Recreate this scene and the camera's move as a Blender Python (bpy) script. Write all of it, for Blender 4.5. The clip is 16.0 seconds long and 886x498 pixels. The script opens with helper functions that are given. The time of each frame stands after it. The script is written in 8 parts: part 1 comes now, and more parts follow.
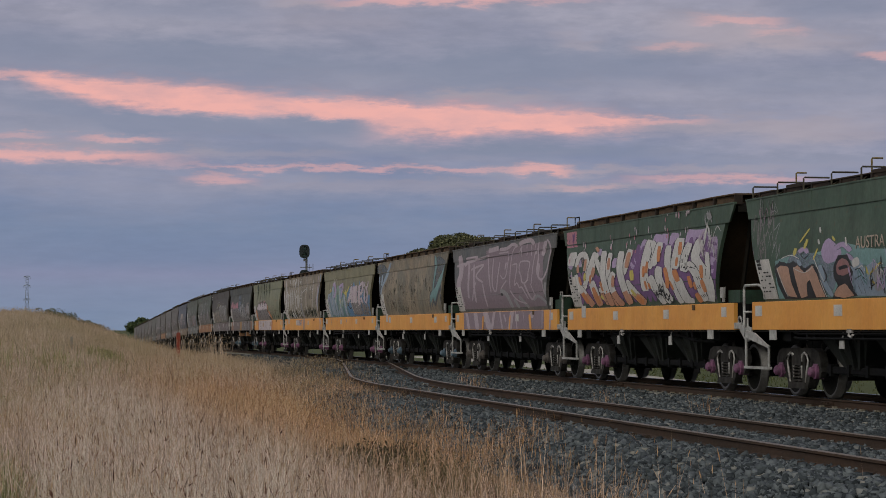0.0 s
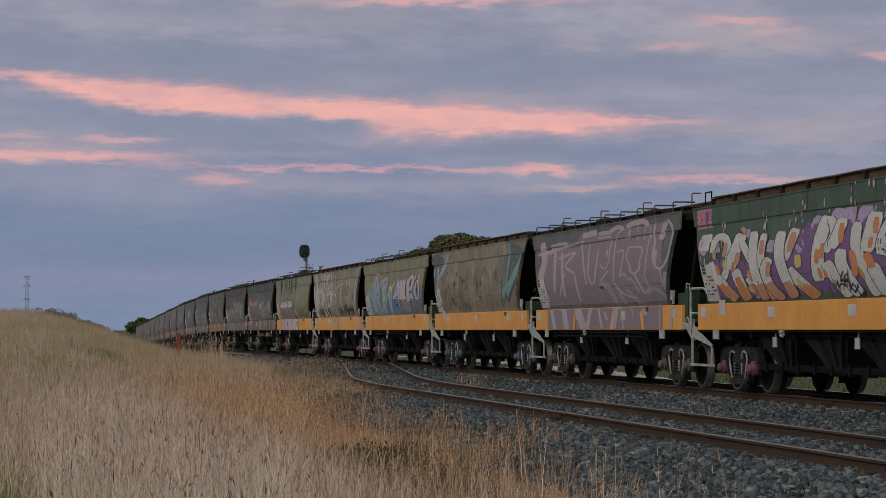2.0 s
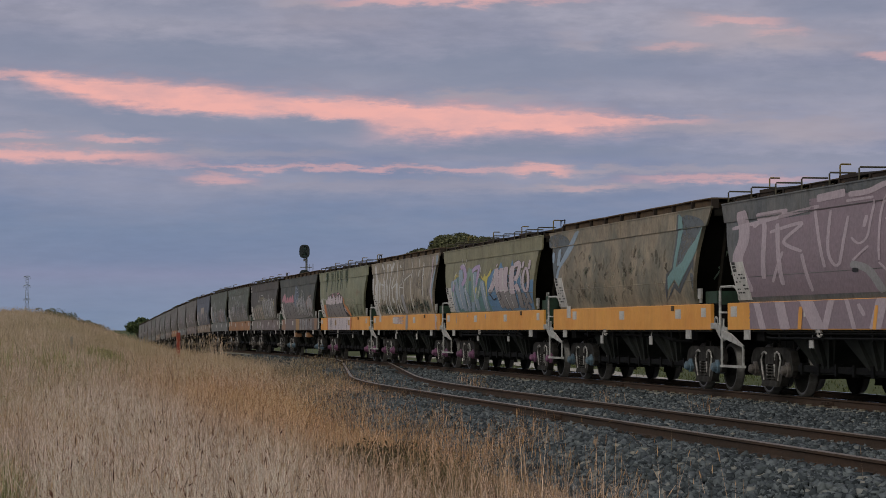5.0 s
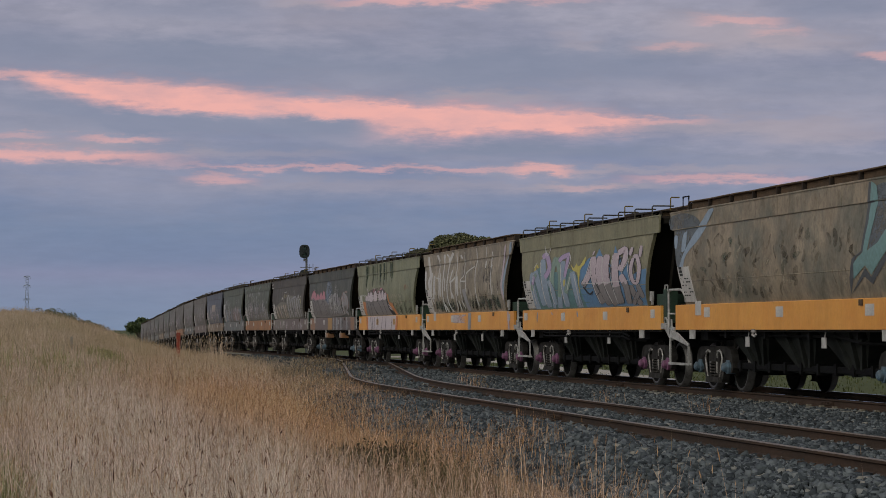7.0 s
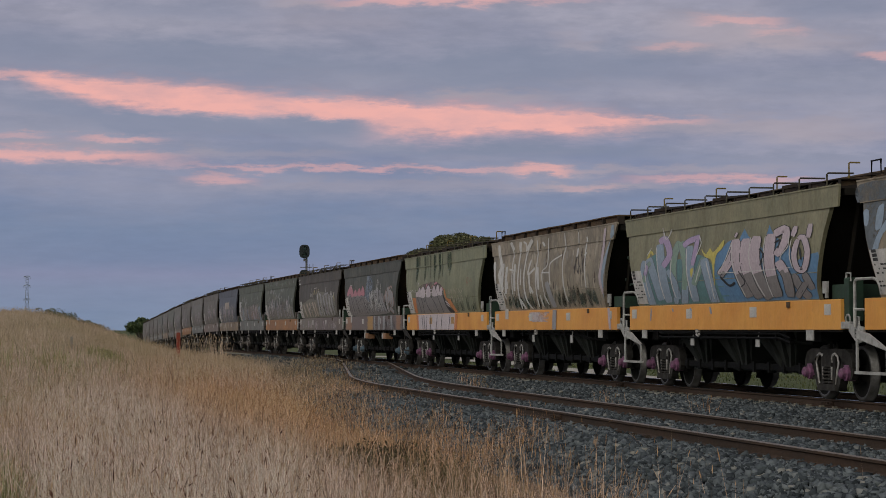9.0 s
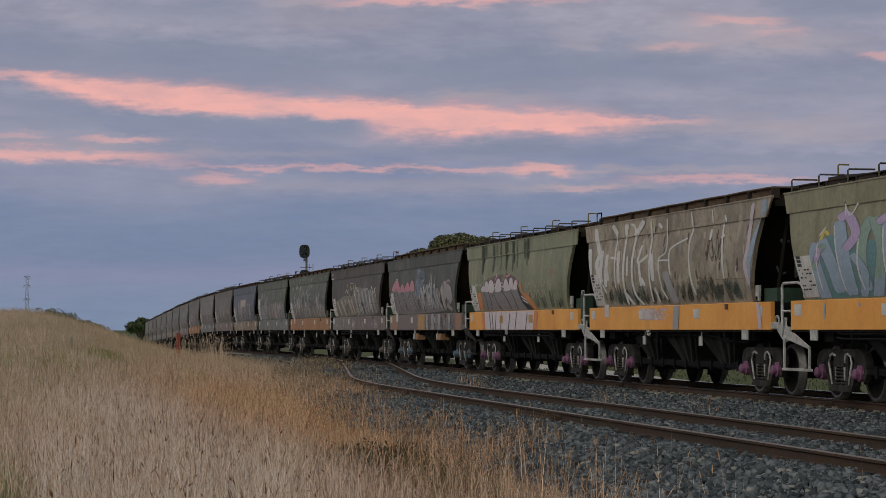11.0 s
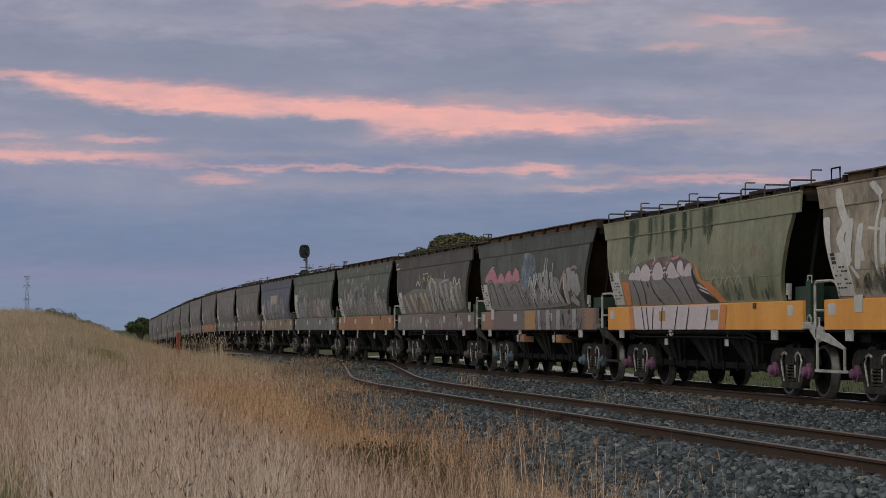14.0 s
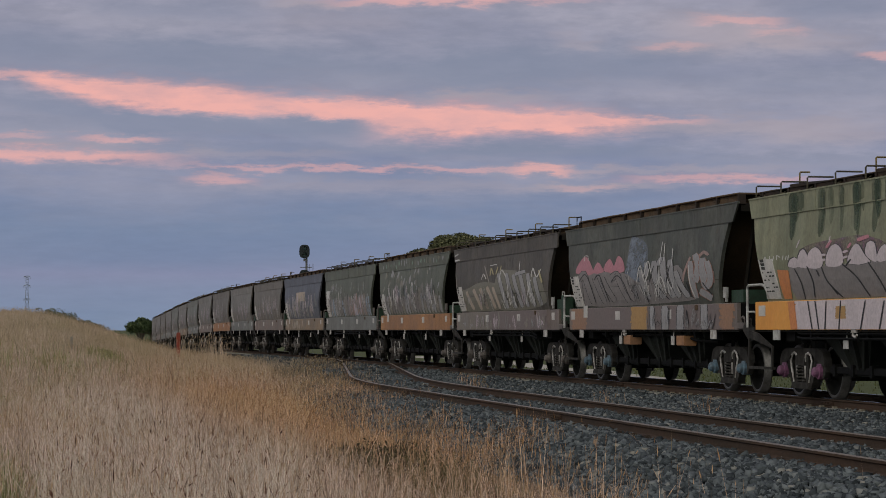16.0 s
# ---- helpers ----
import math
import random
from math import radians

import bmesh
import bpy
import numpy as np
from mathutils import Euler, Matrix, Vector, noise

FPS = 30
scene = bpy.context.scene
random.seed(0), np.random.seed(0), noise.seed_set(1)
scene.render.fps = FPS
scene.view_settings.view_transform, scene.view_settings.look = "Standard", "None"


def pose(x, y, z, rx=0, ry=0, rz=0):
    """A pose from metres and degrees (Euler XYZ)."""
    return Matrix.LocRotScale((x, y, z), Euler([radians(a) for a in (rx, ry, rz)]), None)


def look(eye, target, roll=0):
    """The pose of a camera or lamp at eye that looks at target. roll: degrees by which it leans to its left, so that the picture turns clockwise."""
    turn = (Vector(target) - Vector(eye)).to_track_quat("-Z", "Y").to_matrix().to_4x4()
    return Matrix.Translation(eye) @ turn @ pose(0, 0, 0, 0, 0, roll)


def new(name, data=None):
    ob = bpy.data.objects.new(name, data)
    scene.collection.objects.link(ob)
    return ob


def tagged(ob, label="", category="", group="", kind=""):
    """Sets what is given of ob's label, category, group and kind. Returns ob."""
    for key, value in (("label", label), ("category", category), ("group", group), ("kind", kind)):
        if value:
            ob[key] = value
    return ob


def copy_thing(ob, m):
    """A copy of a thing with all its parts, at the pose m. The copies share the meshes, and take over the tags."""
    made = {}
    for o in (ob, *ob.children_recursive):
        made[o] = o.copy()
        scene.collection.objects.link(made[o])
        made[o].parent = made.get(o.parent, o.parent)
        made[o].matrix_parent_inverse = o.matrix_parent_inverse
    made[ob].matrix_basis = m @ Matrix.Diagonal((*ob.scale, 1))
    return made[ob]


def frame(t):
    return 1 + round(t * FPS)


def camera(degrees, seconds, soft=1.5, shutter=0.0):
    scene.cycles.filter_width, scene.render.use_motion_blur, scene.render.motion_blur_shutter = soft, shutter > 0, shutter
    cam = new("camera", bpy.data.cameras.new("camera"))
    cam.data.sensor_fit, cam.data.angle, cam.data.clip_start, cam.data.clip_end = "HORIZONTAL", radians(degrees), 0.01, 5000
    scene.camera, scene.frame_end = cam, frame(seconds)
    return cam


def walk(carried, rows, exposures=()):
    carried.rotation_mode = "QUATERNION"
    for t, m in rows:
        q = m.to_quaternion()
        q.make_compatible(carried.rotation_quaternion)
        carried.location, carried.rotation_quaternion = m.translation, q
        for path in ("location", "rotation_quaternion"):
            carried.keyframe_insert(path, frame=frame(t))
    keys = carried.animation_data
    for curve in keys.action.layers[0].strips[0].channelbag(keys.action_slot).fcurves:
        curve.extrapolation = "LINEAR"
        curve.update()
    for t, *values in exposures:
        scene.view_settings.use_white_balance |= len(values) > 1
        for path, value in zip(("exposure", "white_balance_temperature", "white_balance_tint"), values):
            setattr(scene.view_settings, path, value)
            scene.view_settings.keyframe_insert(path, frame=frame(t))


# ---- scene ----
cam = camera(21.58, 16.0, soft=0.9)
EYE = (0.0, 0.0, 1.18)
TURN, TILT = 10.92, 1.985          # degrees right of the track's line, degrees up
STAND = pose(*EYE, 90 + TILT, 0, -TURN)
walk(cam, [(0.0, STAND), (16.0, STAND)])

# ---- the line of the track: s metres from the camera's foot, in plan and height ----
MAIN_X = 14.92
GAUGE = 1.67                       # between rail centres
PITCH = 13.75                      # from wagon to wagon
BEND_A, BEND_B, BEND_R = 100.0, 200.0, 2865.0


def fall(s):
    q = s - 147.0
    return -0.011 * (q + math.sqrt(q * q + 400.0)) / 2 + 0.008


def line(s, side=0.0):
    """Point of the main track's centre line, moved sideways (positive is away from the camera), and its heading."""
    if s < BEND_A:
        x, y, a = MAIN_X, s, 0.0
    else:
        a = (min(s, BEND_B) - BEND_A) / BEND_R
        x, y = MAIN_X + BEND_R * (1 - math.cos(a)), BEND_A + BEND_R * math.sin(a)
        if s > BEND_B:
            x, y = x + (s - BEND_B) * math.sin(a), y + (s - BEND_B) * math.cos(a)
    return Vector((x + side * math.cos(a), y - side * math.sin(a), fall(s))), a


def ease(v, a, b):
    k = min(1.0, max(0.0, (v - a) / (b - a)))
    return k * k * (3 - 2 * k)


def siding_x(y):
    """Centre line of the siding, which leaves the main track at a turnout."""
    if y < 48:
        return 8.62 + 0.0095 * y
    if y < 60:
        return 9.076 + 0.0095 * (y - 48) + 0.1305 * (y - 48) ** 2 / 24
    if y < 86:
        return 9.973 + 0.14 * (y - 60)
    k = min(1.0, (y - 86) / 18.6)
    return 13.613 + 1.307 * (1 - (1 - k) ** 2)


def ground_z(x, y):
    z = -0.62 + min(0.0, fall(min(y, 460.0))) * ease(x, 2, 9) * (1 - ease(x, 34, 90))
    shape = 2.50 * (1 - ease(x, 1.1, 11.3)) + 0.35 * (1 - ease(x, -25, 0))
    z += shape * ease(y, 42, 134)
    z += 0.10 * noise.noise((x * 0.23, y * 0.11, 3.1)) + 0.04 * noise.noise((x * 0.9, y * 0.6, 7.7))
    return z


# ---- light ----
def mth(nt, op, a, b=0.0, c=0.0):
    n = nt.nodes.new("ShaderNodeMath")
    n.operation = op
    for i, v in enumerate((a, b, c)):
        if isinstance(v, (int, float)):
            n.inputs[i].default_value = v
        else:
            nt.links.new(v, n.inputs[i])
    return n.outputs[0]


def mixc(nt, fac, a, b, blend="MIX"):
    n = nt.nodes.new("ShaderNodeMix")
    n.data_type, n.blend_type = "RGBA", blend
    for i, v in ((0, fac), (6, a), (7, b)):
        if isinstance(v, (int, float)):
            n.inputs[i].default_value = v
        elif isinstance(v, tuple):
            n.inputs[i].default_value = (*v, 1.0)
        else:
            nt.links.new(v, n.inputs[i])
    return n.outputs[2]


def noise_at(nt, vec, scale, detail=4.0, rough=0.55):
    n = nt.nodes.new("ShaderNodeTexNoise")
    n.inputs["Scale"].default_value, n.inputs["Detail"].default_value = scale, detail
    n.inputs["Roughness"].default_value = rough
    nt.links.new(vec, n.inputs["Vector"])
    return n.outputs["Fac"]


def ramp(nt, fac, stops, ease_kind="LINEAR"):
    n = nt.nodes.new("ShaderNodeValToRGB")
    n.color_ramp.interpolation = ease_kind
    e = n.color_ramp.elements
    while len(e) < len(stops):
        e.new(0.5)
    for i, (p, c) in enumerate(stops):
        e[i].position = p
        e[i].color = (*(c if isinstance(c, tuple) else (c, c, c)), 1.0)
    nt.links.new(fac, n.inputs[0])
    return n.outputs[0]


def comb(nt, x, y, z=0.0):
    n = nt.nodes.new("ShaderNodeCombineXYZ")
    for i, v in enumerate((x, y, z)):
        if isinstance(v, (int, float)):
            n.inputs[i].default_value = v
        else:
            nt.links.new(v, n.inputs[i])
    return n.outputs[0]


def dusk_sky():
    """A cloudy sky after sunset: blue-grey low down, lavender cloud higher up, streaks of cloud lit pink from below."""
    w = bpy.data.worlds.new("dusk")
    scene.world = w
    w.use_nodes = True
    nt = w.node_tree
    nt.nodes.clear()
    tc = nt.nodes.new("ShaderNodeTexCoord")
    sep = nt.nodes.new("ShaderNodeSeparateXYZ")
    nt.links.new(tc.outputs["Generated"], sep.inputs[0])
    x, y, z = sep.outputs
    az = mth(nt, "SUBTRACT", mth(nt, "MULTIPLY", mth(nt, "ARCTAN2", x, y), 57.2958), TURN)
    el = mth(nt, "MULTIPLY", mth(nt, "ARCSINE", z), 57.2958)
    flat = comb(nt, mth(nt, "MULTIPLY", az, 0.16), mth(nt, "MULTIPLY", el, 0.75))
    fine = comb(nt, mth(nt, "MULTIPLY", az, 0.75), mth(nt, "MULTIPLY", el, 2.3), 5.0)
    broad = noise_at(nt, flat, 1.0, 5.0, 0.55)
    wisps = noise_at(nt, fine, 1.0, 6.0, 0.6)
    # base, by height
    h = mth(nt, "MULTIPLY", el, 0.1)
    base = ramp(nt, h, [(0.0, (0.185, 0.250, 0.375)), (0.10, (0.200, 0.248, 0.380)), (0.135, (0.225, 0.250, 0.385)), (0.17, (0.190, 0.236, 0.368)), (0.25, (0.180, 0.236, 0.368)),
                        (0.42, (0.215, 0.250, 0.385)), (0.55, (0.262, 0.276, 0.385)), (0.85, (0.285, 0.290, 0.385))])
    cover = ramp(nt, broad, [(0.34, 0.0), (0.66, 1.0)], "EASE")
    high = ramp(nt, h, [(0.22, 0.12), (0.42, 0.7), (0.7, 1.0)])
    light = mixc(nt, mth(nt, "MULTIPLY", cover, high), base, (0.365, 0.355, 0.445))
    dark = ramp(nt, wisps, [(0.36, 1.0), (0.60, 0.0)], "EASE")
    col = mixc(nt, mth(nt, "MULTIPLY", mth(nt, "MULTIPLY", dark, high), 0.30), light, (0.205, 0.222, 0.305))
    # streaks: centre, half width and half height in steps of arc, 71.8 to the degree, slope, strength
    hair = noise_at(nt, comb(nt, mth(nt, "MULTIPLY", az, 1.3), mth(nt, "MULTIPLY", el, 6.5), 2.0), 1.0, 6.0, 0.62)
    wob = mth(nt, "MULTIPLY", mth(nt, "SUBTRACT", wisps, 0.5), 0.48)
    wob2 = mth(nt, "MULTIPLY", mth(nt, "SUBTRACT", hair, 0.5), 0.42)
    elw = mth(nt, "ADD", mth(nt, "ADD", el, wob), wob2)
    col = mixc(nt, 0.4, col, ramp(nt, hair, [(0.3, 0.92), (0.7, 1.08)]), "MULTIPLY")

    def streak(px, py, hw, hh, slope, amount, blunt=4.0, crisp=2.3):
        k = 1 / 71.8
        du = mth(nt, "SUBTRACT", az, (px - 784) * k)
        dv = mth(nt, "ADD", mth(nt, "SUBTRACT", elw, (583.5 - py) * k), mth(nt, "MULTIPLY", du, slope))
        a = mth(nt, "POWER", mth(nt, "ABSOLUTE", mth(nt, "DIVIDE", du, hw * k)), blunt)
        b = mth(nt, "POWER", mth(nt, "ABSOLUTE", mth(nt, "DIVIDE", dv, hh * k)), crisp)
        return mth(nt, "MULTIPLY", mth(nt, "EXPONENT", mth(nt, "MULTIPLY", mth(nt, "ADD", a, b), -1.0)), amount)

    def gather(specs):
        out = 0.0
        for spec in specs:
            out = mth(nt, "ADD", streak(*spec), out)
        return mth(nt, "MINIMUM", out, 1.0)

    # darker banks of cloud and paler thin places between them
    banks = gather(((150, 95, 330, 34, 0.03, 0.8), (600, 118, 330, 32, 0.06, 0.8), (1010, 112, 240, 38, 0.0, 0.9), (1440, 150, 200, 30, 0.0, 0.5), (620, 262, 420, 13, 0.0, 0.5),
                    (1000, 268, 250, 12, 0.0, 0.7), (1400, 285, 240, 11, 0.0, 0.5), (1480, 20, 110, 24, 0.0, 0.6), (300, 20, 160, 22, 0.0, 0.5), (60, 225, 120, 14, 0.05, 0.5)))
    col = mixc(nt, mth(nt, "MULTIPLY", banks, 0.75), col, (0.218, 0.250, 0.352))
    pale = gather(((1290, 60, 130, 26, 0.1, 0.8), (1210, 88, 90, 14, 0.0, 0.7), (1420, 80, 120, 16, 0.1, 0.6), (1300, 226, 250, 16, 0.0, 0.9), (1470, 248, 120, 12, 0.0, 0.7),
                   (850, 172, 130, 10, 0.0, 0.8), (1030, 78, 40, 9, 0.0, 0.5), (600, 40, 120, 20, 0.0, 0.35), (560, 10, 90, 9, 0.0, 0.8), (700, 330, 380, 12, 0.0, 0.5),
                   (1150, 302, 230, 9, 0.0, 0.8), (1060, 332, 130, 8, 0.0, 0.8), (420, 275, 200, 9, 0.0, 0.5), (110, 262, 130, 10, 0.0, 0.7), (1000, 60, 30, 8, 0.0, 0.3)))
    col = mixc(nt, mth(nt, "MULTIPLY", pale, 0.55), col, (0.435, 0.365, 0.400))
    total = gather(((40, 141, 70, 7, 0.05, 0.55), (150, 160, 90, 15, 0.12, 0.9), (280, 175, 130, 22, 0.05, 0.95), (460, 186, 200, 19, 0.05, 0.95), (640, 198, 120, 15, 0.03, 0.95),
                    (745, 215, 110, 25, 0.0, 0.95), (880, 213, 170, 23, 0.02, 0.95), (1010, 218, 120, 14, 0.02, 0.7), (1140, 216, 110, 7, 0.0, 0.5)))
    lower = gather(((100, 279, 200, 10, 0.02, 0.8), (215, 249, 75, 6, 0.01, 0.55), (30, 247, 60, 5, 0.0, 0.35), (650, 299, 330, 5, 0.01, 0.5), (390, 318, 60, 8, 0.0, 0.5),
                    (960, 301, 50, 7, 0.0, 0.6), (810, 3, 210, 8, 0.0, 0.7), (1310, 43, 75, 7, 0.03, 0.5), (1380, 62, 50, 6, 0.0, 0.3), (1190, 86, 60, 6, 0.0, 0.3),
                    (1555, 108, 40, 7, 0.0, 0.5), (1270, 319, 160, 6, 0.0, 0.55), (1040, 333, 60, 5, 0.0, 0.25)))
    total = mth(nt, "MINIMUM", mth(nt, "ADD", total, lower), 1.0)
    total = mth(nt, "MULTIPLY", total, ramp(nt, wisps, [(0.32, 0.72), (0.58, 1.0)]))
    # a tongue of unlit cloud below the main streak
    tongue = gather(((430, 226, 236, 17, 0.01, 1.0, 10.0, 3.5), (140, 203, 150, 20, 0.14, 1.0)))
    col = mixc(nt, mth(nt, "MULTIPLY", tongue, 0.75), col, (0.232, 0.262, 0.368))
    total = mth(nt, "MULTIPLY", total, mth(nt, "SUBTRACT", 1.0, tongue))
    # further round and higher up the streaks go on at random
    out = ramp(nt, mth(nt, "MULTIPLY", mth(nt, "ABSOLUTE", az), 0.02), [(0.24, 0.0), (0.5, 0.12)])
    rest = mth(nt, "MULTIPLY", ramp(nt, broad, [(0.55, 0.0), (0.68, 1.0)], "EASE"), out)
    total = mth(nt, "MINIMUM", mth(nt, "ADD", total, rest), 1.0)
    col = mixc(nt, total, col, (0.84, 0.435, 0.405))
    col = mixc(nt, 1.0, col, (0.998, 1.003, 0.988), "MULTIPLY")
    # the west, behind the camera, keeps the light of the sun that has set
    west = mth(nt, "ADD", mth(nt, "MULTIPLY", x, -0.55), mth(nt, "MULTIPLY", y, -0.83))
    glow = mth(nt, "MULTIPLY", mth(nt, "MAXIMUM", mth(nt, "ADD", west, 0.25), 0.0), 1.0)
    col = mixc(nt, mth(nt, "MINIMUM", glow, 1.0), col, mixc(nt, 1.0, col, (2.45, 2.50, 1.72), "MULTIPLY"))
    bg = nt.nodes.new("ShaderNodeBackground")
    nt.links.new(col, bg.inputs["Color"])
    bg.inputs["Strength"].default_value = 1.0
    o = nt.nodes.new("ShaderNodeOutputWorld")
    nt.links.new(bg.outputs[0], o.inputs[0])


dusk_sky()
lamp = bpy.data.lights.new("sun", "SUN")
lamp.energy, lamp.angle, lamp.color = 1.05, radians(50), (1.0, 0.96, 0.90)
sun = new("sun", lamp)
sun.matrix_world = look((-60, -40, 58), (0, 0, 0))
scene.view_settings.exposure = 0.0


# ---- materials ----
def material(name, rough=0.8, metal=0.0):
    m = bpy.data.materials.new(name)
    m.use_nodes = True
    nt = m.node_tree
    b = nt.nodes["Principled BSDF"]
    b.inputs["Roughness"].default_value, b.inputs["Metallic"].default_value = rough, metal
    b.inputs["Specular IOR Level"].default_value = 0.3 if rough < 0.7 else 0.12
    return m, nt, b


def place(nt, sx=1.0, sy=1.0, sz=1.0):
    tc = nt.nodes.new("ShaderNodeTexCoord")
    mp = nt.nodes.new("ShaderNodeMapping")
    mp.inputs["Scale"].default_value = (sx, sy, sz)
    nt.links.new(tc.outputs["Object"], mp.inputs["Vector"])
    return mp.outputs[0]


def bump(nt, b, height, strength, dist=0.01):
    n = nt.nodes.new("ShaderNodeBump")
    n.inputs["Strength"].default_value, n.inputs["Distance"].default_value = strength, dist
    nt.links.new(height, n.inputs["Height"])
    nt.links.new(n.outputs[0], b.inputs["Normal"])


def mottled(name, c1, c2, scale=3.0, rough=0.85, metal=0.0, grain=60.0, relief=0.3, stretch=(1, 1, 1)):
    m, nt, b = material(name, rough, metal)
    v = place(nt, *stretch)
    big = ramp(nt, noise_at(nt, v, scale, 5.0, 0.6), [(0.32, 0.0), (0.68, 1.0)])
    small = noise_at(nt, v, grain, 3.0)
    col = mixc(nt, big, c1, c2)
    col = mixc(nt, 0.35, col, ramp(nt, small, [(0.3, 0.55), (0.7, 1.35)]), "MULTIPLY")
    nt.links.new(col, b.inputs["Base Color"])
    bump(nt, b, small, relief)
    return m


def island_varied(name, stops, rough=0.9, scale=0.8, patch=None, lows=0.6, highs=1.3, translucent=0.0):
    """Colour from one random number for each loose piece, and from broad patches in the place."""
    m, nt, b = material(name, rough)
    g = nt.nodes.new("ShaderNodeNewGeometry")
    col = ramp(nt, g.outputs["Random Per Island"], stops)
    big = noise_at(nt, g.outputs["Position"], scale, 3.0)
    col = mixc(nt, 0.6, col, ramp(nt, big, [(0.3, lows), (0.7, highs)]), "MULTIPLY")
    if patch:
        col = patch(nt, g.outputs["Position"], col)
    nt.links.new(col, b.inputs["Base Color"])
    return m


def wagon_paint(name, base, second, rust=0.25, streaks=0.5, rough=0.6, coarse=0.5, smudge=None):
    """Old paint on steel sheet: faded patches, dirt run down in streaks, specks of rust, slightly dented."""
    m, nt, b = material(name, rough)
    v = place(nt)
    info = nt.nodes.new("ShaderNodeObjectInfo")
    off = nt.nodes.new("ShaderNodeVectorMath")
    off.operation = "ADD"
    nt.links.new(v, off.inputs[0])
    nt.links.new(comb(nt, 0.0, mth(nt, "MULTIPLY", info.outputs["Random"], 90.0), 0.0), off.inputs[1])
    v = off.outputs[0]

    def scaled(sx, sy, sz):
        n = nt.nodes.new("ShaderNodeMapping")
        n.inputs["Scale"].default_value = (sx, sy, sz)
        nt.links.new(v, n.inputs["Vector"])
        return n.outputs[0]

    big = ramp(nt, noise_at(nt, scaled(1, 0.6, 0.9), 1.3, 5.0, 0.62), [(0.35, 0.0), (0.65, 1.0)])
    run = ramp(nt, noise_at(nt, scaled(1, 1.5, 0.20), 1.6, 6.0, 0.62), [(0.44, 0.0), (0.70, 1.0)])
    blot = ramp(nt, noise_at(nt, scaled(1, 0.9, 1.6), 2.3, 6.0, 0.68), [(0.46, 0.0), (0.62, 1.0)])
    bloom = ramp(nt, noise_at(nt, scaled(1.3, 0.5, 0.8), 0.9, 5.0, 0.6), [(0.5, 0.0), (0.68, 1.0)])
    speck = ramp(nt, noise_at(nt, scaled(1, 1, 1), 7.0, 6.0, 0.7), [(0.60, 0.0), (0.70, 1.0)])
    grain = noise_at(nt, scaled(1, 1, 0.7), 16.0, 8.0, 0.7)
    col = mixc(nt, big, base, second)
    col = mixc(nt, mth(nt, "MULTIPLY", run, streaks), col, mixc(nt, 1.0, col, (0.50, 0.47, 0.43), "MULTIPLY"))
    col = mixc(nt, mth(nt, "MULTIPLY", blot, 0.45 * streaks), col, mixc(nt, 1.0, col, (0.62, 0.58, 0.55), "MULTIPLY"))
    col = mixc(nt, mth(nt, "MULTIPLY", bloom, 0.5 * streaks), col, mixc(nt, 1.0, col, (1.22, 1.22, 1.26), "MULTIPLY"))
    col = mixc(nt, mth(nt, "MULTIPLY", speck, rust), col, (0.13, 0.065, 0.035))
    if smudge:
        wide = noise_at(nt, scaled(1, 0.5, 0.42), 1.5, 7.0, 0.66)
        close = noise_at(nt, scaled(1, 1.3, 1.0), 3.1, 7.0, 0.68)
        col = mixc(nt, ramp(nt, wide, [(0.46, 0.0), (0.60, 0.85)]), col, smudge)
        col = mixc(nt, ramp(nt, close, [(0.52, 0.0), (0.66, 0.7)]), col, mixc(nt, 1.0, col, (0.52, 0.50, 0.46), "MULTIPLY"))
        col = mixc(nt, ramp(nt, close, [(0.30, 0.6), (0.42, 0.0)]), col, mixc(nt, 1.0, col, (1.35, 1.32, 1.30), "MULTIPLY"))
    col = mixc(nt, coarse, col, ramp(nt, grain, [(0.28, 0.5), (0.72, 1.45)]), "MULTIPLY")
    nt.links.new(col, b.inputs["Base Color"])
    bump(nt, b, noise_at(nt, scaled(0.8, 0.8, 0.8), 1.6, 3.0), 0.4, 0.06)
    return m


def sprayed(name, c, fade=0.25):
    m, nt, b = material(name, 0.6)
    v = place(nt)
    big = ramp(nt, noise_at(nt, v, 2.2, 4.0, 0.65), [(0.35, 0.0), (0.7, 1.0)])
    dull = tuple(0.6 * q + 0.05 for q in c)
    col = mixc(nt, mth(nt, "MULTIPLY", big, fade * 2), c, dull)
    col = mixc(nt, 0.5, col, ramp(nt, noise_at(nt, v, 14.0, 8.0, 0.7), [(0.28, 0.55), (0.72, 1.35)]), "MULTIPLY")
    nt.links.new(col, b.inputs["Base Color"])
    return m


def smear(name, c, cover=0.5, run=1.0, most=0.85):
    """Thin paint or dirt that covers the sheet in patches and lets it show between them."""
    m, nt, b = material(name, 0.7)
    v = place(nt, 1.0, 0.55, run)
    n = mth(nt, "ADD", mth(nt, "MULTIPLY", noise_at(nt, v, 1.7, 6.0, 0.65), 0.6), mth(nt, "MULTIPLY", noise_at(nt, v, 9.0, 6.0, 0.7), 0.4))
    col = mixc(nt, 0.5, c, ramp(nt, noise_at(nt, v, 14.0, 6.0, 0.7), [(0.28, 0.6), (0.72, 1.35)]), "MULTIPLY")
    nt.links.new(col, b.inputs["Base Color"])
    mid = 0.62 - 0.24 * cover
    nt.links.new(ramp(nt, n, [(mid - 0.10, 0.0), (mid + 0.12, most)]), b.inputs["Alpha"])
    return m


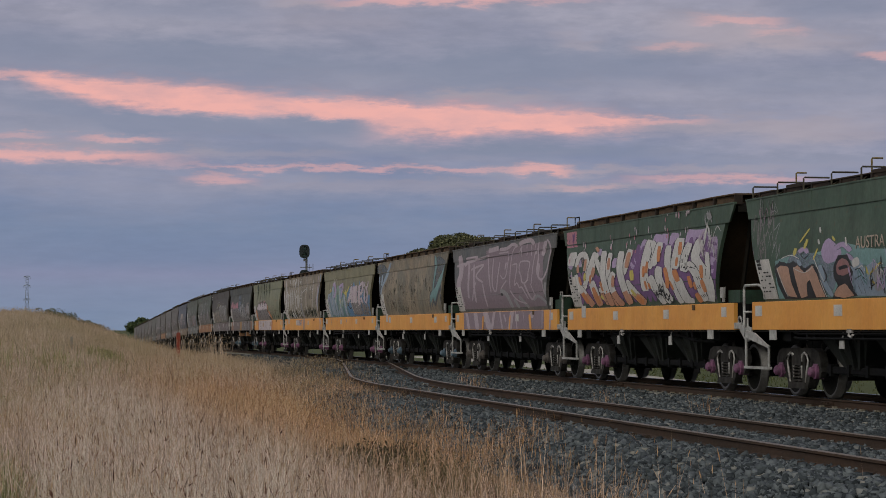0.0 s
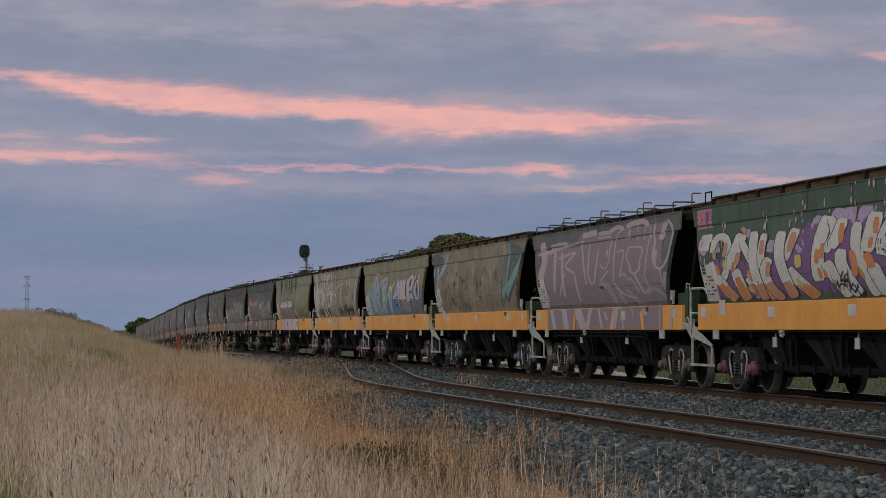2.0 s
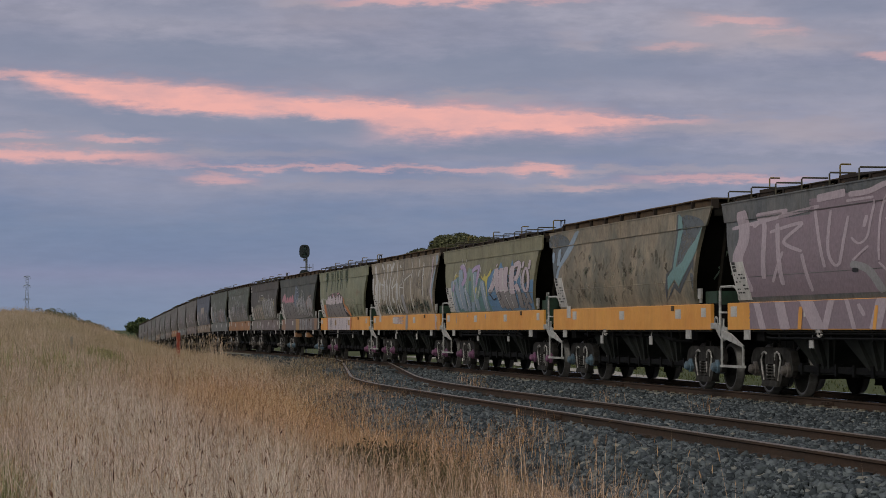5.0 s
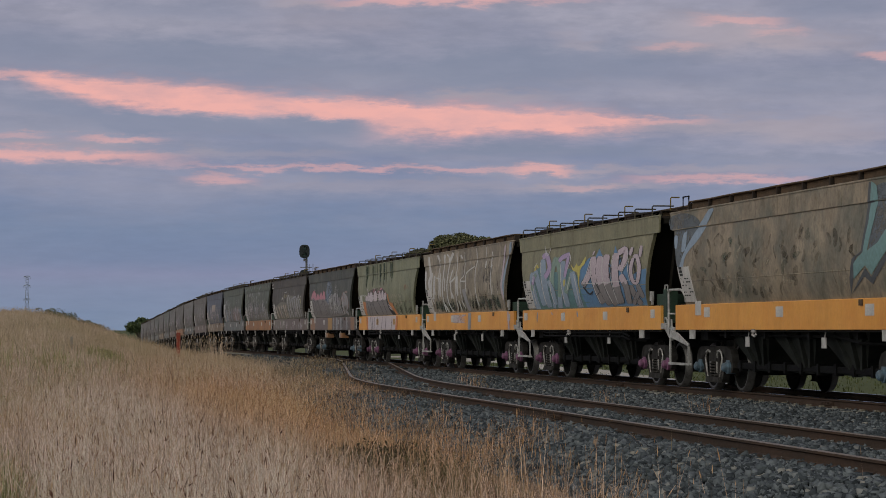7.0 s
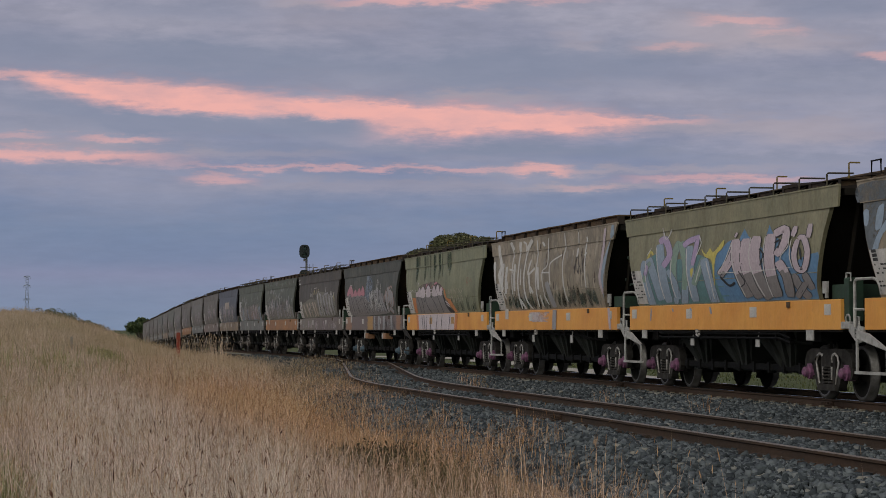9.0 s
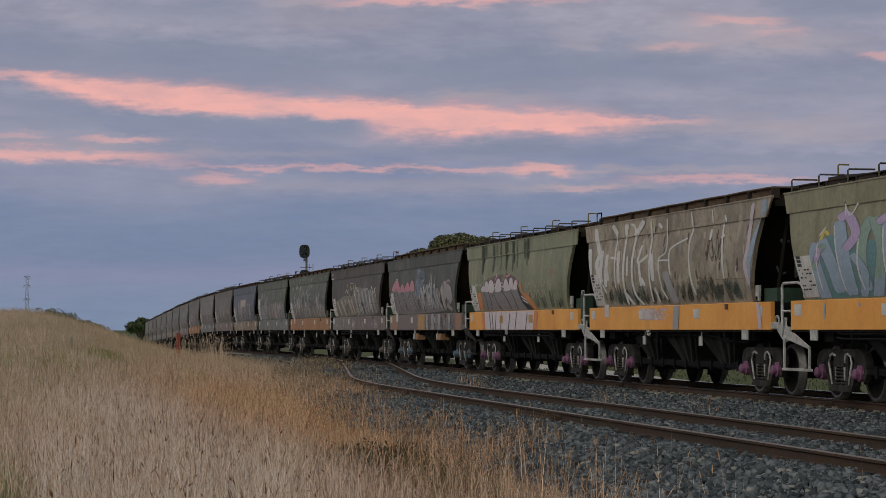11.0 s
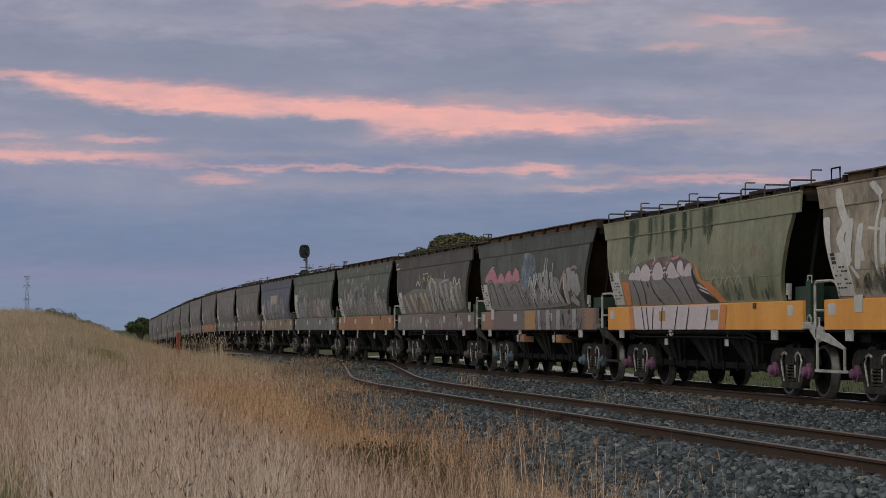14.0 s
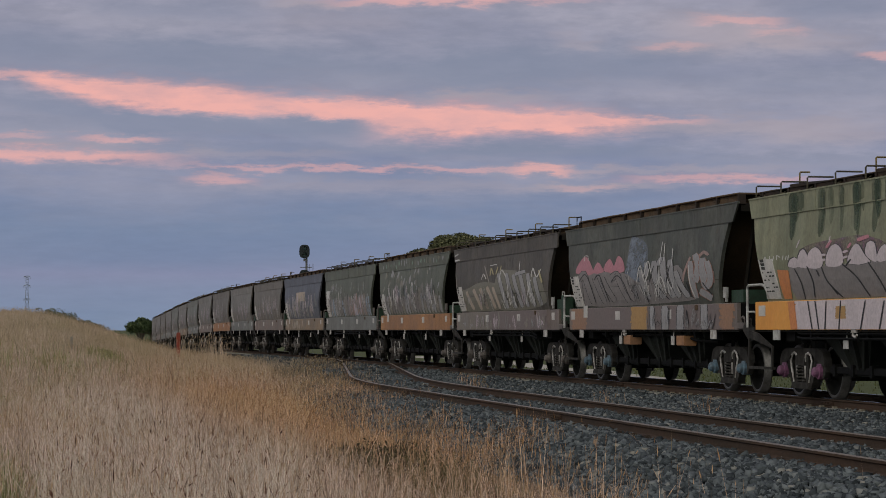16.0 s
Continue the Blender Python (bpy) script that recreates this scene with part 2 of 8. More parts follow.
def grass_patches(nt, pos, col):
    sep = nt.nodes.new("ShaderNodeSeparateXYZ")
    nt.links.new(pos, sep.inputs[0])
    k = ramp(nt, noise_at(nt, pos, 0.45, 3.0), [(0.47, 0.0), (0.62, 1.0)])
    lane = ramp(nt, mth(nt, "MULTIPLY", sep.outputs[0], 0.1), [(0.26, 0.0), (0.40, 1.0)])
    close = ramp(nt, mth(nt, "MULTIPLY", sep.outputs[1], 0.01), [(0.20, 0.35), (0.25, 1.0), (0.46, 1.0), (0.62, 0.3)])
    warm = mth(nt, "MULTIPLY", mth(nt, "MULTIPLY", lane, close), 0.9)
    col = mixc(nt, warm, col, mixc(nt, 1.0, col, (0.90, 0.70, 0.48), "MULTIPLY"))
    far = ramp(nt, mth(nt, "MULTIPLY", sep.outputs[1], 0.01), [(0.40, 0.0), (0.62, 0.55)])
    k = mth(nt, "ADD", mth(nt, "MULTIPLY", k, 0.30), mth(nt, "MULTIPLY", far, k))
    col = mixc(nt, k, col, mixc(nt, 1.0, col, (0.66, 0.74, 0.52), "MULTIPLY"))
    # bank grass, tan and olive; far blades evened out, soft haze put into colour
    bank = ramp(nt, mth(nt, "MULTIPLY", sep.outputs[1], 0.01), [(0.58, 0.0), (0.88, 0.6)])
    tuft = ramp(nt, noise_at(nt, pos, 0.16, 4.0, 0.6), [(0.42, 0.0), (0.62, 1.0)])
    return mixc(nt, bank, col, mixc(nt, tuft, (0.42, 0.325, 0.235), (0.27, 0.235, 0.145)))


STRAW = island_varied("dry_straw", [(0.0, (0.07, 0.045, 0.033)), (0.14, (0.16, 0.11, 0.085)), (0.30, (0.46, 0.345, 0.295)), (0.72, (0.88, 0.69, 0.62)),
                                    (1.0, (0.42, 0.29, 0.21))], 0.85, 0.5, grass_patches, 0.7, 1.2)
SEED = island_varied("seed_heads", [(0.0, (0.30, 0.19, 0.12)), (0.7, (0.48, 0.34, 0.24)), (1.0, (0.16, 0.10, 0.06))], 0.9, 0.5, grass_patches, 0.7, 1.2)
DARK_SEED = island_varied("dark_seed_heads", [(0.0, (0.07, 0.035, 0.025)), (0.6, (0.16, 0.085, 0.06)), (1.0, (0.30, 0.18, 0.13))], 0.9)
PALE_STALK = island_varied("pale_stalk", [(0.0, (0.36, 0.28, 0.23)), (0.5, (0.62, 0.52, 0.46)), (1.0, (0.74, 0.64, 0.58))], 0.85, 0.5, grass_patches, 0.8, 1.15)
VERGE = island_varied("verge_straw", [(0.0, (0.07, 0.05, 0.035)), (0.5, (0.20, 0.145, 0.095)), (0.85, (0.36, 0.26, 0.18)), (1.0, (0.12, 0.12, 0.05))], 0.85, 0.6)
GREEN_GRASS = island_varied("green_grass", [(0.0, (0.09, 0.11, 0.04)), (0.6, (0.18, 0.195, 0.07)), (1.0, (0.30, 0.27, 0.12))], 0.85)
PASTURE = island_varied("pasture_green", [(0.0, (0.035, 0.045, 0.018)), (0.6, (0.075, 0.088, 0.034)), (1.0, (0.13, 0.125, 0.06))], 0.9)
OLIVE_WEED = island_varied("olive_weed", [(0.0, (0.05, 0.045, 0.02)), (0.6, (0.11, 0.095, 0.045)), (1.0, (0.20, 0.15, 0.08))], 0.9)
WEED = island_varied("brown_weed", [(0.0, (0.035, 0.025, 0.018)), (0.6, (0.07, 0.052, 0.034)), (1.0, (0.08, 0.085, 0.04))], 0.9)
STONE = island_varied("ballast_stone", [(0.0, (0.020, 0.024, 0.027)), (0.5, (0.060, 0.069, 0.076)), (0.96, (0.122, 0.134, 0.142)),
                                        (1.0, (0.22, 0.205, 0.18))], 0.9, 0.35, None, 0.75, 1.2)
LEAF = island_varied("dark_leaf", [(0.0, (0.03, 0.045, 0.022)), (0.6, (0.06, 0.085, 0.035)), (1.0, (0.10, 0.115, 0.05))], 0.7)
LEAF_FAR = island_varied("olive_leaf", [(0.0, (0.055, 0.058, 0.034)), (0.6, (0.10, 0.105, 0.055)), (1.0, (0.16, 0.15, 0.08))], 0.8)
BARK = mottled("bark", (0.10, 0.08, 0.06), (0.18, 0.15, 0.12), 4.0, 0.95)


def stony(name):
    """A bed of packed crushed stone: one grey for each cell, dark joints, deep relief."""
    m, nt, b = material(name, 0.95)
    v = place(nt)
    cell = nt.nodes.new("ShaderNodeTexVoronoi")
    cell.inputs["Scale"].default_value = 24.0
    nt.links.new(v, cell.inputs["Vector"])
    sep = nt.nodes.new("ShaderNodeSeparateColor")
    nt.links.new(cell.outputs["Color"], sep.inputs[0])
    col = ramp(nt, sep.outputs[0], [(0.0, (0.020, 0.023, 0.025)), (0.6, (0.047, 0.052, 0.055)), (1.0, (0.085, 0.09, 0.092))])
    col = mixc(nt, 1.0, col, ramp(nt, cell.outputs["Distance"], [(0.25, 1.0), (0.75, 0.25)]), "MULTIPLY")
    col = mixc(nt, 0.5, col, ramp(nt, noise_at(nt, v, 0.5, 4.0), [(0.3, 0.7), (0.7, 1.25)]), "MULTIPLY")
    nt.links.new(col, b.inputs["Base Color"])
    bump(nt, b, mth(nt, "MULTIPLY", cell.outputs["Distance"], -1.0), 1.0, 0.04)
    return m


BED = stony("ballast_bed")
RUST_RAIL = mottled("rusty_rail", (0.060, 0.036, 0.025), (0.038, 0.028, 0.022), 1.2, 0.8, 0.0, 30.0, 0.3, (1, 0.4, 1))
RAIL_TOP = mottled("dull_rail_top", (0.15, 0.115, 0.08), (0.20, 0.16, 0.12), 2.0, 0.45, 0.6, 40.0, 0.1, (1, 0.2, 1))
POLISHED = mottled("polished_rail_top", (0.75, 0.75, 0.75), (0.60, 0.60, 0.60), 2.0, 0.16, 1.0, 40.0, 0.03, (1, 0.2, 1))
CONCRETE = mottled("old_concrete", (0.20, 0.19, 0.17), (0.30, 0.29, 0.26), 5.0, 0.9)
SLEEPER_WOOD = mottled("old_sleeper", (0.055, 0.05, 0.045), (0.11, 0.095, 0.08), 5.0, 0.95)
CLIP = mottled("clip_steel", (0.035, 0.026, 0.021), (0.07, 0.052, 0.042), 9.0, 0.8)
PALE_CLIP = mottled("pale_clip", (0.22, 0.19, 0.15), (0.13, 0.115, 0.09), 9.0, 0.8)
# grimy black steel, with the deep shade below the wagons put into its colour
BLACK_STEEL = mottled("shaded_grimy_black_steel", (0.002, 0.002, 0.002), (0.007, 0.007, 0.007), 3.0, 0.75)
HOPPER_STEEL = mottled("grimy_hopper_steel", (0.012, 0.014, 0.013), (0.030, 0.032, 0.029), 2.0, 0.8)
# dirty end steel, also darkened: shade of the wagon gaps put into its colour
BROWN_STEEL = mottled("shaded_end_steel", (0.016, 0.013, 0.010), (0.007, 0.007, 0.006), 1.2, 0.8, 0.0, 25.0, 0.3, (1, 1, 0.5))
RUSTY_END = mottled("rusty_end_steel", (0.060, 0.038, 0.022), (0.026, 0.019, 0.014), 1.2, 0.8, 0.0, 25.0, 0.3, (1, 1, 0.5))
ROOF_STEEL = mottled("rusty_roof_steel", (0.040, 0.028, 0.022), (0.018, 0.016, 0.015), 1.5, 0.8)
RIB_STEEL = mottled("brown_roof_rib", (0.115, 0.075, 0.047), (0.045, 0.034, 0.026), 2.5, 0.8)
BOGIE_STEEL = mottled("dusty_bogie_steel", (0.012, 0.011, 0.010), (0.048, 0.044, 0.041), 5.0, 0.8)
WHEEL_STEEL = mottled("wheel_steel", (0.006, 0.006, 0.006), (0.014, 0.013, 0.012), 5.0, 0.85)
TREAD = mottled("wheel_tread_and_glint", (0.16, 0.15, 0.145), (0.09, 0.085, 0.08), 8.0, 0.5, 0.8)
WHITE_PAINT = mottled("dirty_white_paint", (0.43, 0.42, 0.41), (0.20, 0.19, 0.18), 6.0, 0.6)
PALE_EDGE = mottled("pale_worn_edge", (0.50, 0.48, 0.47), (0.16, 0.14, 0.13), 8.0, 0.7)
PATCH = mottled("pale_patch", (0.50, 0.47, 0.45), (0.36, 0.34, 0.33), 4.0, 0.6)
INK = mottled("black_print", (0.02, 0.02, 0.02), (0.05, 0.05, 0.05), 6.0, 0.7)
PINK_BEARING = mottled("pink_bearing_paint", (0.23, 0.085, 0.17), (0.10, 0.05, 0.085), 7.0, 0.6)
BLUE_BEARING = mottled("blue_bearing_paint", (0.10, 0.17, 0.23), (0.07, 0.085, 0.10), 7.0, 0.6)
GREY_BEARING = mottled("grey_bearing_paint", (0.13, 0.11, 0.10), (0.07, 0.06, 0.055), 7.0, 0.6)
GREEN_BOX = mottled("dark_green_paint", (0.025, 0.055, 0.035), (0.02, 0.032, 0.022), 5.0, 0.6)
RED_POST = mottled("red_post_paint", (0.26, 0.045, 0.03), (0.17, 0.05, 0.035), 5.0, 0.7)
OLD_WOOD = mottled("grey_post_wood", (0.30, 0.26, 0.21), (0.18, 0.155, 0.13), 6.0, 0.95)
GALVANISED = mottled("galvanised_steel", (0.16, 0.165, 0.17), (0.10, 0.10, 0.10), 6.0, 0.6, 0.3)
SIGNAL_BLACK = mottled("signal_black", (0.012, 0.016, 0.018), (0.022, 0.028, 0.030), 5.0, 0.6)
# pylon steel paled to blue-grey, the haze of distance put into its colour
HAZY_STEEL = mottled("hazy_steel", (0.24, 0.27, 0.32), (0.20, 0.23, 0.28), 1.0, 0.9)
LENS = mottled("signal_lens", (0.02, 0.05, 0.05), (0.03, 0.07, 0.065), 4.0, 0.15)
ROD_STEEL = mottled("dull_rod_steel", (0.085, 0.075, 0.055), (0.04, 0.036, 0.03), 6.0, 0.7)
YELLOW_ROD = mottled("yellow_rod", (0.20, 0.14, 0.04), (0.08, 0.06, 0.03), 6.0, 0.7)
PALE_GRAVEL = mottled("pale_gravel", (0.38, 0.35, 0.31), (0.26, 0.24, 0.21), 3.0, 0.95, 0.0, 30.0, 0.5)


def ground_material():
    m, nt, b = material("paddock", 0.95)
    g = nt.nodes.new("ShaderNodeNewGeometry")
    sep = nt.nodes.new("ShaderNodeSeparateXYZ")
    nt.links.new(g.outputs["Position"], sep.inputs[0])
    n1 = noise_at(nt, g.outputs["Position"], 0.12, 5.0)
    n2 = noise_at(nt, g.outputs["Position"], 5.0, 5.0, 0.65)
    straw = mixc(nt, n1, (0.15, 0.105, 0.075), (0.25, 0.18, 0.13))
    green = mixc(nt, n1, (0.045, 0.058, 0.022), (0.085, 0.092, 0.04))
    k = ramp(nt, mth(nt, "MULTIPLY", sep.outputs[0], 0.02), [(0.28, 0.0), (0.34, 1.0)])
    col = mixc(nt, k, straw, green)
    col = mixc(nt, 0.5, col, ramp(nt, n2, [(0.3, 0.45), (0.7, 1.4)]), "MULTIPLY")
    nt.links.new(col, b.inputs["Base Color"])
    bump(nt, b, n2, 0.6, 0.05)
    return m


PADDOCK = ground_material()


# ---- mesh building ----
class Shape:
    """Vertices, faces and material slots of one mesh, put together from simple solids."""

    def __init__(self):
        self.v, self.f, self.m = [], [], []

    def add(self, verts, faces, slot=0):
        k = len(self.v)
        self.v += [tuple(p) for p in verts]
        self.f += [tuple(i + k for i in f) for f in faces]
        self.m += [slot] * len(faces)
        return self

    def box(self, x0, x1, y0, y1, z0, z1, slot=0):
        p = [(x, y, z) for x in (x0, x1) for y in (y0, y1) for z in (z0, z1)]
        return self.add(p, [(0, 1, 3, 2), (4, 6, 7, 5), (0, 4, 5, 1), (2, 3, 7, 6), (0, 2, 6, 4), (1, 5, 7, 3)], slot)

    def chamfered(self, x0, x1, y0, y1, z0, z1, c=0.01, slot=0):
        """A box whose long edges along y are broken."""
        ring = [(x0 + c, z0), (x1 - c, z0), (x1, z0 + c), (x1, z1 - c), (x1 - c, z1), (x0 + c, z1), (x0, z1 - c), (x0, z0 + c)]
        return self.loft([[(x, y, z) for x, z in ring] for y in (y0, y1)], slot)

    def loft(self, rings, slot=0, caps=True, closed=True):
        n = len(rings[0])
        v = [p for r in rings for p in r]
        f = []
        for i in range(len(rings) - 1):
            for j in range(n if closed else n - 1):
                a, b = i * n + j, i * n + (j + 1) % n
                f.append((a, b, b + n, a + n))
        if caps:
            f.append(tuple(range(n - 1, -1, -1)))
            f.append(tuple(range((len(rings) - 1) * n, len(rings) * n)))
        return self.add(v, f, slot)

    def prism(self, poly, x0, x1, slot=0):
        """A polygon in (y, z) pushed through from x0 to x1."""
        return self.loft([[(x, y, z) for y, z in poly] for x in (x0, x1)], slot)

    def tube(self, pts, r, n=6, slot=0):
        pts = [Vector(p) for p in pts]
        rings = []
        for i, p in enumerate(pts):
            d = (pts[min(i + 1, len(pts) - 1)] - pts[max(i - 1, 0)]).normalized()
            u = d.cross(Vector((0, 0, 1)) if abs(d.z) < 0.9 else Vector((1, 0, 0))).normalized()
            w = d.cross(u)
            rr = r[i] if isinstance(r, (list, tuple)) else r
            rings.append([p + rr * (math.cos(2 * math.pi * k / n) * u + math.sin(2 * math.pi * k / n) * w) for k in range(n)])
        return self.loft(rings, slot)

    def lathe(self, prof, n=28, slot=0, cx=0.0, cy=0.0, cz=0.0):
        """A profile of (x, radius) turned about the x axis."""
        rings = [[(cx + x, cy + r * math.cos(2 * math.pi * k / n), cz + r * math.sin(2 * math.pi * k / n)) for k in range(n)] for x, r in prof]
        return self.loft(rings, slot)

    def mesh(self, name, mats, smooth=False):
        me = bpy.data.meshes.new(name)
        me.from_pydata(self.v, [], self.f)
        for m in mats:
            me.materials.append(m)
        me.polygons.foreach_set("material_index", self.m)
        if smooth:
            me.polygons.foreach_set("use_smooth", [True] * len(self.f))
        me.update()
        bm = bmesh.new()
        bm.from_mesh(me)
        bmesh.ops.recalc_face_normals(bm, faces=bm.faces)
        bm.to_mesh(me)
        bm.free()
        return me


def part(name, shape, mats, parent, label="", smooth=False, at=None):
    """Links a shape, or a mesh, as one object under a thing or a part."""
    me = shape if isinstance(shape, bpy.types.Mesh) else shape.mesh(name, mats if isinstance(mats, (list, tuple)) else [mats], smooth)
    ob = new(name, me)
    ob.parent = parent
    if at is not None:
        ob.matrix_basis = at
    return tagged(ob, label)


def top(name, label, category, at=None, group="", kind=""):
    ob = new(name)
    ob.empty_display_size = 0.3
    if at is not None:
        ob.matrix_basis = at
    return tagged(ob, label, category, group, kind)


def solid(name, shape, mats, label="", category="", kind="", smooth=False, group=""):
    ob = new(name, shape.mesh(name, mats if isinstance(mats, (list, tuple)) else [mats], smooth))
    return tagged(ob, label, category, group, kind)


def raw_mesh(name, verts, quads, tris, mats, tri_slot=0, smooth=False):
    """Fast mesh from arrays of vertices, quads and triangles."""
    me = bpy.data.meshes.new(name)
    nq, nt = len(quads), len(tris)
    me.vertices.add(len(verts))
    me.vertices.foreach_set("co", np.ascontiguousarray(verts, dtype=np.float32).ravel())
    loops = np.concatenate([np.asarray(quads, np.int32).ravel(), np.asarray(tris, np.int32).ravel()])
    me.loops.add(len(loops))
    me.loops.foreach_set("vertex_index", loops)
    me.polygons.add(nq + nt)
    start = np.concatenate([np.arange(nq) * 4, nq * 4 + np.arange(nt) * 3]).astype(np.int32)
    me.polygons.foreach_set("loop_start", start)
    slots = np.zeros(nq + nt, np.int32)
    slots[nq:] = tri_slot
    for m in mats:
        me.materials.append(m)
    me.polygons.foreach_set("material_index", slots)
    if smooth:
        me.polygons.foreach_set("use_smooth", np.ones(nq + nt, bool))
    me.update(calc_edges=True)
    me.validate()
    return me


# ---- ground, ballast, tracks ----
def build_ground():
    xs = [-3000, -1200, -500, -200, -90, -45, -25, -14] + [-8 + 0.8 * i for i in range(36)] + [24, 30, 40, 60, 90, 150, 300, 700, 1500, 3500]
    ys = [-2500, -900, -300, -120, -60, -30] + [-15 + 3 * i for i in range(62)] + [175, 190, 210, 240, 280, 330, 400, 500, 700, 1100, 1800, 3000, 4800]
    v = [(x, y, ground_z(x, y)) for y in ys for x in xs]
    n = len(xs)
    f = [(j * n + i, j * n + i + 1, (j + 1) * n + i + 1, (j + 1) * n + i) for j in range(len(ys) - 1) for i in range(n - 1)]
    s = Shape().add(v, f)
    solid("ground", s, PADDOCK, "dry straw-coloured and green paddock with a low bank", "ground", "structure", True)


def ballast_z(x, y):
    """Height of the ballast bed's top over the plan."""
    if y < 104:
        left = siding_x(y) - 1.75
    else:
        left = 13.17
    shift = line(max(y, 0.0))[0].x - MAIN_X
    right = MAIN_X + 2.0 + shift
    left += shift
    z = -0.19 + fall(y)
    d = max(left - x, x - right, 0.0)
    z -= d * 0.33
    return z + 0.025 * noise.noise((x * 1.7, y * 1.7, 0.4)) + 0.03 * noise.noise((x * 0.4, y * 0.3, 9.4))


def build_ballast():
    ys = [-40 + 1.0 * i for i in range(190)] + [150 + 6 * i for i in range(50)]
    v, f = [], []
    n = 40
    for y in ys:
        shift = line(max(y, 0.0))[0].x - MAIN_X
        left = (siding_x(y) if y < 104 else MAIN_X) - 3.3 + shift
        right = MAIN_X + 3.6 + shift
        for i in range(n):
            x = left + (right - left) * i / (n - 1)
            v.append((x, y, ballast_z(x, y)))
    for j in range(len(ys) - 1):
        for i in range(n - 1):
            a = j * n + i
            f.append((a, a + 1, a + n + 1, a + n))
    return solid("ballast_bed", Shape().add(v, f), BED, "blue-grey crushed stone ballast bed under two tracks", "ballast", "structure", True)


def build_stones():
    """Loose crushed stones over the bed: many near the camera, fewer and larger far off."""
    rng = np.random.default_rng(11)
    cube = np.array([(x, y, z) for x in (-1, 1) for y in (-1, 1) for z in (-1, 1)], float) * 0.5
    quad = np.array([(0, 1, 3, 2), (4, 6, 7, 5), (0, 4, 5, 1), (2, 3, 7, 6), (0, 2, 6, 4), (1, 5, 7, 3)])
    spots = []
    for y0, y1, count, size in ((13, 19, 14000, 0.046), (19, 30, 52000, 0.045), (30, 45, 44000, 0.043), (45, 70, 34000, 0.045), (70, 125, 14000, 0.064)):
        for _ in range(count):
            y = rng.uniform(y0, y1)
            left = (siding_x(y) if y < 104 else MAIN_X) - 3.2
            right = MAIN_X + (1.4 if rng.random() < 0.9 else 3.2)
            x = left + (right - left) * rng.random() ** 1.15
            z = ballast_z(x, y)
            if z < ground_z(x, y) - 0.02:
                continue
            spots.append((x, y, z, size * rng.uniform(0.6, 1.55)))
    p = np.array(spots)
    n = len(p)
    ang = rng.uniform(0, 2 * math.pi, (n, 2))
    shape = cube[None] * rng.uniform(0.6, 1.25, (n, 1, 3)) + rng.uniform(-0.27, 0.27, (n, 8, 3))
    c, s = np.cos(ang[:, 0])[:, None], np.sin(ang[:, 0])[:, None]
    x, y, z = shape[..., 0], shape[..., 1], shape[..., 2]
    x, y = x * c - y * s, x * s + y * c
    c, s = np.cos(ang[:, 1])[:, None], np.sin(ang[:, 1])[:, None]
    y, z = y * c - z * s, y * s + z * c
    v = np.stack([x, y, z], -1) * p[:, None, 3:4] + p[:, None, :3]
    v[..., 2] += p[:, None, 3] * rng.uniform(0.05, 0.45, (n, 1))
    q = (quad[None] + (np.arange(n) * 8)[:, None, None]).reshape(-1, 4)
    ob = new("ballast_stones", raw_mesh("ballast_stones", v.reshape(-1, 3), q, np.zeros((0, 3), int), [STONE]))
    tagged(ob, "loose blue-grey crushed ballast stones beside the rails", "ballast", "", "stuff")


RAIL_RING = [(-0.070, -0.150), (0.070, -0.150), (0.070, -0.138), (0.014, -0.118), (0.010, -0.045), (0.036, -0.032), (0.036, -0.006),
             (0.028, 0.0), (-0.028, 0.0), (-0.036, -0.006), (-0.036, -0.032), (-0.010, -0.045), (-0.014, -0.118), (-0.070, -0.138)]


def rail_shape(centre, stations, side):
    """A flat-bottomed rail swept along centre(s), which gives a point and a heading; its worn top takes slot 1."""
    rings = []
    for s in stations:
        p, a = centre(s)
        rings.append([(p.x + (side + u) * math.cos(a), p.y - (side + u) * math.sin(a), p.z + w) for u, w in RAIL_RING])
    sh = Shape().loft(rings)
    n = len(RAIL_RING)
    for i in range(len(stations) - 1):
        for j in (6, 7, 8):
            sh.m[i * n + j] = 1
    return sh


def siding_point(y):
    e = 0.5
    a = math.atan2(siding_x(y + e) - siding_x(y - e), 2 * e)
    return Vector((siding_x(y), y, -0.01)), a


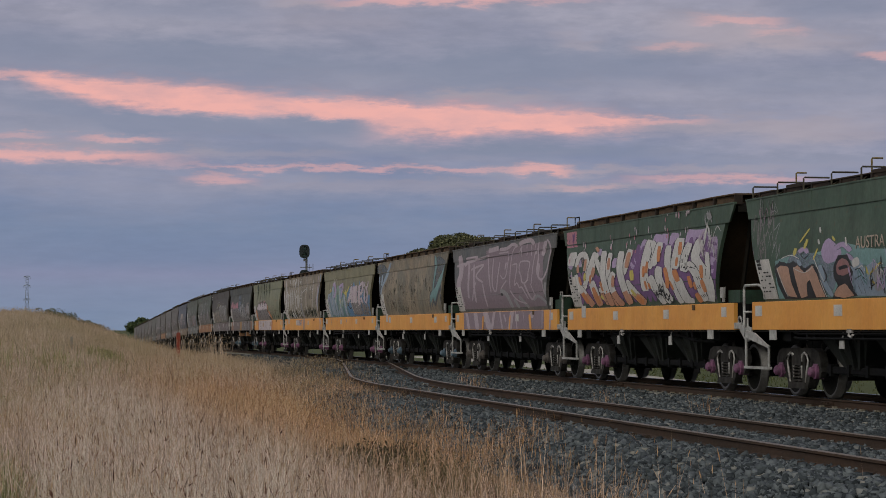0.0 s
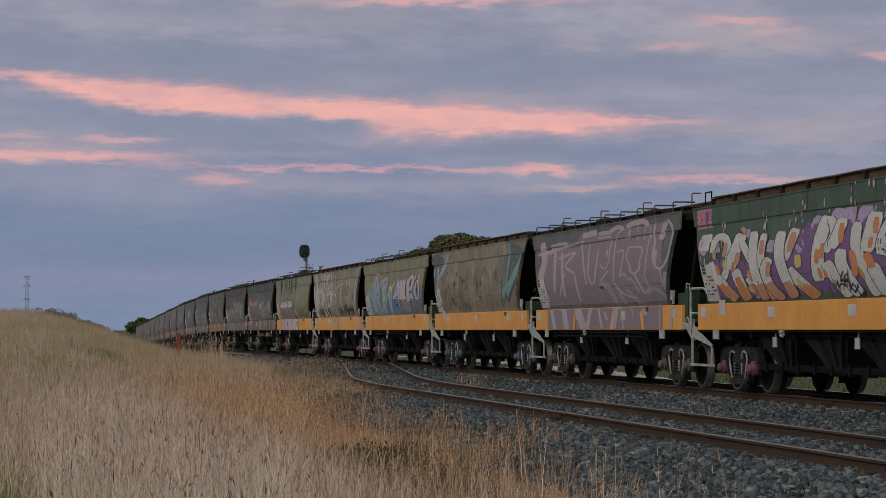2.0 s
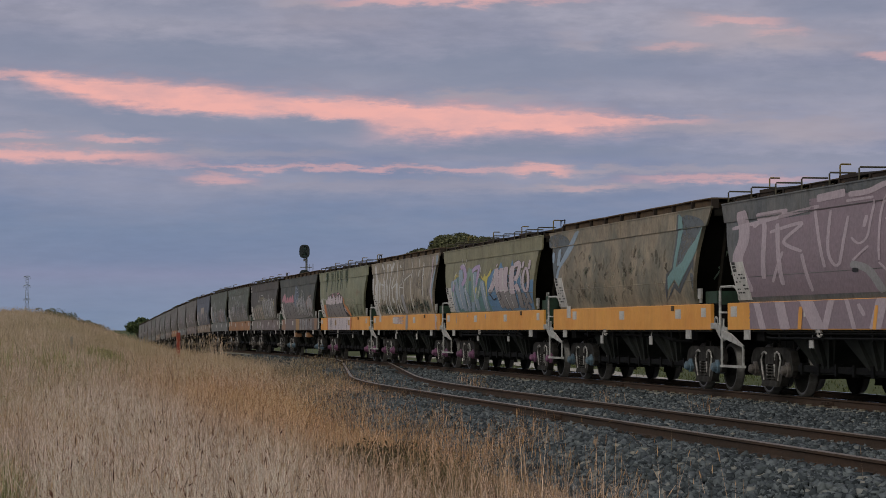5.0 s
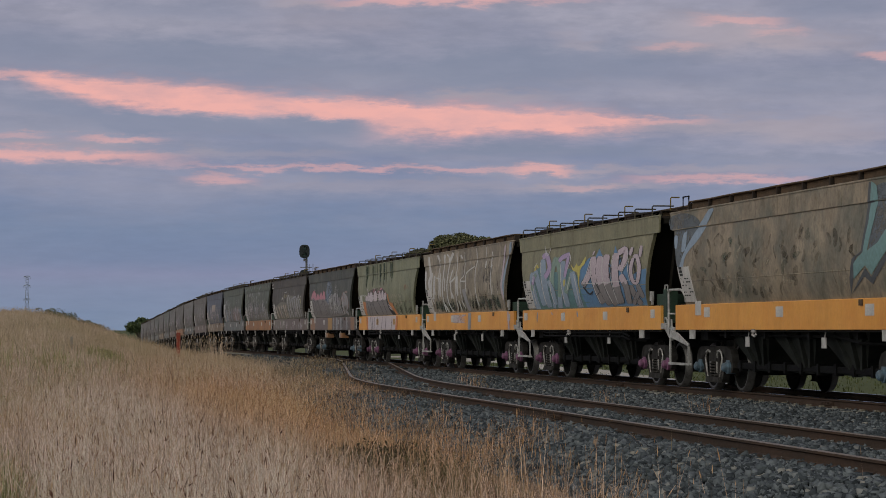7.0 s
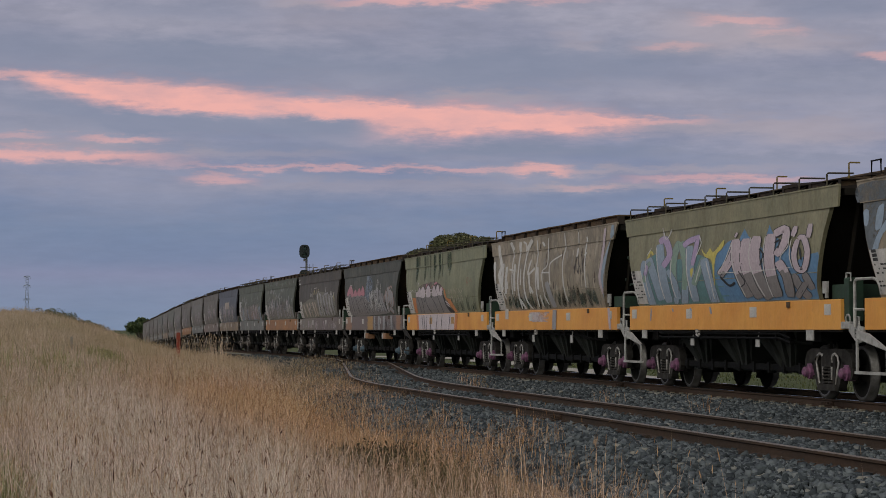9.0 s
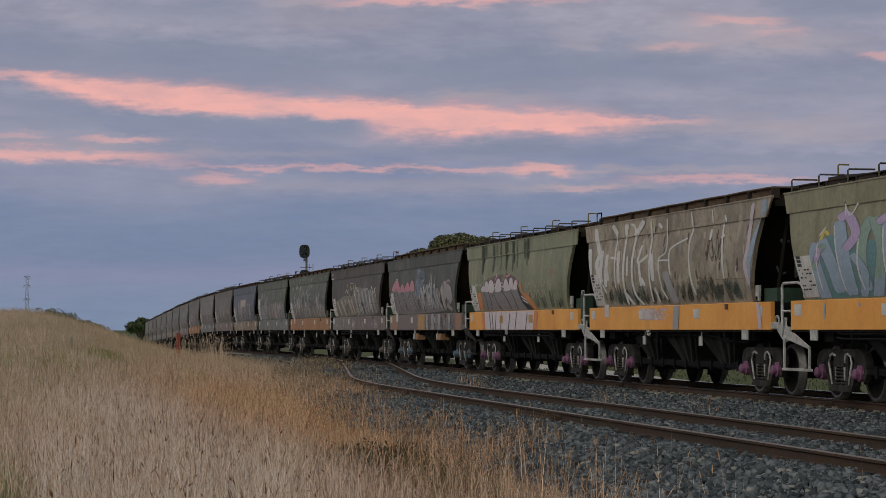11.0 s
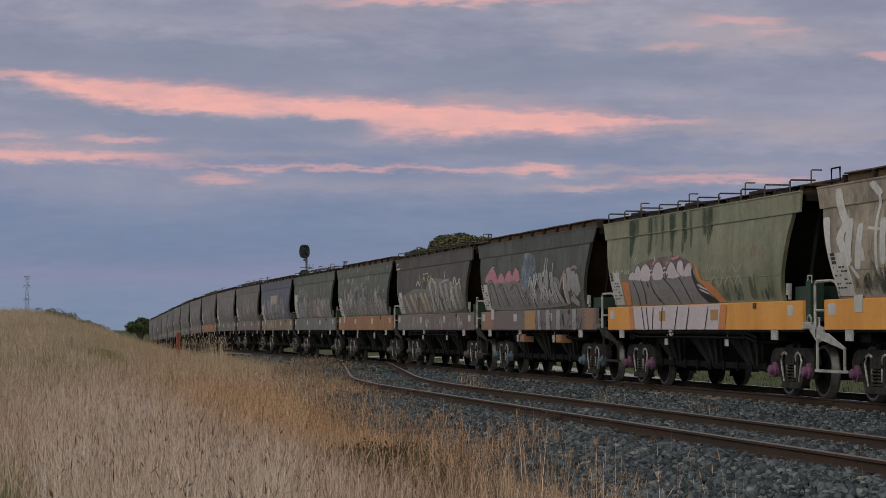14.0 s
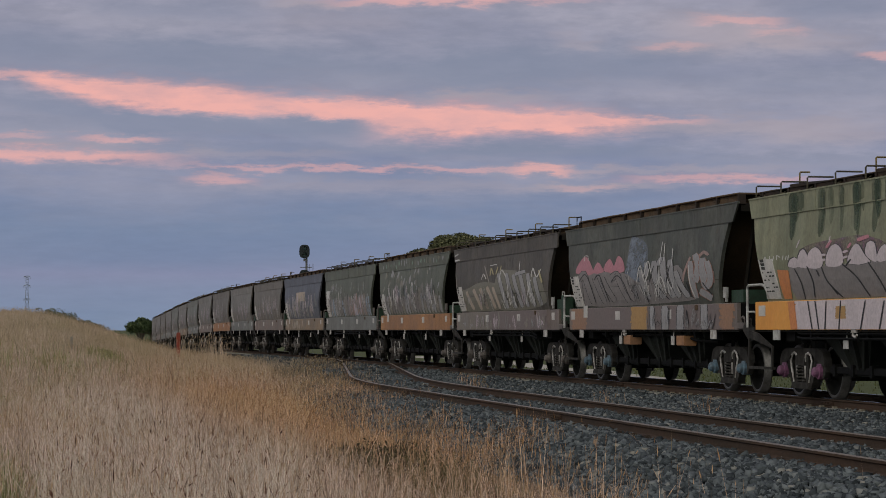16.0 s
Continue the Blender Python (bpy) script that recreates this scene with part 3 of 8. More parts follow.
def build_tracks():
    far = [-40 + 4 * i for i in range(36)] + [104 + 8 * i for i in range(45)]
    main = top("main_track", "straight main railway track with rusty rails on ballast", "railway track", kind="structure")
    for side in (-GAUGE / 2, GAUGE / 2):
        part("rail", rail_shape(line, far, side), [RUST_RAIL, POLISHED], main, "rail with a worn bright running surface")
    spur = top("siding_track", "rusty siding track that joins the main track at a turnout", "railway track", kind="structure")
    near = [-40 + 4 * i for i in range(20)] + [40 + 1.5 * i for i in range(42)]
    for side, end in ((-GAUGE / 2, 101), (GAUGE / 2, 88)):
        st = [s for s in near if s <= end]
        part("rail", rail_shape(siding_point, st, side), [RUST_RAIL, RAIL_TOP], spur, "red-brown rusty rail")
    # sleepers, with their fastenings
    wood = Shape().chamfered(-1.32, 1.32, -0.12, 0.12, -0.30, -0.155, 0.012)
    for sd in (-GAUGE / 2, GAUGE / 2):
        wood.box(sd - 0.11, sd + 0.11, -0.07, 0.07, -0.156, -0.146, 1)
        for u in (-0.105, 0.105):
            wood.box(sd + u - 0.03, sd + u + 0.03, -0.04, 0.04, -0.148, -0.115, 1)
    wood_me = wood.mesh("sleeper", [SLEEPER_WOOD, CLIP])
    conc = Shape().chamfered(-1.32, 1.32, -0.12, 0.12, -0.30, -0.150, 0.02)
    for sd in (-GAUGE / 2, GAUGE / 2):
        for u in (-0.11, 0.11):
            conc.box(sd + u - 0.035, sd + u + 0.035, -0.045, 0.045, -0.152, -0.12, 1)
    conc_me = conc.mesh("sleeper", [CONCRETE, PALE_CLIP])
    s = 8.0
    while s < 150:
        p, a = line(s)
        part("sleeper", conc_me, None, main, at=pose(p.x, p.y, p.z, 0, 0, -math.degrees(a)))
        s += 0.64
    s = 8.0
    while s < 92:
        p, a = siding_point(s)
        part("sleeper", wood_me, None, spur, at=pose(p.x, p.y, p.z, 0, 0, -math.degrees(a)))
        s += 0.64
    # joint plates on the near rails
    for ob, fn, ss in ((spur, siding_point, (19.6, 33.1, 46.5)), (main, line, (38.0, 51.5))):
        for q in ss:
            p, a = fn(q)
            sh = Shape().box(-GAUGE / 2 - 0.045, -GAUGE / 2 - 0.014, -0.28, 0.28, -0.115, -0.045)
            for b in range(4):
                sh.box(-GAUGE / 2 - 0.065, -GAUGE / 2 - 0.04, -0.22 + 0.147 * b - 0.018, -0.22 + 0.147 * b + 0.018, -0.098, -0.062)
            part("fishplate", sh, [RUST_RAIL], ob, "bolted joint plate", at=pose(p.x, p.y, p.z, 0, 0, -math.degrees(a)))
    # turnout: lever stand and rod by the points
    p, a = siding_point(88)
    sh = Shape().box(-0.2, 0.3, -0.15, 0.15, -0.22, -0.1).box(-0.08, 0.08, -0.1, 0.1, -0.1, 0.06).tube([(-0.05, 0, 0.04), (-0.2, 0.1, 0.12)], 0.02)
    ob = solid("points_lever", sh, [BLACK_STEEL], "black points lever box beside the turnout", "points lever")
    ob.matrix_basis = pose(12.3, 83.0, -0.02)


def build_access_track():
    """A pale gravel strip beyond the main track."""
    v, f = [], []
    for i in range(40):
        y = 20 + i * 5
        x = 16.2 + (y - 20) * 0.085 + 0.2
        for k, u in enumerate((-0.5, 0.0, 0.7, 1.3)):
            v.append((x + 1.6 + u, y, ground_z(x, y) + (0.02 if k in (0, 3) else 0.09)))
    for i in range(39):
        for k in range(3):
            a = i * 4 + k
            f.append((a, a + 1, a + 5, a + 4))
    solid("gravel_strip", Shape().add(v, f), PALE_GRAVEL, "pale gravel strip between the ballast and the green paddock", "gravel", "structure", True)


# ---- the grain wagons ----
HALF = 6.35                        # half the length of a wagon's sill
BOGIE_Y = 4.85
WHEEL_R = 0.46
# side sheet: height, half width, reach towards the far end, reach towards the near end
SIDE = [(1.66, 1.435, 5.785, 5.25), (1.82, 1.482, 5.775, 5.26), (2.00, 1.522, 5.80, 5.34), (2.20, 1.550, 5.88, 5.45), (2.40, 1.562, 5.98, 5.56),
        (2.60, 1.560, 6.09, 5.65), (2.80, 1.548, 6.19, 5.74), (3.00, 1.533, 6.26, 5.86), (3.20, 1.515, 6.32, 5.97), (3.30, 1.505, 6.34, 6.02)]
EAVE = 3.53                        # top of the band along the side


def side_at(z):
    for low, high in zip(SIDE, SIDE[1:]):
        if z <= high[0]:
            k = (z - low[0]) / (high[0] - low[0])
            return tuple(a + (b - a) * k for a, b in zip(low[1:], high[1:]))
    return SIDE[-1][1:]


def body_shape(sgn):
    """One curved side sheet of the hopper with turned-in ends."""
    sh = Shape()
    cols = 24
    outer = []
    for z, w, far, near in SIDE:
        outer.append([(sgn * w, -near + (near + far) * i / cols, z) for i in range(cols + 1)])
    inner = [[(x - sgn * 0.012, y, z) for x, y, z in row] for row in outer]
    n = cols + 1
    for rows in (outer, inner):
        v = [p for r in rows for p in r]
        sh.add(v, [(j * n + i, j * n + i + 1, (j + 1) * n + i + 1, (j + 1) * n + i) for j in range(len(rows) - 1) for i in range(cols)])
    for e in (0, cols):
        lip = []
        for row in outer:
            x, y, z = row[e]
            lip.append([(x, y, z), (x - sgn * 0.07, y, z)])
        v = [p for r in lip for p in r]
        sh.add(v, [(2 * j, 2 * j + 1, 2 * j + 3, 2 * j + 2) for j in range(len(lip) - 1)])
    for z in (2.13,):
        w, far, near = side_at(z)
        sh.box(sgn * (w + 0.004), sgn * (w - 0.01), -near + 0.01, far - 0.01, z - 0.006, z + 0.006)
    return sh


def fascia_shape(sgn, kind):
    """The upright band along the top of the side, with sloped ends and a rolled edge."""
    sh = Shape()
    x0, x1 = sgn * 1.532, sgn * 1.495
    low, high = (6.35, 6.40) if kind == 0 else (6.22, 6.54)
    ring = [(-low, 3.18), (6.42, 3.18), (6.55, EAVE - 0.03), (6.55, EAVE), (-high, EAVE), (-high, EAVE - 0.03)]
    sh.prism(ring, x0, x1)
    sh.box(sgn * 1.545, sgn * 1.49, -high, 6.55, EAVE - 0.018, EAVE + 0.008)
    sh.box(sgn * 1.538, sgn * 1.51, -low + 0.02, 6.40, 3.172, 3.19)
    for y in (-3.1, 0.0, 3.1):
        sh.box(sgn * 1.536, sgn * 1.51, y - 0.008, y + 0.008, 3.18, EAVE)
    return sh


def letter_mesh(ch):
    """A stencilled letter as a flat mesh."""
    cu = bpy.data.curves.new("letter", "FONT")
    cu.body, cu.size, cu.extrude = ch, 0.19, 0.002
    ob = new("letter", cu)
    me = bpy.data.meshes.new_from_object(ob.evaluated_get(bpy.context.evaluated_depsgraph_get()))
    bpy.data.objects.remove(ob)
    me.materials.clear()
    me.materials.append(INK)
    return me


def wagon_template(kind):
    """kind 0 carries the row of roof steps on the camera's side, kind 1 the plain roof edge."""
    w = top("grain_wagon", "grain hopper wagon", "railway wagon")
    part("side_sheet", body_shape(-1), [BLACK_STEEL], w, "", True)
    part("side_sheet", body_shape(1), [BLACK_STEEL], w, "", True)
    part("fascia", fascia_shape(-1, kind), [BLACK_STEEL], w)
    part("fascia", fascia_shape(1, kind), [BLACK_STEEL], w)
    # sills
    for sgn in (-1, 1):
        sh = Shape().chamfered(sgn * 1.49, sgn * 1.42, -HALF, HALF, 1.175, 1.675, 0.008)
        part("side_sill", sh, [BLACK_STEEL], w)
        sh = Shape().box(sgn * 1.44, sgn * 1.30, -HALF + 0.02, HALF - 0.02, 1.655, 1.685).box(sgn * 1.46, sgn * 1.30, -HALF, HALF, 1.14, 1.18)
        part("sill_flange", sh, [BROWN_STEEL], w)
    # sloped end sheets and their stiffeners
    for e in (-1, 1):
        sh = Shape()
        sh.add([(-1.44, e * 6.10, 3.47), (1.44, e * 6.10, 3.47), (1.36, e * 4.55, 1.60), (-1.36, e * 4.55, 1.60),
                (-1.44, e * 6.07, 3.49), (1.44, e * 6.07, 3.49), (1.36, e * 4.52, 1.60), (-1.36, e * 4.52, 1.60)],
               [(0, 1, 2, 3), (7, 6, 5, 4), (0, 4, 5, 1), (2, 6, 7, 3)])
        part("end_sheet", sh, [BROWN_STEEL], w, "grimy sloped end sheet")
        for x in (-1.05, 0.0, 1.05):
            sh = Shape().tube([(x, e * 6.12, 3.40), (x * 0.96, e * 5.3, 1.72)], 0.045, 4)
            part("end_post", sh, [BROWN_STEEL], w)
        sh = Shape().box(-1.42, 1.42, e * 6.08, e * 6.40, 3.36, 3.47)
        part("end_header", sh, [BROWN_STEEL], w)
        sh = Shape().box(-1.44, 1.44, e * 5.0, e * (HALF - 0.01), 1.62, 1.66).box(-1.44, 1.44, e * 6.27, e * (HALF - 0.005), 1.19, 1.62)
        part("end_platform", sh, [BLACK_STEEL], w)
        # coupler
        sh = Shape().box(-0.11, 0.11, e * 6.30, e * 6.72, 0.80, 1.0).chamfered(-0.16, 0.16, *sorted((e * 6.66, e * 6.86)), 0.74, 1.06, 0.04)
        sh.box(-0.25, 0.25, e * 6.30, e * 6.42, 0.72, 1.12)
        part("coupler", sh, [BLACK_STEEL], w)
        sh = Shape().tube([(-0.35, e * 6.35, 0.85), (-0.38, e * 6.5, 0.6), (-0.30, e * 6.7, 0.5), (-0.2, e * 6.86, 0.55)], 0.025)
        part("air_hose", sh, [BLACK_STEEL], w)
    # roof: two slopes, hatch along the middle, cross ribs
    sh = Shape().loft([[(-1.47, y, 3.50), (-0.62, y, 3.62), (0.62, y, 3.62), (1.47, y, 3.50), (1.47, y, 3.47), (-1.47, y, 3.47)] for y in (-6.34, 6.45)])
    roof = part("roof", sh, [ROOF_STEEL], w)
    sh = Shape().chamfered(-0.58, 0.58, -6.25, 6.35, 3.60, 3.75, 0.03).chamfered(-0.70, 0.70, -6.28, 6.38, 3.745, 3.785, 0.01, 1)
    part("hatch", sh, [ROOF_STEEL, RIB_STEEL], roof)
    rib = Shape().loft([[(-1.45, y, 3.50), (-0.60, y, 3.60), (-0.60, y, 3.74), (-0.72, y, 3.74), (-1.42, y, 3.58)] for y in (-0.05, 0.05)]).mesh("roof_rib", [RIB_STEEL])
    for i in range(14):
        part("roof_rib", rib, None, roof, at=pose(0, -6.05 + i * 12.1 / 13, 0))
    if kind == 0:
        sh = Shape().box(-1.44, -0.95, -6.2, 6.35, 3.625, 3.64)
        for i in range(10):
            sh.box(-1.44, -1.41, -6.2 + i * 1.36, -6.12 + i * 1.36, 3.50, 3.63)
        part("walkway", sh, [ROOF_STEEL], roof)
        hoop = Shape().tube([(-1.49, 0, EAVE - 0.02), (-1.49, 0, 3.735), (-1.475, 0, 3.755), (-1.03, 0, 3.755)], 0.016, 5).tube([(-1.49, 0.02, EAVE), (-1.30, 0.02, 3.66)], 0.010, 4).mesh("roof_step", [ROD_STEEL])
        for i in range(10):
            part("roof_step", hoop, None, roof, at=pose(0, -5.75 + i * 1.335, 0))
        rod = Shape().tube([(-1.05, 0, 3.64), (-1.05, 0, 3.935), (-1.04, 0, 3.945), (-0.86, 0, 3.945)], 0.015, 5).mesh("roof_rod", [YELLOW_ROD])
        lid = Shape().loft([[(-1.42, y, 3.52), (-1.42, y, 3.66 + b), (-0.75, y, 3.72 + b), (-0.75, y, 3.52)] for y, b in ((-0.42, -0.05), (-0.30, 0.0), (0.42, 0.0))]).mesh("roof_hatch", [ROOF_STEEL])
        for k in range(9):
            part("roof_hatch", lid, None, roof, "rust-brown hinged roof hatch", at=pose(0, -5.08 + k * 1.335, 0.03 if k % 3 == 1 else -0.02))
        for y in (-5.6, -2.0, 1.6, 5.2):
            part("roof_rod", rod, None, roof, "yellow roof rod", at=pose(0, y, 0))
    else:
        panel = Shape().box(-1.41, -1.33, -0.61, 0.61, 3.50, 3.68).box(-1.44, -1.41, -0.61, 0.61, 3.50, 3.535).mesh("roof_panel", [RIB_STEEL])
        bracket = Shape().prism([(-0.03, 3.50), (0.03, 3.50), (0.03, 3.68), (-0.03, 3.68)], -1.475, -1.33).mesh("roof_bracket", [ROOF_STEEL])
        cover = Shape().chamfered(-1.475, -0.55, -0.648, 0.648, 3.680, 3.712, 0.010).mesh("roof_lid", [RIB_STEEL])
        for k in range(10):
            y = -5.72 + k * 1.32
            part("roof_bracket", bracket, None, roof, "dark roof edge bracket", at=pose(0, y - 0.66, 0))
            if k < 9:
                part("roof_panel", panel, None, roof, "rust-brown roof edge panel", at=pose(0, y, 0))
                part("roof_lid", cover, None, roof, "rusty roof lid", at=pose(0, y, 0, 0.35 * (-1) ** k))
        part("roof_lid", Shape().chamfered(-1.44, -0.55, 6.14, 6.46, 3.60, 3.64, 0.01), [ROOF_STEEL], roof)
        rod = Shape().tube([(-1.20, 6.36, 3.55), (-1.20, 6.36, 3.87), (-1.20, 6.76, 3.87), (-1.20, 6.76, 3.60), (-1.20, 6.44, 3.56)], 0.018, 5)
        part("roof_hoop", rod, [BLACK_STEEL], roof, "black end hoop")
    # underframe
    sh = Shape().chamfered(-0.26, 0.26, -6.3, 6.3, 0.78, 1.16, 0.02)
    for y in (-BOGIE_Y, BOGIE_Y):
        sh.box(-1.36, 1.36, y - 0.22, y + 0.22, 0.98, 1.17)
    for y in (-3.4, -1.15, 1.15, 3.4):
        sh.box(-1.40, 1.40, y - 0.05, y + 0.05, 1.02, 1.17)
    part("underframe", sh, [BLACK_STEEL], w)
    for y in (-2.45, 0.0, 2.45):
        sh = Shape().loft([[(-1.28, y - 1.22, 1.16), (1.28, y - 1.22, 1.16), (1.28, y + 1.22, 1.16), (-1.28, y + 1.22, 1.16)],
                           [(-1.02, y - 0.42, 0.50), (1.02, y - 0.42, 0.50), (1.02, y + 0.42, 0.50), (-1.02, y + 0.42, 0.50)]])
        sh.box(-1.06, 1.06, y - 0.52, y + 0.52, 0.42, 0.50)
        bay = part("hopper_bay", sh, [HOPPER_STEEL], w)
        for dy in (-0.95, -0.35, 0.35):
            rb = Shape().loft([[(-1.33, y + dy - 0.05, 1.15), (-1.22, y + dy - 0.05, 1.15), (-1.0, y + dy * 0.4 - 0.05, 0.52), (-1.11, y + dy * 0.4 - 0.05, 0.52)],
                               [(-1.33, y + dy + 0.05, 1.15), (-1.22, y + dy + 0.05, 1.15), (-1.0, y + dy * 0.4 + 0.05, 0.52), (-1.11, y + dy * 0.4 + 0.05, 0.52)]])
            part("rib", rb, [HOPPER_STEEL], bay)
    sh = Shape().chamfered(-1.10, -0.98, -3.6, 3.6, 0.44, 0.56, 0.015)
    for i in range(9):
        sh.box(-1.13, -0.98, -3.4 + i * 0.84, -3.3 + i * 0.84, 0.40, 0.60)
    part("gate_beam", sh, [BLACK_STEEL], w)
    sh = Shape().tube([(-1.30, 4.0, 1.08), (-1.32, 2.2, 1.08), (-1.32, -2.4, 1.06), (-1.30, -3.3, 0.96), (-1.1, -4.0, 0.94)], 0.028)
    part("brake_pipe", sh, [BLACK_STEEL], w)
    part("sill_latch", Shape().box(-1.515, -1.485, -3.92, -3.78, 1.56, 1.66), [RIB_STEEL], w, "small rusty latch")
    if kind == 0:
        sh = Shape()
        for z in (1.11, 1.03):
            sh.tube([(-1.42, 4.3, z + 0.02), (-1.43, 4.0, z), (-1.43, -3.2, z), (-1.41, -3.7, z - 0.08)], 0.022, 5)
        for y in (3.6, 1.4, -0.8, -3.0):
            sh.box(-1.445, -1.415, y - 0.03, y + 0.03, 0.99, 1.18)
        part("brake_rigging", sh, [BLACK_STEEL], w)
    # hanging white tags and corner steps on the near side
    tag = Shape().box(-1.485, -1.465, -0.17, 0.17, 1.02, 1.19).box(-1.495, -1.475, -0.20, 0.14, 1.00, 1.03).mesh("tag", [WHITE_PAINT])
    for y in (5.25, -4.86):
        part("tag", tag, None, w, "white metal tag", at=pose(0, y, 0))
    low = Shape().box(-1.42, -1.40, -0.10, 0.10, 0.87, 1.05).tube([(-1.40, 0, 1.0), (-1.38, 0, 1.18)], 0.012, 4).mesh("tag", [WHITE_PAINT])
    for y in (2.05, -1.94):
        part("tag", low, None, w, "white metal tag", at=pose(0, y, 0))
    hook = Shape().tube([(-1.47, 1.55, 1.18), (-1.48, 1.55, 1.08), (-1.48, 1.43, 1.06), (-1.48, 1.38, 1.10)], 0.022).box(-1.49, -1.45, 1.4, 1.62, 1.13, 1.19)
    part("tow_hook", hook, [PALE_EDGE], w)
    # step frame at the far corner, gusset at both
    sh = Shape()
    sh.box(-1.555, -1.525, 6.53, 6.58, 0.50, 1.08)
    sh.box(-1.555, -1.525, 5.27, 5.32, 0.50, 0.90)
    sh.box(-1.57, -1.50, 5.24, 6.60, 0.48, 0.525)
    sh.prism([(6.56, 1.17), (6.56, 1.04), (5.27, 0.85), (5.27, 0.885), (6.05, 1.12)], -1.552, -1.525)
    part("step_frame", sh, [WHITE_PAINT], w, "white corner step frame")
    sh = Shape().prism([(6.36, 1.22), (6.95, 1.27), (6.99, 1.16), (6.74, 1.02), (6.62, 0.96), (6.36, 1.0)], -1.515, -1.475)
    plate = part("gusset", sh, [WHITE_PAINT], w, "white corner gusset plate")
    part("end_letter", letter_mesh("AB"[kind]), None, plate, "black stencilled letter", at=Matrix(((0, 0, -1, -1.5175), (-1, 0, 0, 6.73), (0, 1, 0, 1.055), (0, 0, 0, 1))))
    tb = Shape().tube([(-1.50, 6.66, 1.20), (-1.50, 6.66, 1.38), (-1.50, 6.56, 1.38), (-1.50, 6.56, 1.22)], 0.02, 5)
    part("cut_lever", tb, [WHITE_PAINT], w)
    sh = Shape().chamfered(-1.50, -1.40, -6.78, -6.37, 1.19, 1.31, 0.012)
    sh.tube([(-1.45, -6.66, 1.30), (-1.45, -6.66, 1.37), (-1.45, -6.60, 1.42), (-1.45, -6.54, 1.42), (-1.45, -6.48, 1.37), (-1.45, -6.48, 1.30)], 0.018, 5)
    part("uncoupling_bracket", sh, [WHITE_PAINT], w, "white uncoupling bracket with a ring")
    sh = Shape().tube([(-1.55, 6.62, 1.22), (-1.55, 6.62, 1.90), (-1.55, 6.60, 1.95), (-1.55, 6.54, 1.98), (-1.54, 5.86, 1.98), (-1.53, 5.72, 1.95), (-1.50, 5.66, 1.86), (-1.48, 5.66, 1.73)], 0.026, 6)
    sh.tube([(-1.55, 6.62, 1.50), (-1.50, 6.34, 1.50)], 0.02, 5)
    part("handrail", sh, [WHITE_PAINT], w, "white bent handrail")
    sh = Shape().tube([(-1.43, -5.52, 1.72), (-1.43, -5.52, 1.98)], 0.022, 6).box(-1.46, -1.42, -5.62, -5.42, 1.78, 1.98).box(-1.46, -1.42, -5.60, -5.54, 1.70, 1.80)
    part("marker_bracket", sh, [WHITE_PAINT], w, "white marker bracket")
    sh = Shape().box(-1.36, -0.6, -6.32, -5.62, 1.66, 1.92)
    part("brake_reservoir", sh, [GREEN_BOX], w, "dark green brake reservoir box")
    if kind == 0:
        sh = Shape().chamfered(-1.44, -1.20, -6.60, -6.37, 1.32, 2.02, 0.02)
        stand = part("brake_stand", sh, [GREEN_BOX], w, "dark green brake stand")
        sh = Shape().tube([(-1.42, -6.42, 2.0), (-1.42, -6.42, 2.09), (-1.42, -6.62, 2.09), (-1.42, -6.62, 1.96)], 0.016, 5)
        part("stand_loop", sh, [WHITE_PAINT], stand, "white loop handle")
    else:
        part("side_card", Shape().box(-1.50, -1.488, 4.62, 4.98, 1.46, 1.735), [PATCH], w, "white card pasted on the sill")
    # pale patches on the sill and the data board
    for y, wd, z0, z1 in ((5.98, 0.36, 1.42, 1.61), (2.0, 0.38, 1.40, 1.585), (-1.93, 0.38, 1.40, 1.585), (-5.75, 0.3, 1.42, 1.60)):
        sh = Shape().box(-1.496, -1.488, -wd / 2, wd / 2, z0, z1)
        part("reflector_patch", sh, [PATCH], w, "pale square reflector patch", at=pose(0, y, 0))
    sh = Shape()
    n = 8
    rows = []
    for i in range(n + 1):
        z = 1.72 + 0.70 * i / n
        wd, ln, _ = side_at(z)
        rows.append([(-wd - 0.017, ln - 0.06, z), (-wd - 0.017, ln - 0.78, z), (-wd - 0.001, ln - 0.78, z), (-wd - 0.001, ln - 0.06, z)])
    sh.loft(rows)
    board = part("data_board", sh, [PATCH], w, "white stencilled data board")
    sh = Shape()
    rnd = random.Random(5)
    for r in range(9):
        u = 0.14
        z = 2.37 - r * 0.066
        high = 0.052 if r < 3 else 0.026
        while u < 0.66:
            b = 0.20 if r < 3 else rnd.uniform(0.05, 0.14)
            if (u < 0.2 or rnd.random() < 0.25) if r < 3 else rnd.random() < 0.5:
                wa, la, _ = side_at(z)
                wb, lb, _ = side_at(z + high)
                sh.add([(-wa - 0.020, la - u, z), (-wa - 0.020, la - u - b, z), (-wb - 0.020, lb - u - b, z + high), (-wb - 0.020, lb - u, z + high)], [(0, 1, 2, 3)])
            u += b + 0.03
    tagged(part("stencil_bars", sh, [INK], board), kind="stuff")
    return w


def wheel_profile(sgn):
    """Rim, flange, plate and hub of a wheel, outside towards sgn."""
    g = GAUGE / 2
    inner, outer = g - 0.075, g + 0.065
    p = [(inner, 0.0), (inner, 0.40), (inner, 0.485), (inner + 0.028, 0.487), (inner + 0.04, 0.466), (outer, 0.455), (outer, 0.395), (outer - 0.045, 0.385),
         (outer - 0.065, 0.17), (outer - 0.03, 0.15), (outer + 0.02, 0.14), (outer + 0.02, 0.0)]
    return [(sgn * x, r) for x, r in p]


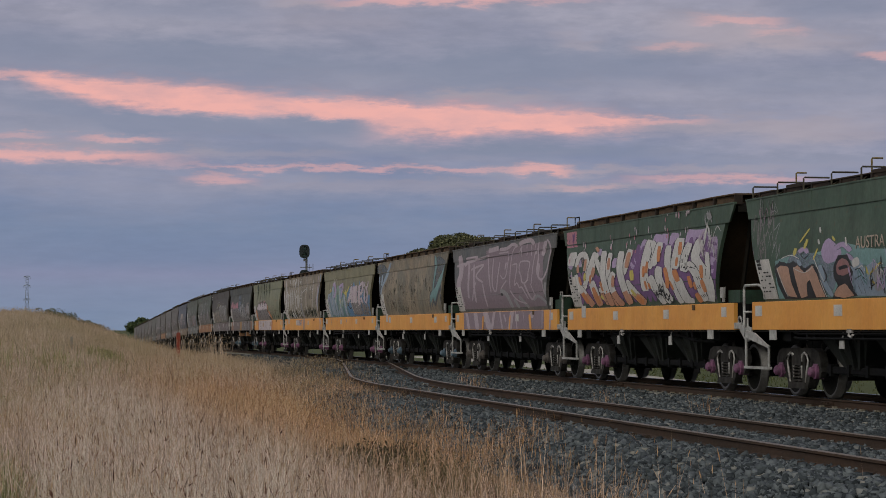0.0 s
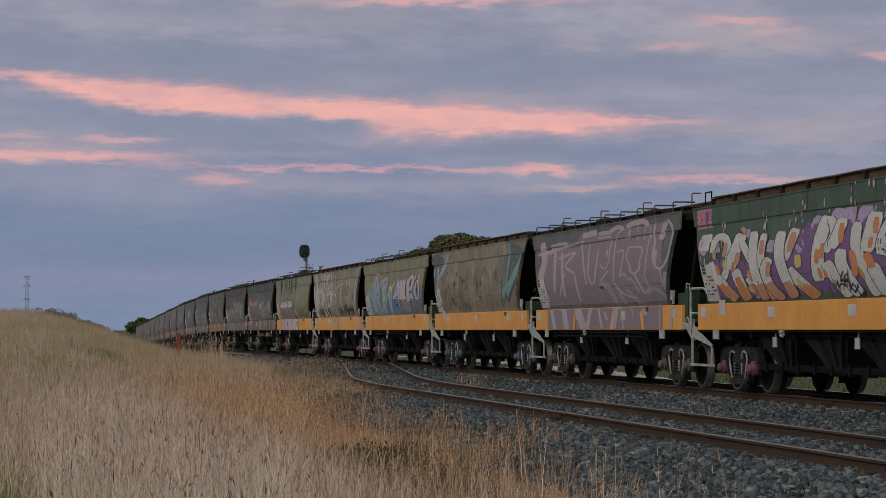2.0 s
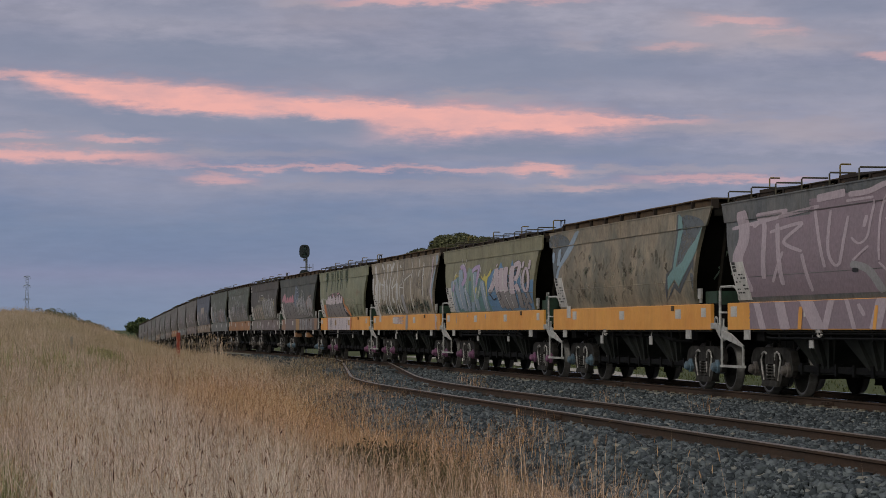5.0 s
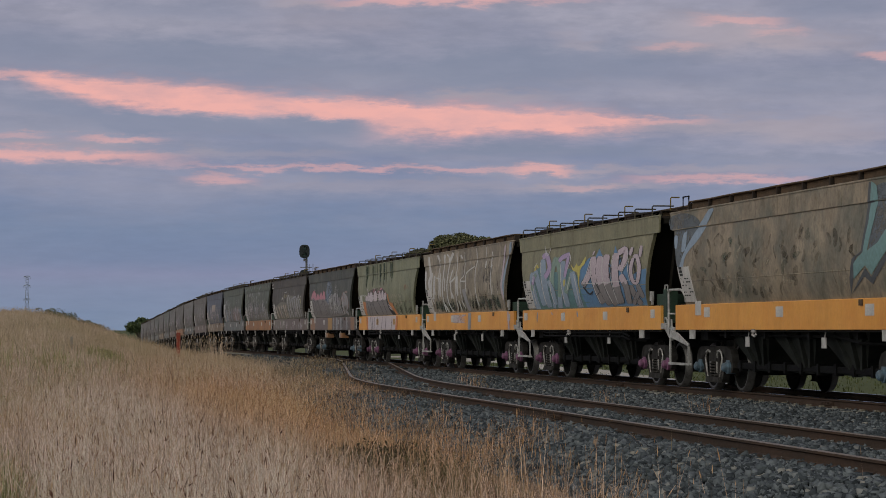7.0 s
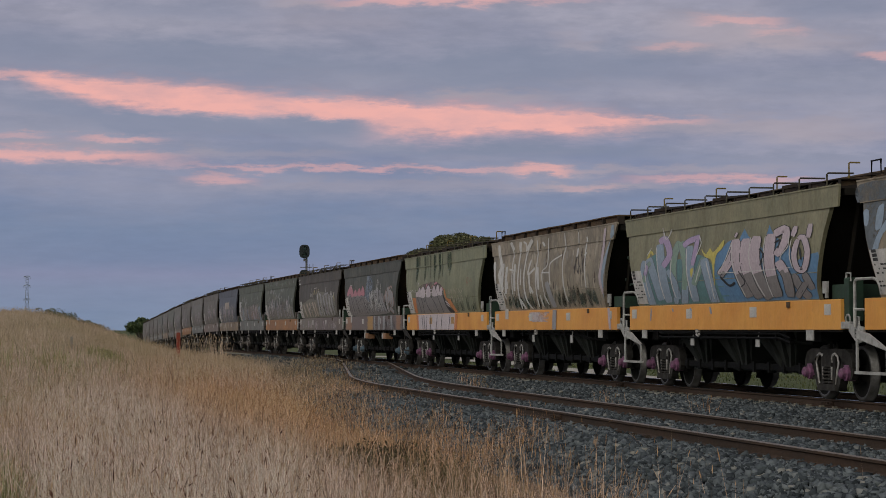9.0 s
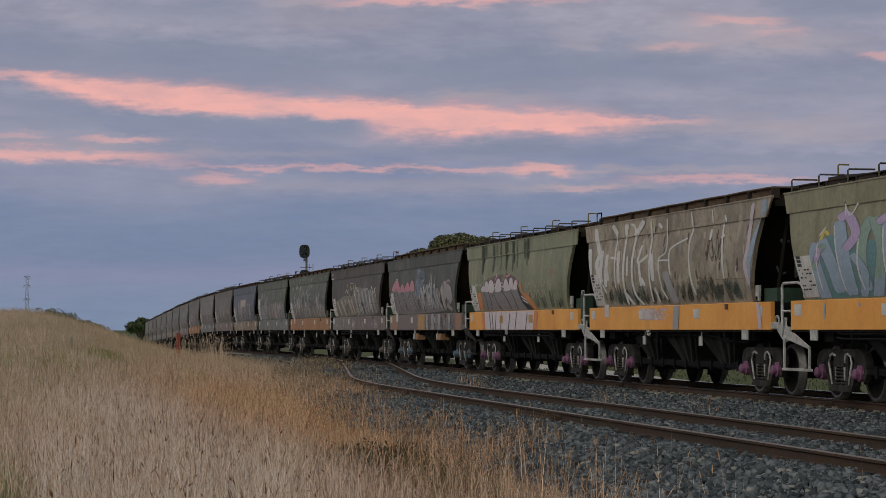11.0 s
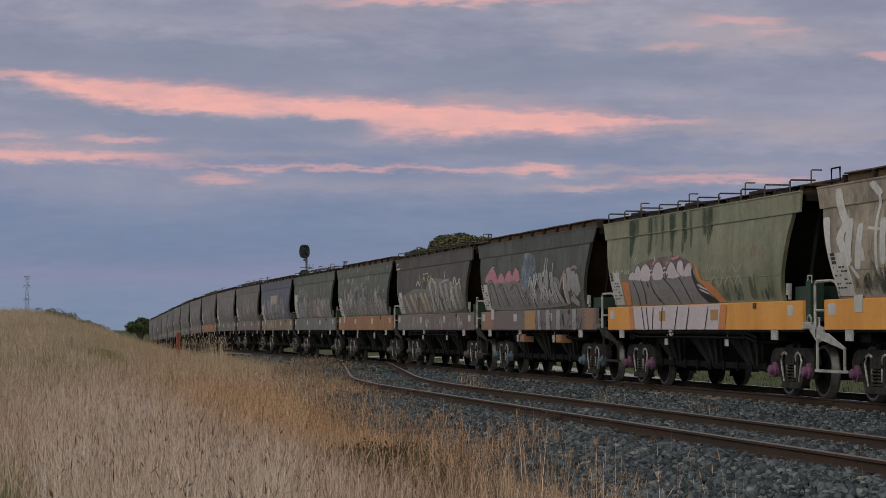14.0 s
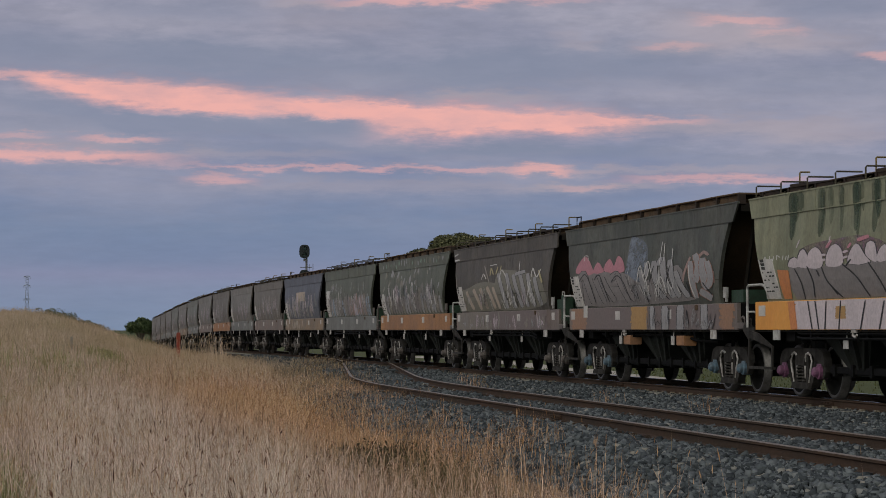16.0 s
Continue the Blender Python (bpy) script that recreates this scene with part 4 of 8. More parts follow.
def bogie_meshes():
    ws = Shape().tube([(-1.05, 0, 0), (1.05, 0, 0)], 0.075, 12)
    for sgn in (-1, 1):
        k = len(ws.f)
        ws.lathe(wheel_profile(sgn), 30)
        # flange and rim face take the bright tread colour too, a painted rim glint
        for j in range(2 * 30, 6 * 30):
            ws.m[k + j] = 1
    wheelset = ws.mesh("wheelset", [WHEEL_STEEL, TREAD], True)
    # side frame: deep top chord, legs to the spring seat, ends over the bearings
    fr = Shape()
    for sgn in (-1, 1):
        a, b = sorted((sgn * 1.02, sgn * 1.16))
        fr.prism([(-1.12, 0.66), (-1.02, 0.80), (-0.80, 0.86), (0.80, 0.86), (1.02, 0.80), (1.12, 0.66), (1.12, 0.56), (0.74, 0.58), (0.56, 0.74), (-0.56, 0.74), (-0.74, 0.58), (-1.12, 0.56)], a, b)
        for e in (-1, 1):
            fr.prism([(e * 0.78, 0.62), (e * 0.64, 0.66), (e * 0.34, 0.22), (e * 0.48, 0.18)], a, b)
            fr.prism([(e * 0.33, 0.76), (e * 0.21, 0.76), (e * 0.21, 0.24), (e * 0.33, 0.24)], a, b)
            fr.prism([(e * 1.10, 0.64), (e * 0.70, 0.64), (e * 0.74, 0.56), (e * 0.78, 0.44), (e * 0.74, 0.34), (e * 0.80, 0.34), (e * 1.04, 0.36), (e * 1.12, 0.46)], *sorted((sgn * 1.04, sgn * 1.14)))
        fr.prism([(-0.46, 0.16), (0.46, 0.16), (0.36, 0.27), (-0.36, 0.27)], *sorted((sgn * 0.98, sgn * 1.20)))
        fr.prism([(-0.22, 0.74), (0.22, 0.74), (0.22, 0.56), (-0.22, 0.56)], *sorted((sgn * 0.92, sgn * 1.19)))
    fr.box(-0.98, 0.98, -0.2, 0.2, 0.54, 0.80)
    # brake gear behind the frame
    fr.box(-0.92, 0.92, -0.62, -0.52, 0.30, 0.44).box(-0.92, 0.92, 0.52, 0.62, 0.30, 0.44)
    for sgn in (-1, 1):
        for e in (-1, 1):
            fr.tube([(sgn * 0.9, e * 0.57, 0.40), (sgn * 0.9, e * 0.52, 0.95)], 0.03, 5)
    frame_me = fr.mesh("bogie", [BOGIE_STEEL])
    edge_me = []
    for e in (-1, 1):
        edge = Shape().tube([(-1.168, e * 0.20, 0.34), (-1.168, e * 0.205, 0.66), (-1.168, e * 0.25, 0.755), (-1.168, e * 0.36, 0.78), (-1.168, e * 0.47, 0.74),
                             (-1.168, e * 0.53, 0.64), (-1.168, e * 0.46, 0.46), (-1.168, e * 0.38, 0.27)], [0.012, 0.02, 0.022, 0.022, 0.022, 0.018, 0.024, 0.014], 5)
        edge_me.append(edge.mesh("frame_edge", [PALE_EDGE]))
    coil = Shape()
    for y in (-0.13, 0.13):
        pts = [(-1.09 + 0.095 * math.cos(a * 0.9), y + 0.095 * math.sin(a * 0.9), 0.26 + 0.30 * a / 36) for a in range(37)]
        coil.tube(pts, 0.020, 5)
    spring_me = coil.mesh("spring", [BOGIE_STEEL], True)
    ring_me = Shape().tube([(-1.05, 0.16 * math.cos(a), 0.85 + 0.17 * math.sin(a)) for a in [math.pi * k / 8 for k in range(9)]], 0.022, 5).mesh("lifting_ring", [BOGIE_STEEL])
    br = Shape().lathe([(-1.29, 0.0), (-1.29, 0.055), (-1.26, 0.085), (-1.20, 0.095), (-1.19, 0.125), (-1.03, 0.13), (-1.03, 0.0)], 14).box(-1.17, -1.03, -0.11, 0.11, 0.03, 0.14)
    bearing_me = br.mesh("axle_bearing", [PINK_BEARING], False)
    return wheelset, frame_me, edge_me, bearing_me, spring_me, ring_me


def add_bogies(w, meshes):
    wheelset, frame_me, edge_me, bearing_me, spring_me, ring_me = meshes
    for by in (-BOGIE_Y, BOGIE_Y):
        b = part("bogie", frame_me, None, w, "cast steel bogie", at=pose(0, by, 0))
        for em in edge_me:
            part("frame_edge", em, None, b, "pale worn frame edge")
        part("spring", spring_me, None, b, "pair of coil springs")
        part("lifting_ring", ring_me, None, b)
        for dy in (-0.88, 0.88):
            part("wheelset", wheelset, None, b, "steel wheels on an axle", at=pose(0, dy, WHEEL_R))
            part("axle_bearing", bearing_me, None, b, at=pose(0, dy, WHEEL_R))
            part("axle_bearing", bearing_me, None, b, at=pose(0, dy, WHEEL_R, 0, 0, 180))


# ---- paint on the wagons: sprayed strokes that lie on the sheet ----
def skin(z):
    """Half width of the wagon's near face at a height."""
    if z < 1.69:
        return 1.492
    if z < 3.175:
        return side_at(z)[0]
    return 1.536


def smooth_line(pts, step=0.09):
    pts = [Vector((a, b)) for a, b in pts]
    out = []
    for i in range(len(pts) - 1):
        p0, p1, p2, p3 = pts[max(i - 1, 0)], pts[i], pts[i + 1], pts[min(i + 2, len(pts) - 1)]
        n = max(2, int((p2 - p1).length / step))
        for k in range(n):
            t = k / n
            out.append(0.5 * (2 * p1 + (p2 - p0) * t + (2 * p0 - 5 * p1 + 4 * p2 - p3) * t * t + (3 * p1 - p0 - 3 * p2 + p3) * t ** 3))
    out.append(pts[-1])
    return out


class Spray:
    """Strokes of paint over one wagon side. u runs in metres from the rear end, z is the height."""

    def __init__(self):
        self.sh, self.count = Shape(), 0
        self.mats = []

    def slot(self, m):
        if m not in self.mats:
            self.mats.append(m)
        return self.mats.index(m)

    def stroke(self, pts, width, mat, layer, straight=False, taper=0.0, lower=None, split=0.0, nib=1.0):
        self.count += 1
        off = 0.003 + layer * 0.0022 + (self.count % 30) * 0.00001
        if straight:
            line_pts = []
            for (a, b), (c, d) in zip(pts, pts[1:]):
                n = max(1, int(math.hypot(c - a, d - b) / 0.09))
                line_pts += [Vector((a + (c - a) * k / n, b + (d - b) * k / n)) for k in range(n)]
            line_pts.append(Vector(pts[-1]))
        else:
            line_pts = smooth_line(pts)
        n = len(line_pts)
        low = 1.185 if max(b for _, b in pts) < 1.75 else 1.70
        high = 1.665 if max(b for _, b in pts) < 1.75 else EAVE - 0.005
        across = max(1, int(width * nib / 0.10))
        v = []
        for i, p in enumerate(line_pts):
            d = line_pts[min(i + 1, n - 1)] - line_pts[max(i - 1, 0)]
            d = d.normalized() if d.length > 1e-6 else Vector((1, 0))
            d = Vector((d.x / nib, d.y)).normalized()
            nrm = Vector((-d.y * nib, d.x))
            k = i / max(1, n - 1)
            end = min(1.0, (0.35 if nib == 1.0 else 0.7) + 4.5 * min(k, 1 - k)) if not straight else 1.0
            w = width * end * (1 - taper * k)
            for j in range(across + 1):
                q = p + nrm * w * (j / across - 0.5)
                z = min(high, max(low, q.y))
                u = q.x
                if 1.69 < z < 3.175:
                    u = min(max(u, HALF - side_at(z)[1] + 0.01), HALF + side_at(z)[2] - 0.01)
                else:
                    u = min(max(u, 0.04), 2 * HALF - 0.04)
                v.append((-skin(z) - off, HALF - u, z))
        m = across + 1
        f = [(i * m + j, i * m + j + 1, (i + 1) * m + j + 1, (i + 1) * m + j) for i in range(n - 1) for j in range(across)]
        k = len(self.sh.m)
        self.sh.add(v, f, self.slot(mat))
        if lower:
            s = self.slot(lower)
            for i, q in enumerate(f):
                if v[q[0]][2] < split:
                    self.sh.m[k + i] = s

    def field(self, u0, u1, z0, z1, mat, layer, rnd, ragged=0.12):
        """A filled patch with uneven ends."""
        rows = 14
        for i in range(rows):
            z = z0 + (z1 - z0) * (i + 0.5) / rows
            a, b = u0 + rnd.uniform(-ragged, ragged), u1 + rnd.uniform(-ragged, ragged)
            self.stroke([(a, z), (b, z)], (z1 - z0) / rows * 1.25, mat, layer, True)

    def shape(self, flat, mat, layer, soft=True):
        """A filled outline, given as u and z by turns, laid over the curve of the sheet in thin level strips."""
        self.count += 1
        off = 0.003 + layer * 0.0022 + (self.count % 30) * 0.00001
        pts = [Vector(p) for p in zip(flat[::2], flat[1::2])]
        if soft:
            n = len(pts)
            ring = []
            for i in range(n):
                p0, p1, p2, p3 = (pts[(i + k - 1) % n] for k in range(4))
                for t in (0.0, 0.25, 0.5, 0.75):
                    ring.append(0.5 * (2 * p1 + (p2 - p0) * t + (2 * p0 - 5 * p1 + 4 * p2 - p3) * t * t + (3 * p1 - p0 - 3 * p2 + p3) * t ** 3))
            pts = ring
        pairs = list(zip(pts, pts[1:] + pts[:1]))

        def cuts(z):
            return sorted(a.x + (b.x - a.x) * (z - a.y) / (b.y - a.y) for a, b in pairs if (a.y <= z) != (b.y <= z))
        z0, z1 = max(1.695, min(p.y for p in pts)), min(EAVE - 0.005, max(p.y for p in pts))
        rows = max(2, int((z1 - z0) / 0.025))
        v, f = [], []
        for i in range(rows):
            za, zb = z0 + (z1 - z0) * i / rows, z0 + (z1 - z0) * (i + 1) / rows
            low, mid, high = cuts(za + 1e-4), cuts((za + zb) / 2), cuts(zb - 1e-4)
            if len(low) != len(mid):
                low = mid
            if len(high) != len(mid):
                high = mid
            for k in range(0, len(mid) - 1, 2):
                quad = []
                for u, z in ((low[k], za), (low[k + 1], za), (high[k + 1], zb), (high[k], zb)):
                    if z < 3.175:
                        u = min(max(u, HALF - side_at(z)[1] + 0.01), HALF + side_at(z)[2] - 0.01)
                    quad.append((-skin(z) - off, HALF - u, z))
                f.append(tuple(range(len(v), len(v) + 4)))
                v += quad
        self.sh.add(v, f, self.slot(mat))

    def put(self, w, label):
        if self.sh.f:
            tagged(part("graffiti", self.sh, self.mats, w, label), kind="stuff")


def scribbles(sp, rnd, u0, u1, z0, z1, n, width, mats, layer=1, tall=0.7):
    for _ in range(n):
        u, z, h = rnd.uniform(u0, u1), rnd.uniform(z0, z1), rnd.uniform(0.4, 1.0) * tall
        pts = [(u, z)]
        for k in range(rnd.randint(2, 4)):
            pts.append((pts[-1][0] + rnd.uniform(-0.22, 0.28), z + (h if k % 2 == 0 else 0.0) + rnd.uniform(-0.1, 0.1)))
        sp.stroke(pts, width * rnd.uniform(0.6, 1.5), rnd.choice(mats), layer)


P_WHITE = sprayed("spray_white", (0.50, 0.48, 0.47))
P_PALE = sprayed("spray_pale_pink", (0.44, 0.36, 0.40))
P_MAUVE = sprayed("spray_mauve", (0.222, 0.165, 0.195))
P_PURPLE = sprayed("spray_purple", (0.16, 0.08, 0.20))
P_LILAC = sprayed("spray_lilac", (0.36, 0.27, 0.42))
P_ORANGE = sprayed("spray_orange", (0.50, 0.19, 0.07))
P_PEACH = sprayed("spray_peach", (0.44, 0.22, 0.14))
P_TEAL = sprayed("spray_teal", (0.10, 0.20, 0.21))
P_SKY = sprayed("spray_blue", (0.10, 0.20, 0.34))
P_BLUEGREY = sprayed("spray_blue_grey", (0.24, 0.30, 0.38))
P_YELLOW = sprayed("spray_yellow", (0.48, 0.40, 0.10))
P_PINK = sprayed("spray_pink", (0.42, 0.18, 0.22))
P_BLACK = sprayed("spray_black", (0.022, 0.022, 0.026))
P_GREY = sprayed("spray_grey", (0.20, 0.18, 0.18))
P_SILVER = sprayed("spray_silver", (0.27, 0.26, 0.27))
P_TAN = sprayed("spray_tan", (0.26, 0.22, 0.165))
P_PALETAN = sprayed("spray_pale_tan", (0.34, 0.295, 0.235))
P_DRAB = sprayed("spray_drab", (0.165, 0.155, 0.125))
P_GREENISH = sprayed("spray_grey_green", (0.20, 0.28, 0.23))
P_RUSTRED = sprayed("spray_rust_red", (0.26, 0.11, 0.07))
P_DUSTPINK = sprayed("spray_dusty_pink", (0.30, 0.20, 0.18))
P_SALMON = sprayed("spray_salmon_brown", (0.42, 0.25, 0.185))
P_DULLROSE = sprayed("spray_dull_rose", (0.25, 0.125, 0.125))
P_SLATE = sprayed("spray_slate", (0.125, 0.145, 0.175))
P_RUSTDARK = sprayed("rust_stain", (0.075, 0.048, 0.035))
P_SLATEDARK = sprayed("spray_dark_slate", (0.075, 0.080, 0.090))
P_TEALPALE = sprayed("spray_pale_teal", (0.155, 0.265, 0.265))
P_PALEST = sprayed("spray_pale_lavender", (0.50, 0.43, 0.46))
P_PALEMAUVE = sprayed("spray_pale_mauve", (0.39, 0.315, 0.355))
P_OCHRE = sprayed("spray_ochre", (0.36, 0.21, 0.08))
P_TANPALE = sprayed("spray_cream", (0.36, 0.29, 0.235))
P_YELLOWISH = sprayed("spray_dull_yellow", (0.36, 0.31, 0.17))
SMEAR_DARK = smear("brown_smear", (0.085, 0.070, 0.052), 0.6, 0.6, 0.6)
SMEAR_GREEN = smear("green_grey_smear", (0.090, 0.110, 0.088), 0.7, 0.6, 0.5)
SMEAR_PALE = smear("pale_dust_smear", (0.38, 0.32, 0.25), 0.5, 0.6, 0.6)
SMEAR_STAIN = smear("dark_green_run", (0.070, 0.095, 0.070), 0.85, 0.25, 0.5)
SMEAR_MAUVE = smear("mauve_overspray", (0.20, 0.13, 0.17), 0.6)
SMEAR_BLUE = smear("blue_grey_overspray", (0.20, 0.225, 0.28), 0.75)
SMEAR_LILAC = smear("pale_lilac_overspray", (0.48, 0.42, 0.44), 0.85)
SMEAR_SLATE = smear("slate_overspray", (0.13, 0.145, 0.165), 0.85)
P_SILLMAUVE = sprayed("faded_mauve_sill", (0.150, 0.118, 0.115))
P_SILLBUFF = sprayed("faded_buff_sill", (0.175, 0.150, 0.130))
P_SILLPEACH = sprayed("faded_peach_sill", (0.26, 0.145, 0.09))
P_BUFF = sprayed("spray_buff_grey", (0.23, 0.205, 0.18))

YELLOW_SILL = wagon_paint("yellow_sill_paint", (0.66, 0.31, 0.065), (0.60, 0.255, 0.05), 0.2, 0.22, 0.5, 0.15)
ORANGE_SILL = wagon_paint("faded_orange_sill_paint", (0.33, 0.16, 0.065), (0.24, 0.13, 0.075), 0.4, 0.5)
MAUVE_SILL = wagon_paint("mauve_grey_sill_paint", (0.19, 0.145, 0.125), (0.145, 0.125, 0.12), 0.4, 0.5)
GREY_SILL = wagon_paint("grey_sill_paint", (0.17, 0.175, 0.17), (0.125, 0.125, 0.12), 0.3, 0.5)
TAN_SILL = wagon_paint("tan_sill_paint", (0.24, 0.17, 0.11), (0.16, 0.135, 0.115), 0.4, 0.5)
BODY = {
    "dark green": wagon_paint("dark_green_wagon_paint", (0.051, 0.084, 0.060), (0.070, 0.100, 0.074), 0.5, 0.5),
    "slate grey": wagon_paint("slate_wagon_paint", (0.109, 0.113, 0.118), (0.154, 0.147, 0.141), 0.5, 0.5, smudge=(0.085, 0.092, 0.10)),
    "weathered tan": wagon_paint("tan_wagon_paint", (0.315, 0.255, 0.185), (0.225, 0.185, 0.138), 0.6, 0.6, smudge=(0.125, 0.122, 0.098)),
    "olive beige": wagon_paint("olive_beige_wagon_paint", (0.237, 0.218, 0.141), (0.186, 0.179, 0.118), 0.4, 0.55),
    "pale beige": wagon_paint("beige_wagon_paint", (0.345, 0.290, 0.225), (0.265, 0.225, 0.175), 0.8, 0.6, smudge=(0.165, 0.142, 0.112)),
    "light olive green": wagon_paint("light_olive_wagon_paint", (0.232, 0.230, 0.152), (0.185, 0.195, 0.135), 0.2, 0.6),
    "dark olive grey": wagon_paint("dark_olive_wagon_paint", (0.100, 0.103, 0.088), (0.078, 0.081, 0.075), 0.4, 0.6, smudge=(0.055, 0.062, 0.055)),
    "brown grey": wagon_paint("brown_grey_wagon_paint", (0.100, 0.088, 0.076), (0.078, 0.073, 0.067), 0.5, 0.5, smudge=(0.065, 0.058, 0.052)),
    "grey green": wagon_paint("grey_green_wagon_paint", (0.122, 0.134, 0.109), (0.092, 0.100, 0.084), 0.4, 0.5),
    "blue grey": wagon_paint("blue_grey_wagon_paint", (0.115, 0.125, 0.160), (0.090, 0.097, 0.118), 0.4, 0.5),
    "faded grey": wagon_paint("faded_grey_wagon_paint", (0.20, 0.188, 0.176), (0.145, 0.138, 0.132), 0.3, 0.5),
    "faded green grey": wagon_paint("faded_green_grey_wagon_paint", (0.17, 0.174, 0.157), (0.128, 0.129, 0.119), 0.3, 0.5),
    "dusty grey": wagon_paint("dusty_grey_wagon_paint", (0.173, 0.156, 0.141), (0.128, 0.120, 0.113), 0.4, 0.55),
}
SILL = {"yellow": YELLOW_SILL, "faded orange": ORANGE_SILL, "mauve-grey": MAUVE_SILL, "grey": GREY_SILL, "tan": TAN_SILL}


def runs(sp, mat, layer, rows, edge=None, lower=None, split=0.0, slim=1.0):
    """Broad strokes by hand, drawn out along the wagon: a width, then the points. edge draws a thin line round them."""
    lines = [(row[0] * slim, list(zip(row[1::2], row[2::2]))) for row in rows]
    for k, (w, pts) in enumerate(lines):
        if 1.60 < max(b for _, b in pts) < 1.75 and min(b for _, b in pts) < 1.35:
            (a, b), (c, d) = pts[0], pts[-1]
            lines[k] = (w, [(a, 1.74), (c, 1.14)] if b > d else [(a, 1.14), (c, 1.74)])
        elif max(b for _, b in pts) <= 1.60 and pts[-1][1] < 1.35:
            lines[k] = (w, [(pts[0][0] - 0.05, pts[0][1] + 0.08), (pts[-1][0], 1.12)])
    for k, (w, pts) in enumerate(lines):
        if edge:
            layer += 0.15
            sp.stroke(pts, w + 0.024, edge, layer, nib=2.9)
            layer += 0.15
        sp.stroke(pts, w, mat, layer, lower=lower, split=split, nib=2.9)


def art_teal_orange(sp, r):
    scribbles(sp, r, 0.3, 1.7, 2.35, 3.3, 22, 0.022, [P_GREY, P_SILVER, P_MAUVE], 0, 0.4)
    sp.shape([1.48, 2.38, 2.30, 2.45, 3.42, 2.45, 4.22, 2.50, 4.98, 2.56, 5.96, 2.44, 7.33, 2.39, 9.40, 2.40, 9.12, 1.69, 1.39, 1.71, 1.42, 2.00], P_TEALPALE, 0, False)
    sp.shape([2.30, 2.47, 3.69, 2.42, 4.44, 2.22, 3.95, 1.77, 2.05, 1.80], SMEAR_BLUE, 0.4)
    sp.shape([3.79, 2.47, 4.05, 2.67, 4.37, 2.60, 4.73, 2.43, 4.40, 2.29, 3.98, 2.27], P_LILAC, 1)
    runs(sp, P_LILAC, 1, [(0.074, 4.42, 2.49, 4.78, 2.55, 5.13, 2.43), (0.066, 2.70, 2.49, 2.98, 2.54, 3.14, 2.46), (0.058, 4.93, 2.39, 5.21, 2.29)], P_SLATE)
    sp.shape([1.43, 2.28, 1.71, 2.37, 2.17, 2.32, 2.41, 2.35, 2.68, 2.30, 2.95, 2.22, 3.40, 2.28, 3.64, 2.16, 3.80, 1.71, 1.69, 1.71, 1.51, 1.95], P_BLACK, 1.4, False)
    sp.shape([1.54, 2.24, 1.76, 2.29, 2.16, 2.26, 2.20, 1.99, 2.34, 1.73, 1.94, 1.74, 1.74, 1.95], P_SALMON, 2, False)
    sp.shape([2.39, 2.23, 2.62, 2.27, 2.92, 2.14, 3.34, 2.24, 3.51, 2.10, 3.70, 1.73, 3.27, 1.72, 3.14, 2.01, 2.96, 1.97, 2.85, 1.74, 2.51, 1.73, 2.46, 1.98], P_SALMON, 2, False)
    runs(sp, P_WHITE, 3, [(0.012, 1.57, 2.26, 1.75, 1.96, 1.89, 1.75), (0.012, 2.39, 2.23, 2.92, 2.14, 3.39, 2.23), (0.012, 3.63, 2.01, 3.76, 1.72),
          (0.013, 1.81, 2.41, 2.30, 2.45, 2.72, 2.38), (0.012, 3.42, 2.41, 3.55, 2.24, 3.81, 1.96)])
    sp.shape([4.34, 2.22, 4.57, 2.38, 4.98, 2.38, 5.22, 2.14, 5.03, 1.93, 5.16, 1.70, 3.99, 1.69, 4.40, 1.90, 4.27, 2.04], P_BLACK, 2.6, False)
    sp.shape([4.46, 2.20, 4.67, 2.32, 4.96, 2.29, 5.07, 2.13, 4.79, 2.05, 4.49, 2.07], P_DULLROSE, 3.2)
    sp.shape([4.59, 2.20, 4.95, 2.22, 4.98, 2.17, 4.60, 2.14], P_BLACK, 3.8)
    sp.shape([4.31, 1.84, 4.72, 1.92, 4.87, 1.83, 4.97, 1.71, 4.16, 1.71], P_SALMON, 3.2)
    sp.shape([5.15, 2.23, 5.46, 2.31, 5.66, 2.15, 6.05, 2.24, 6.39, 2.08, 6.49, 1.82, 6.35, 1.70, 5.08, 1.72, 5.13, 1.93], P_BLUEGREY, 1.2, False)
    sp.shape([5.16, 2.27, 5.41, 2.33, 5.49, 2.22, 5.23, 2.16], P_WHITE, 2.2)
    sp.shape([5.98, 2.04, 6.31, 2.10, 6.38, 1.86, 6.00, 1.78], P_SILVER, 2.2)
    runs(sp, P_BLUEGREY, 1.8, [(0.074, 3.71, 2.24, 3.81, 1.96, 4.02, 1.73), (0.058, 2.79, 2.26, 2.64, 2.36), (0.066, 5.37, 2.01, 5.44, 1.75),
          (0.066, 6.86, 2.24, 6.94, 1.89, 7.04, 1.70), (0.074, 7.75, 2.30, 7.81, 1.88, 7.92, 1.72), (0.074, 8.58, 2.27, 8.59, 1.86, 8.67, 1.74)], P_SLATE)
    runs(sp, P_YELLOW, 3, [(0.058, 2.47, 2.44, 2.56, 2.56), (0.049, 2.98, 2.54, 3.13, 2.69), (0.025, 2.75, 2.65, 3.21, 2.87),
          (0.025, 3.41, 2.34, 3.63, 2.52), (0.033, 5.73, 2.18, 5.84, 1.99, 6.05, 1.87), (0.033, 5.86, 2.04, 6.40, 2.22),
          (0.033, 4.30, 2.70, 4.42, 2.62)])
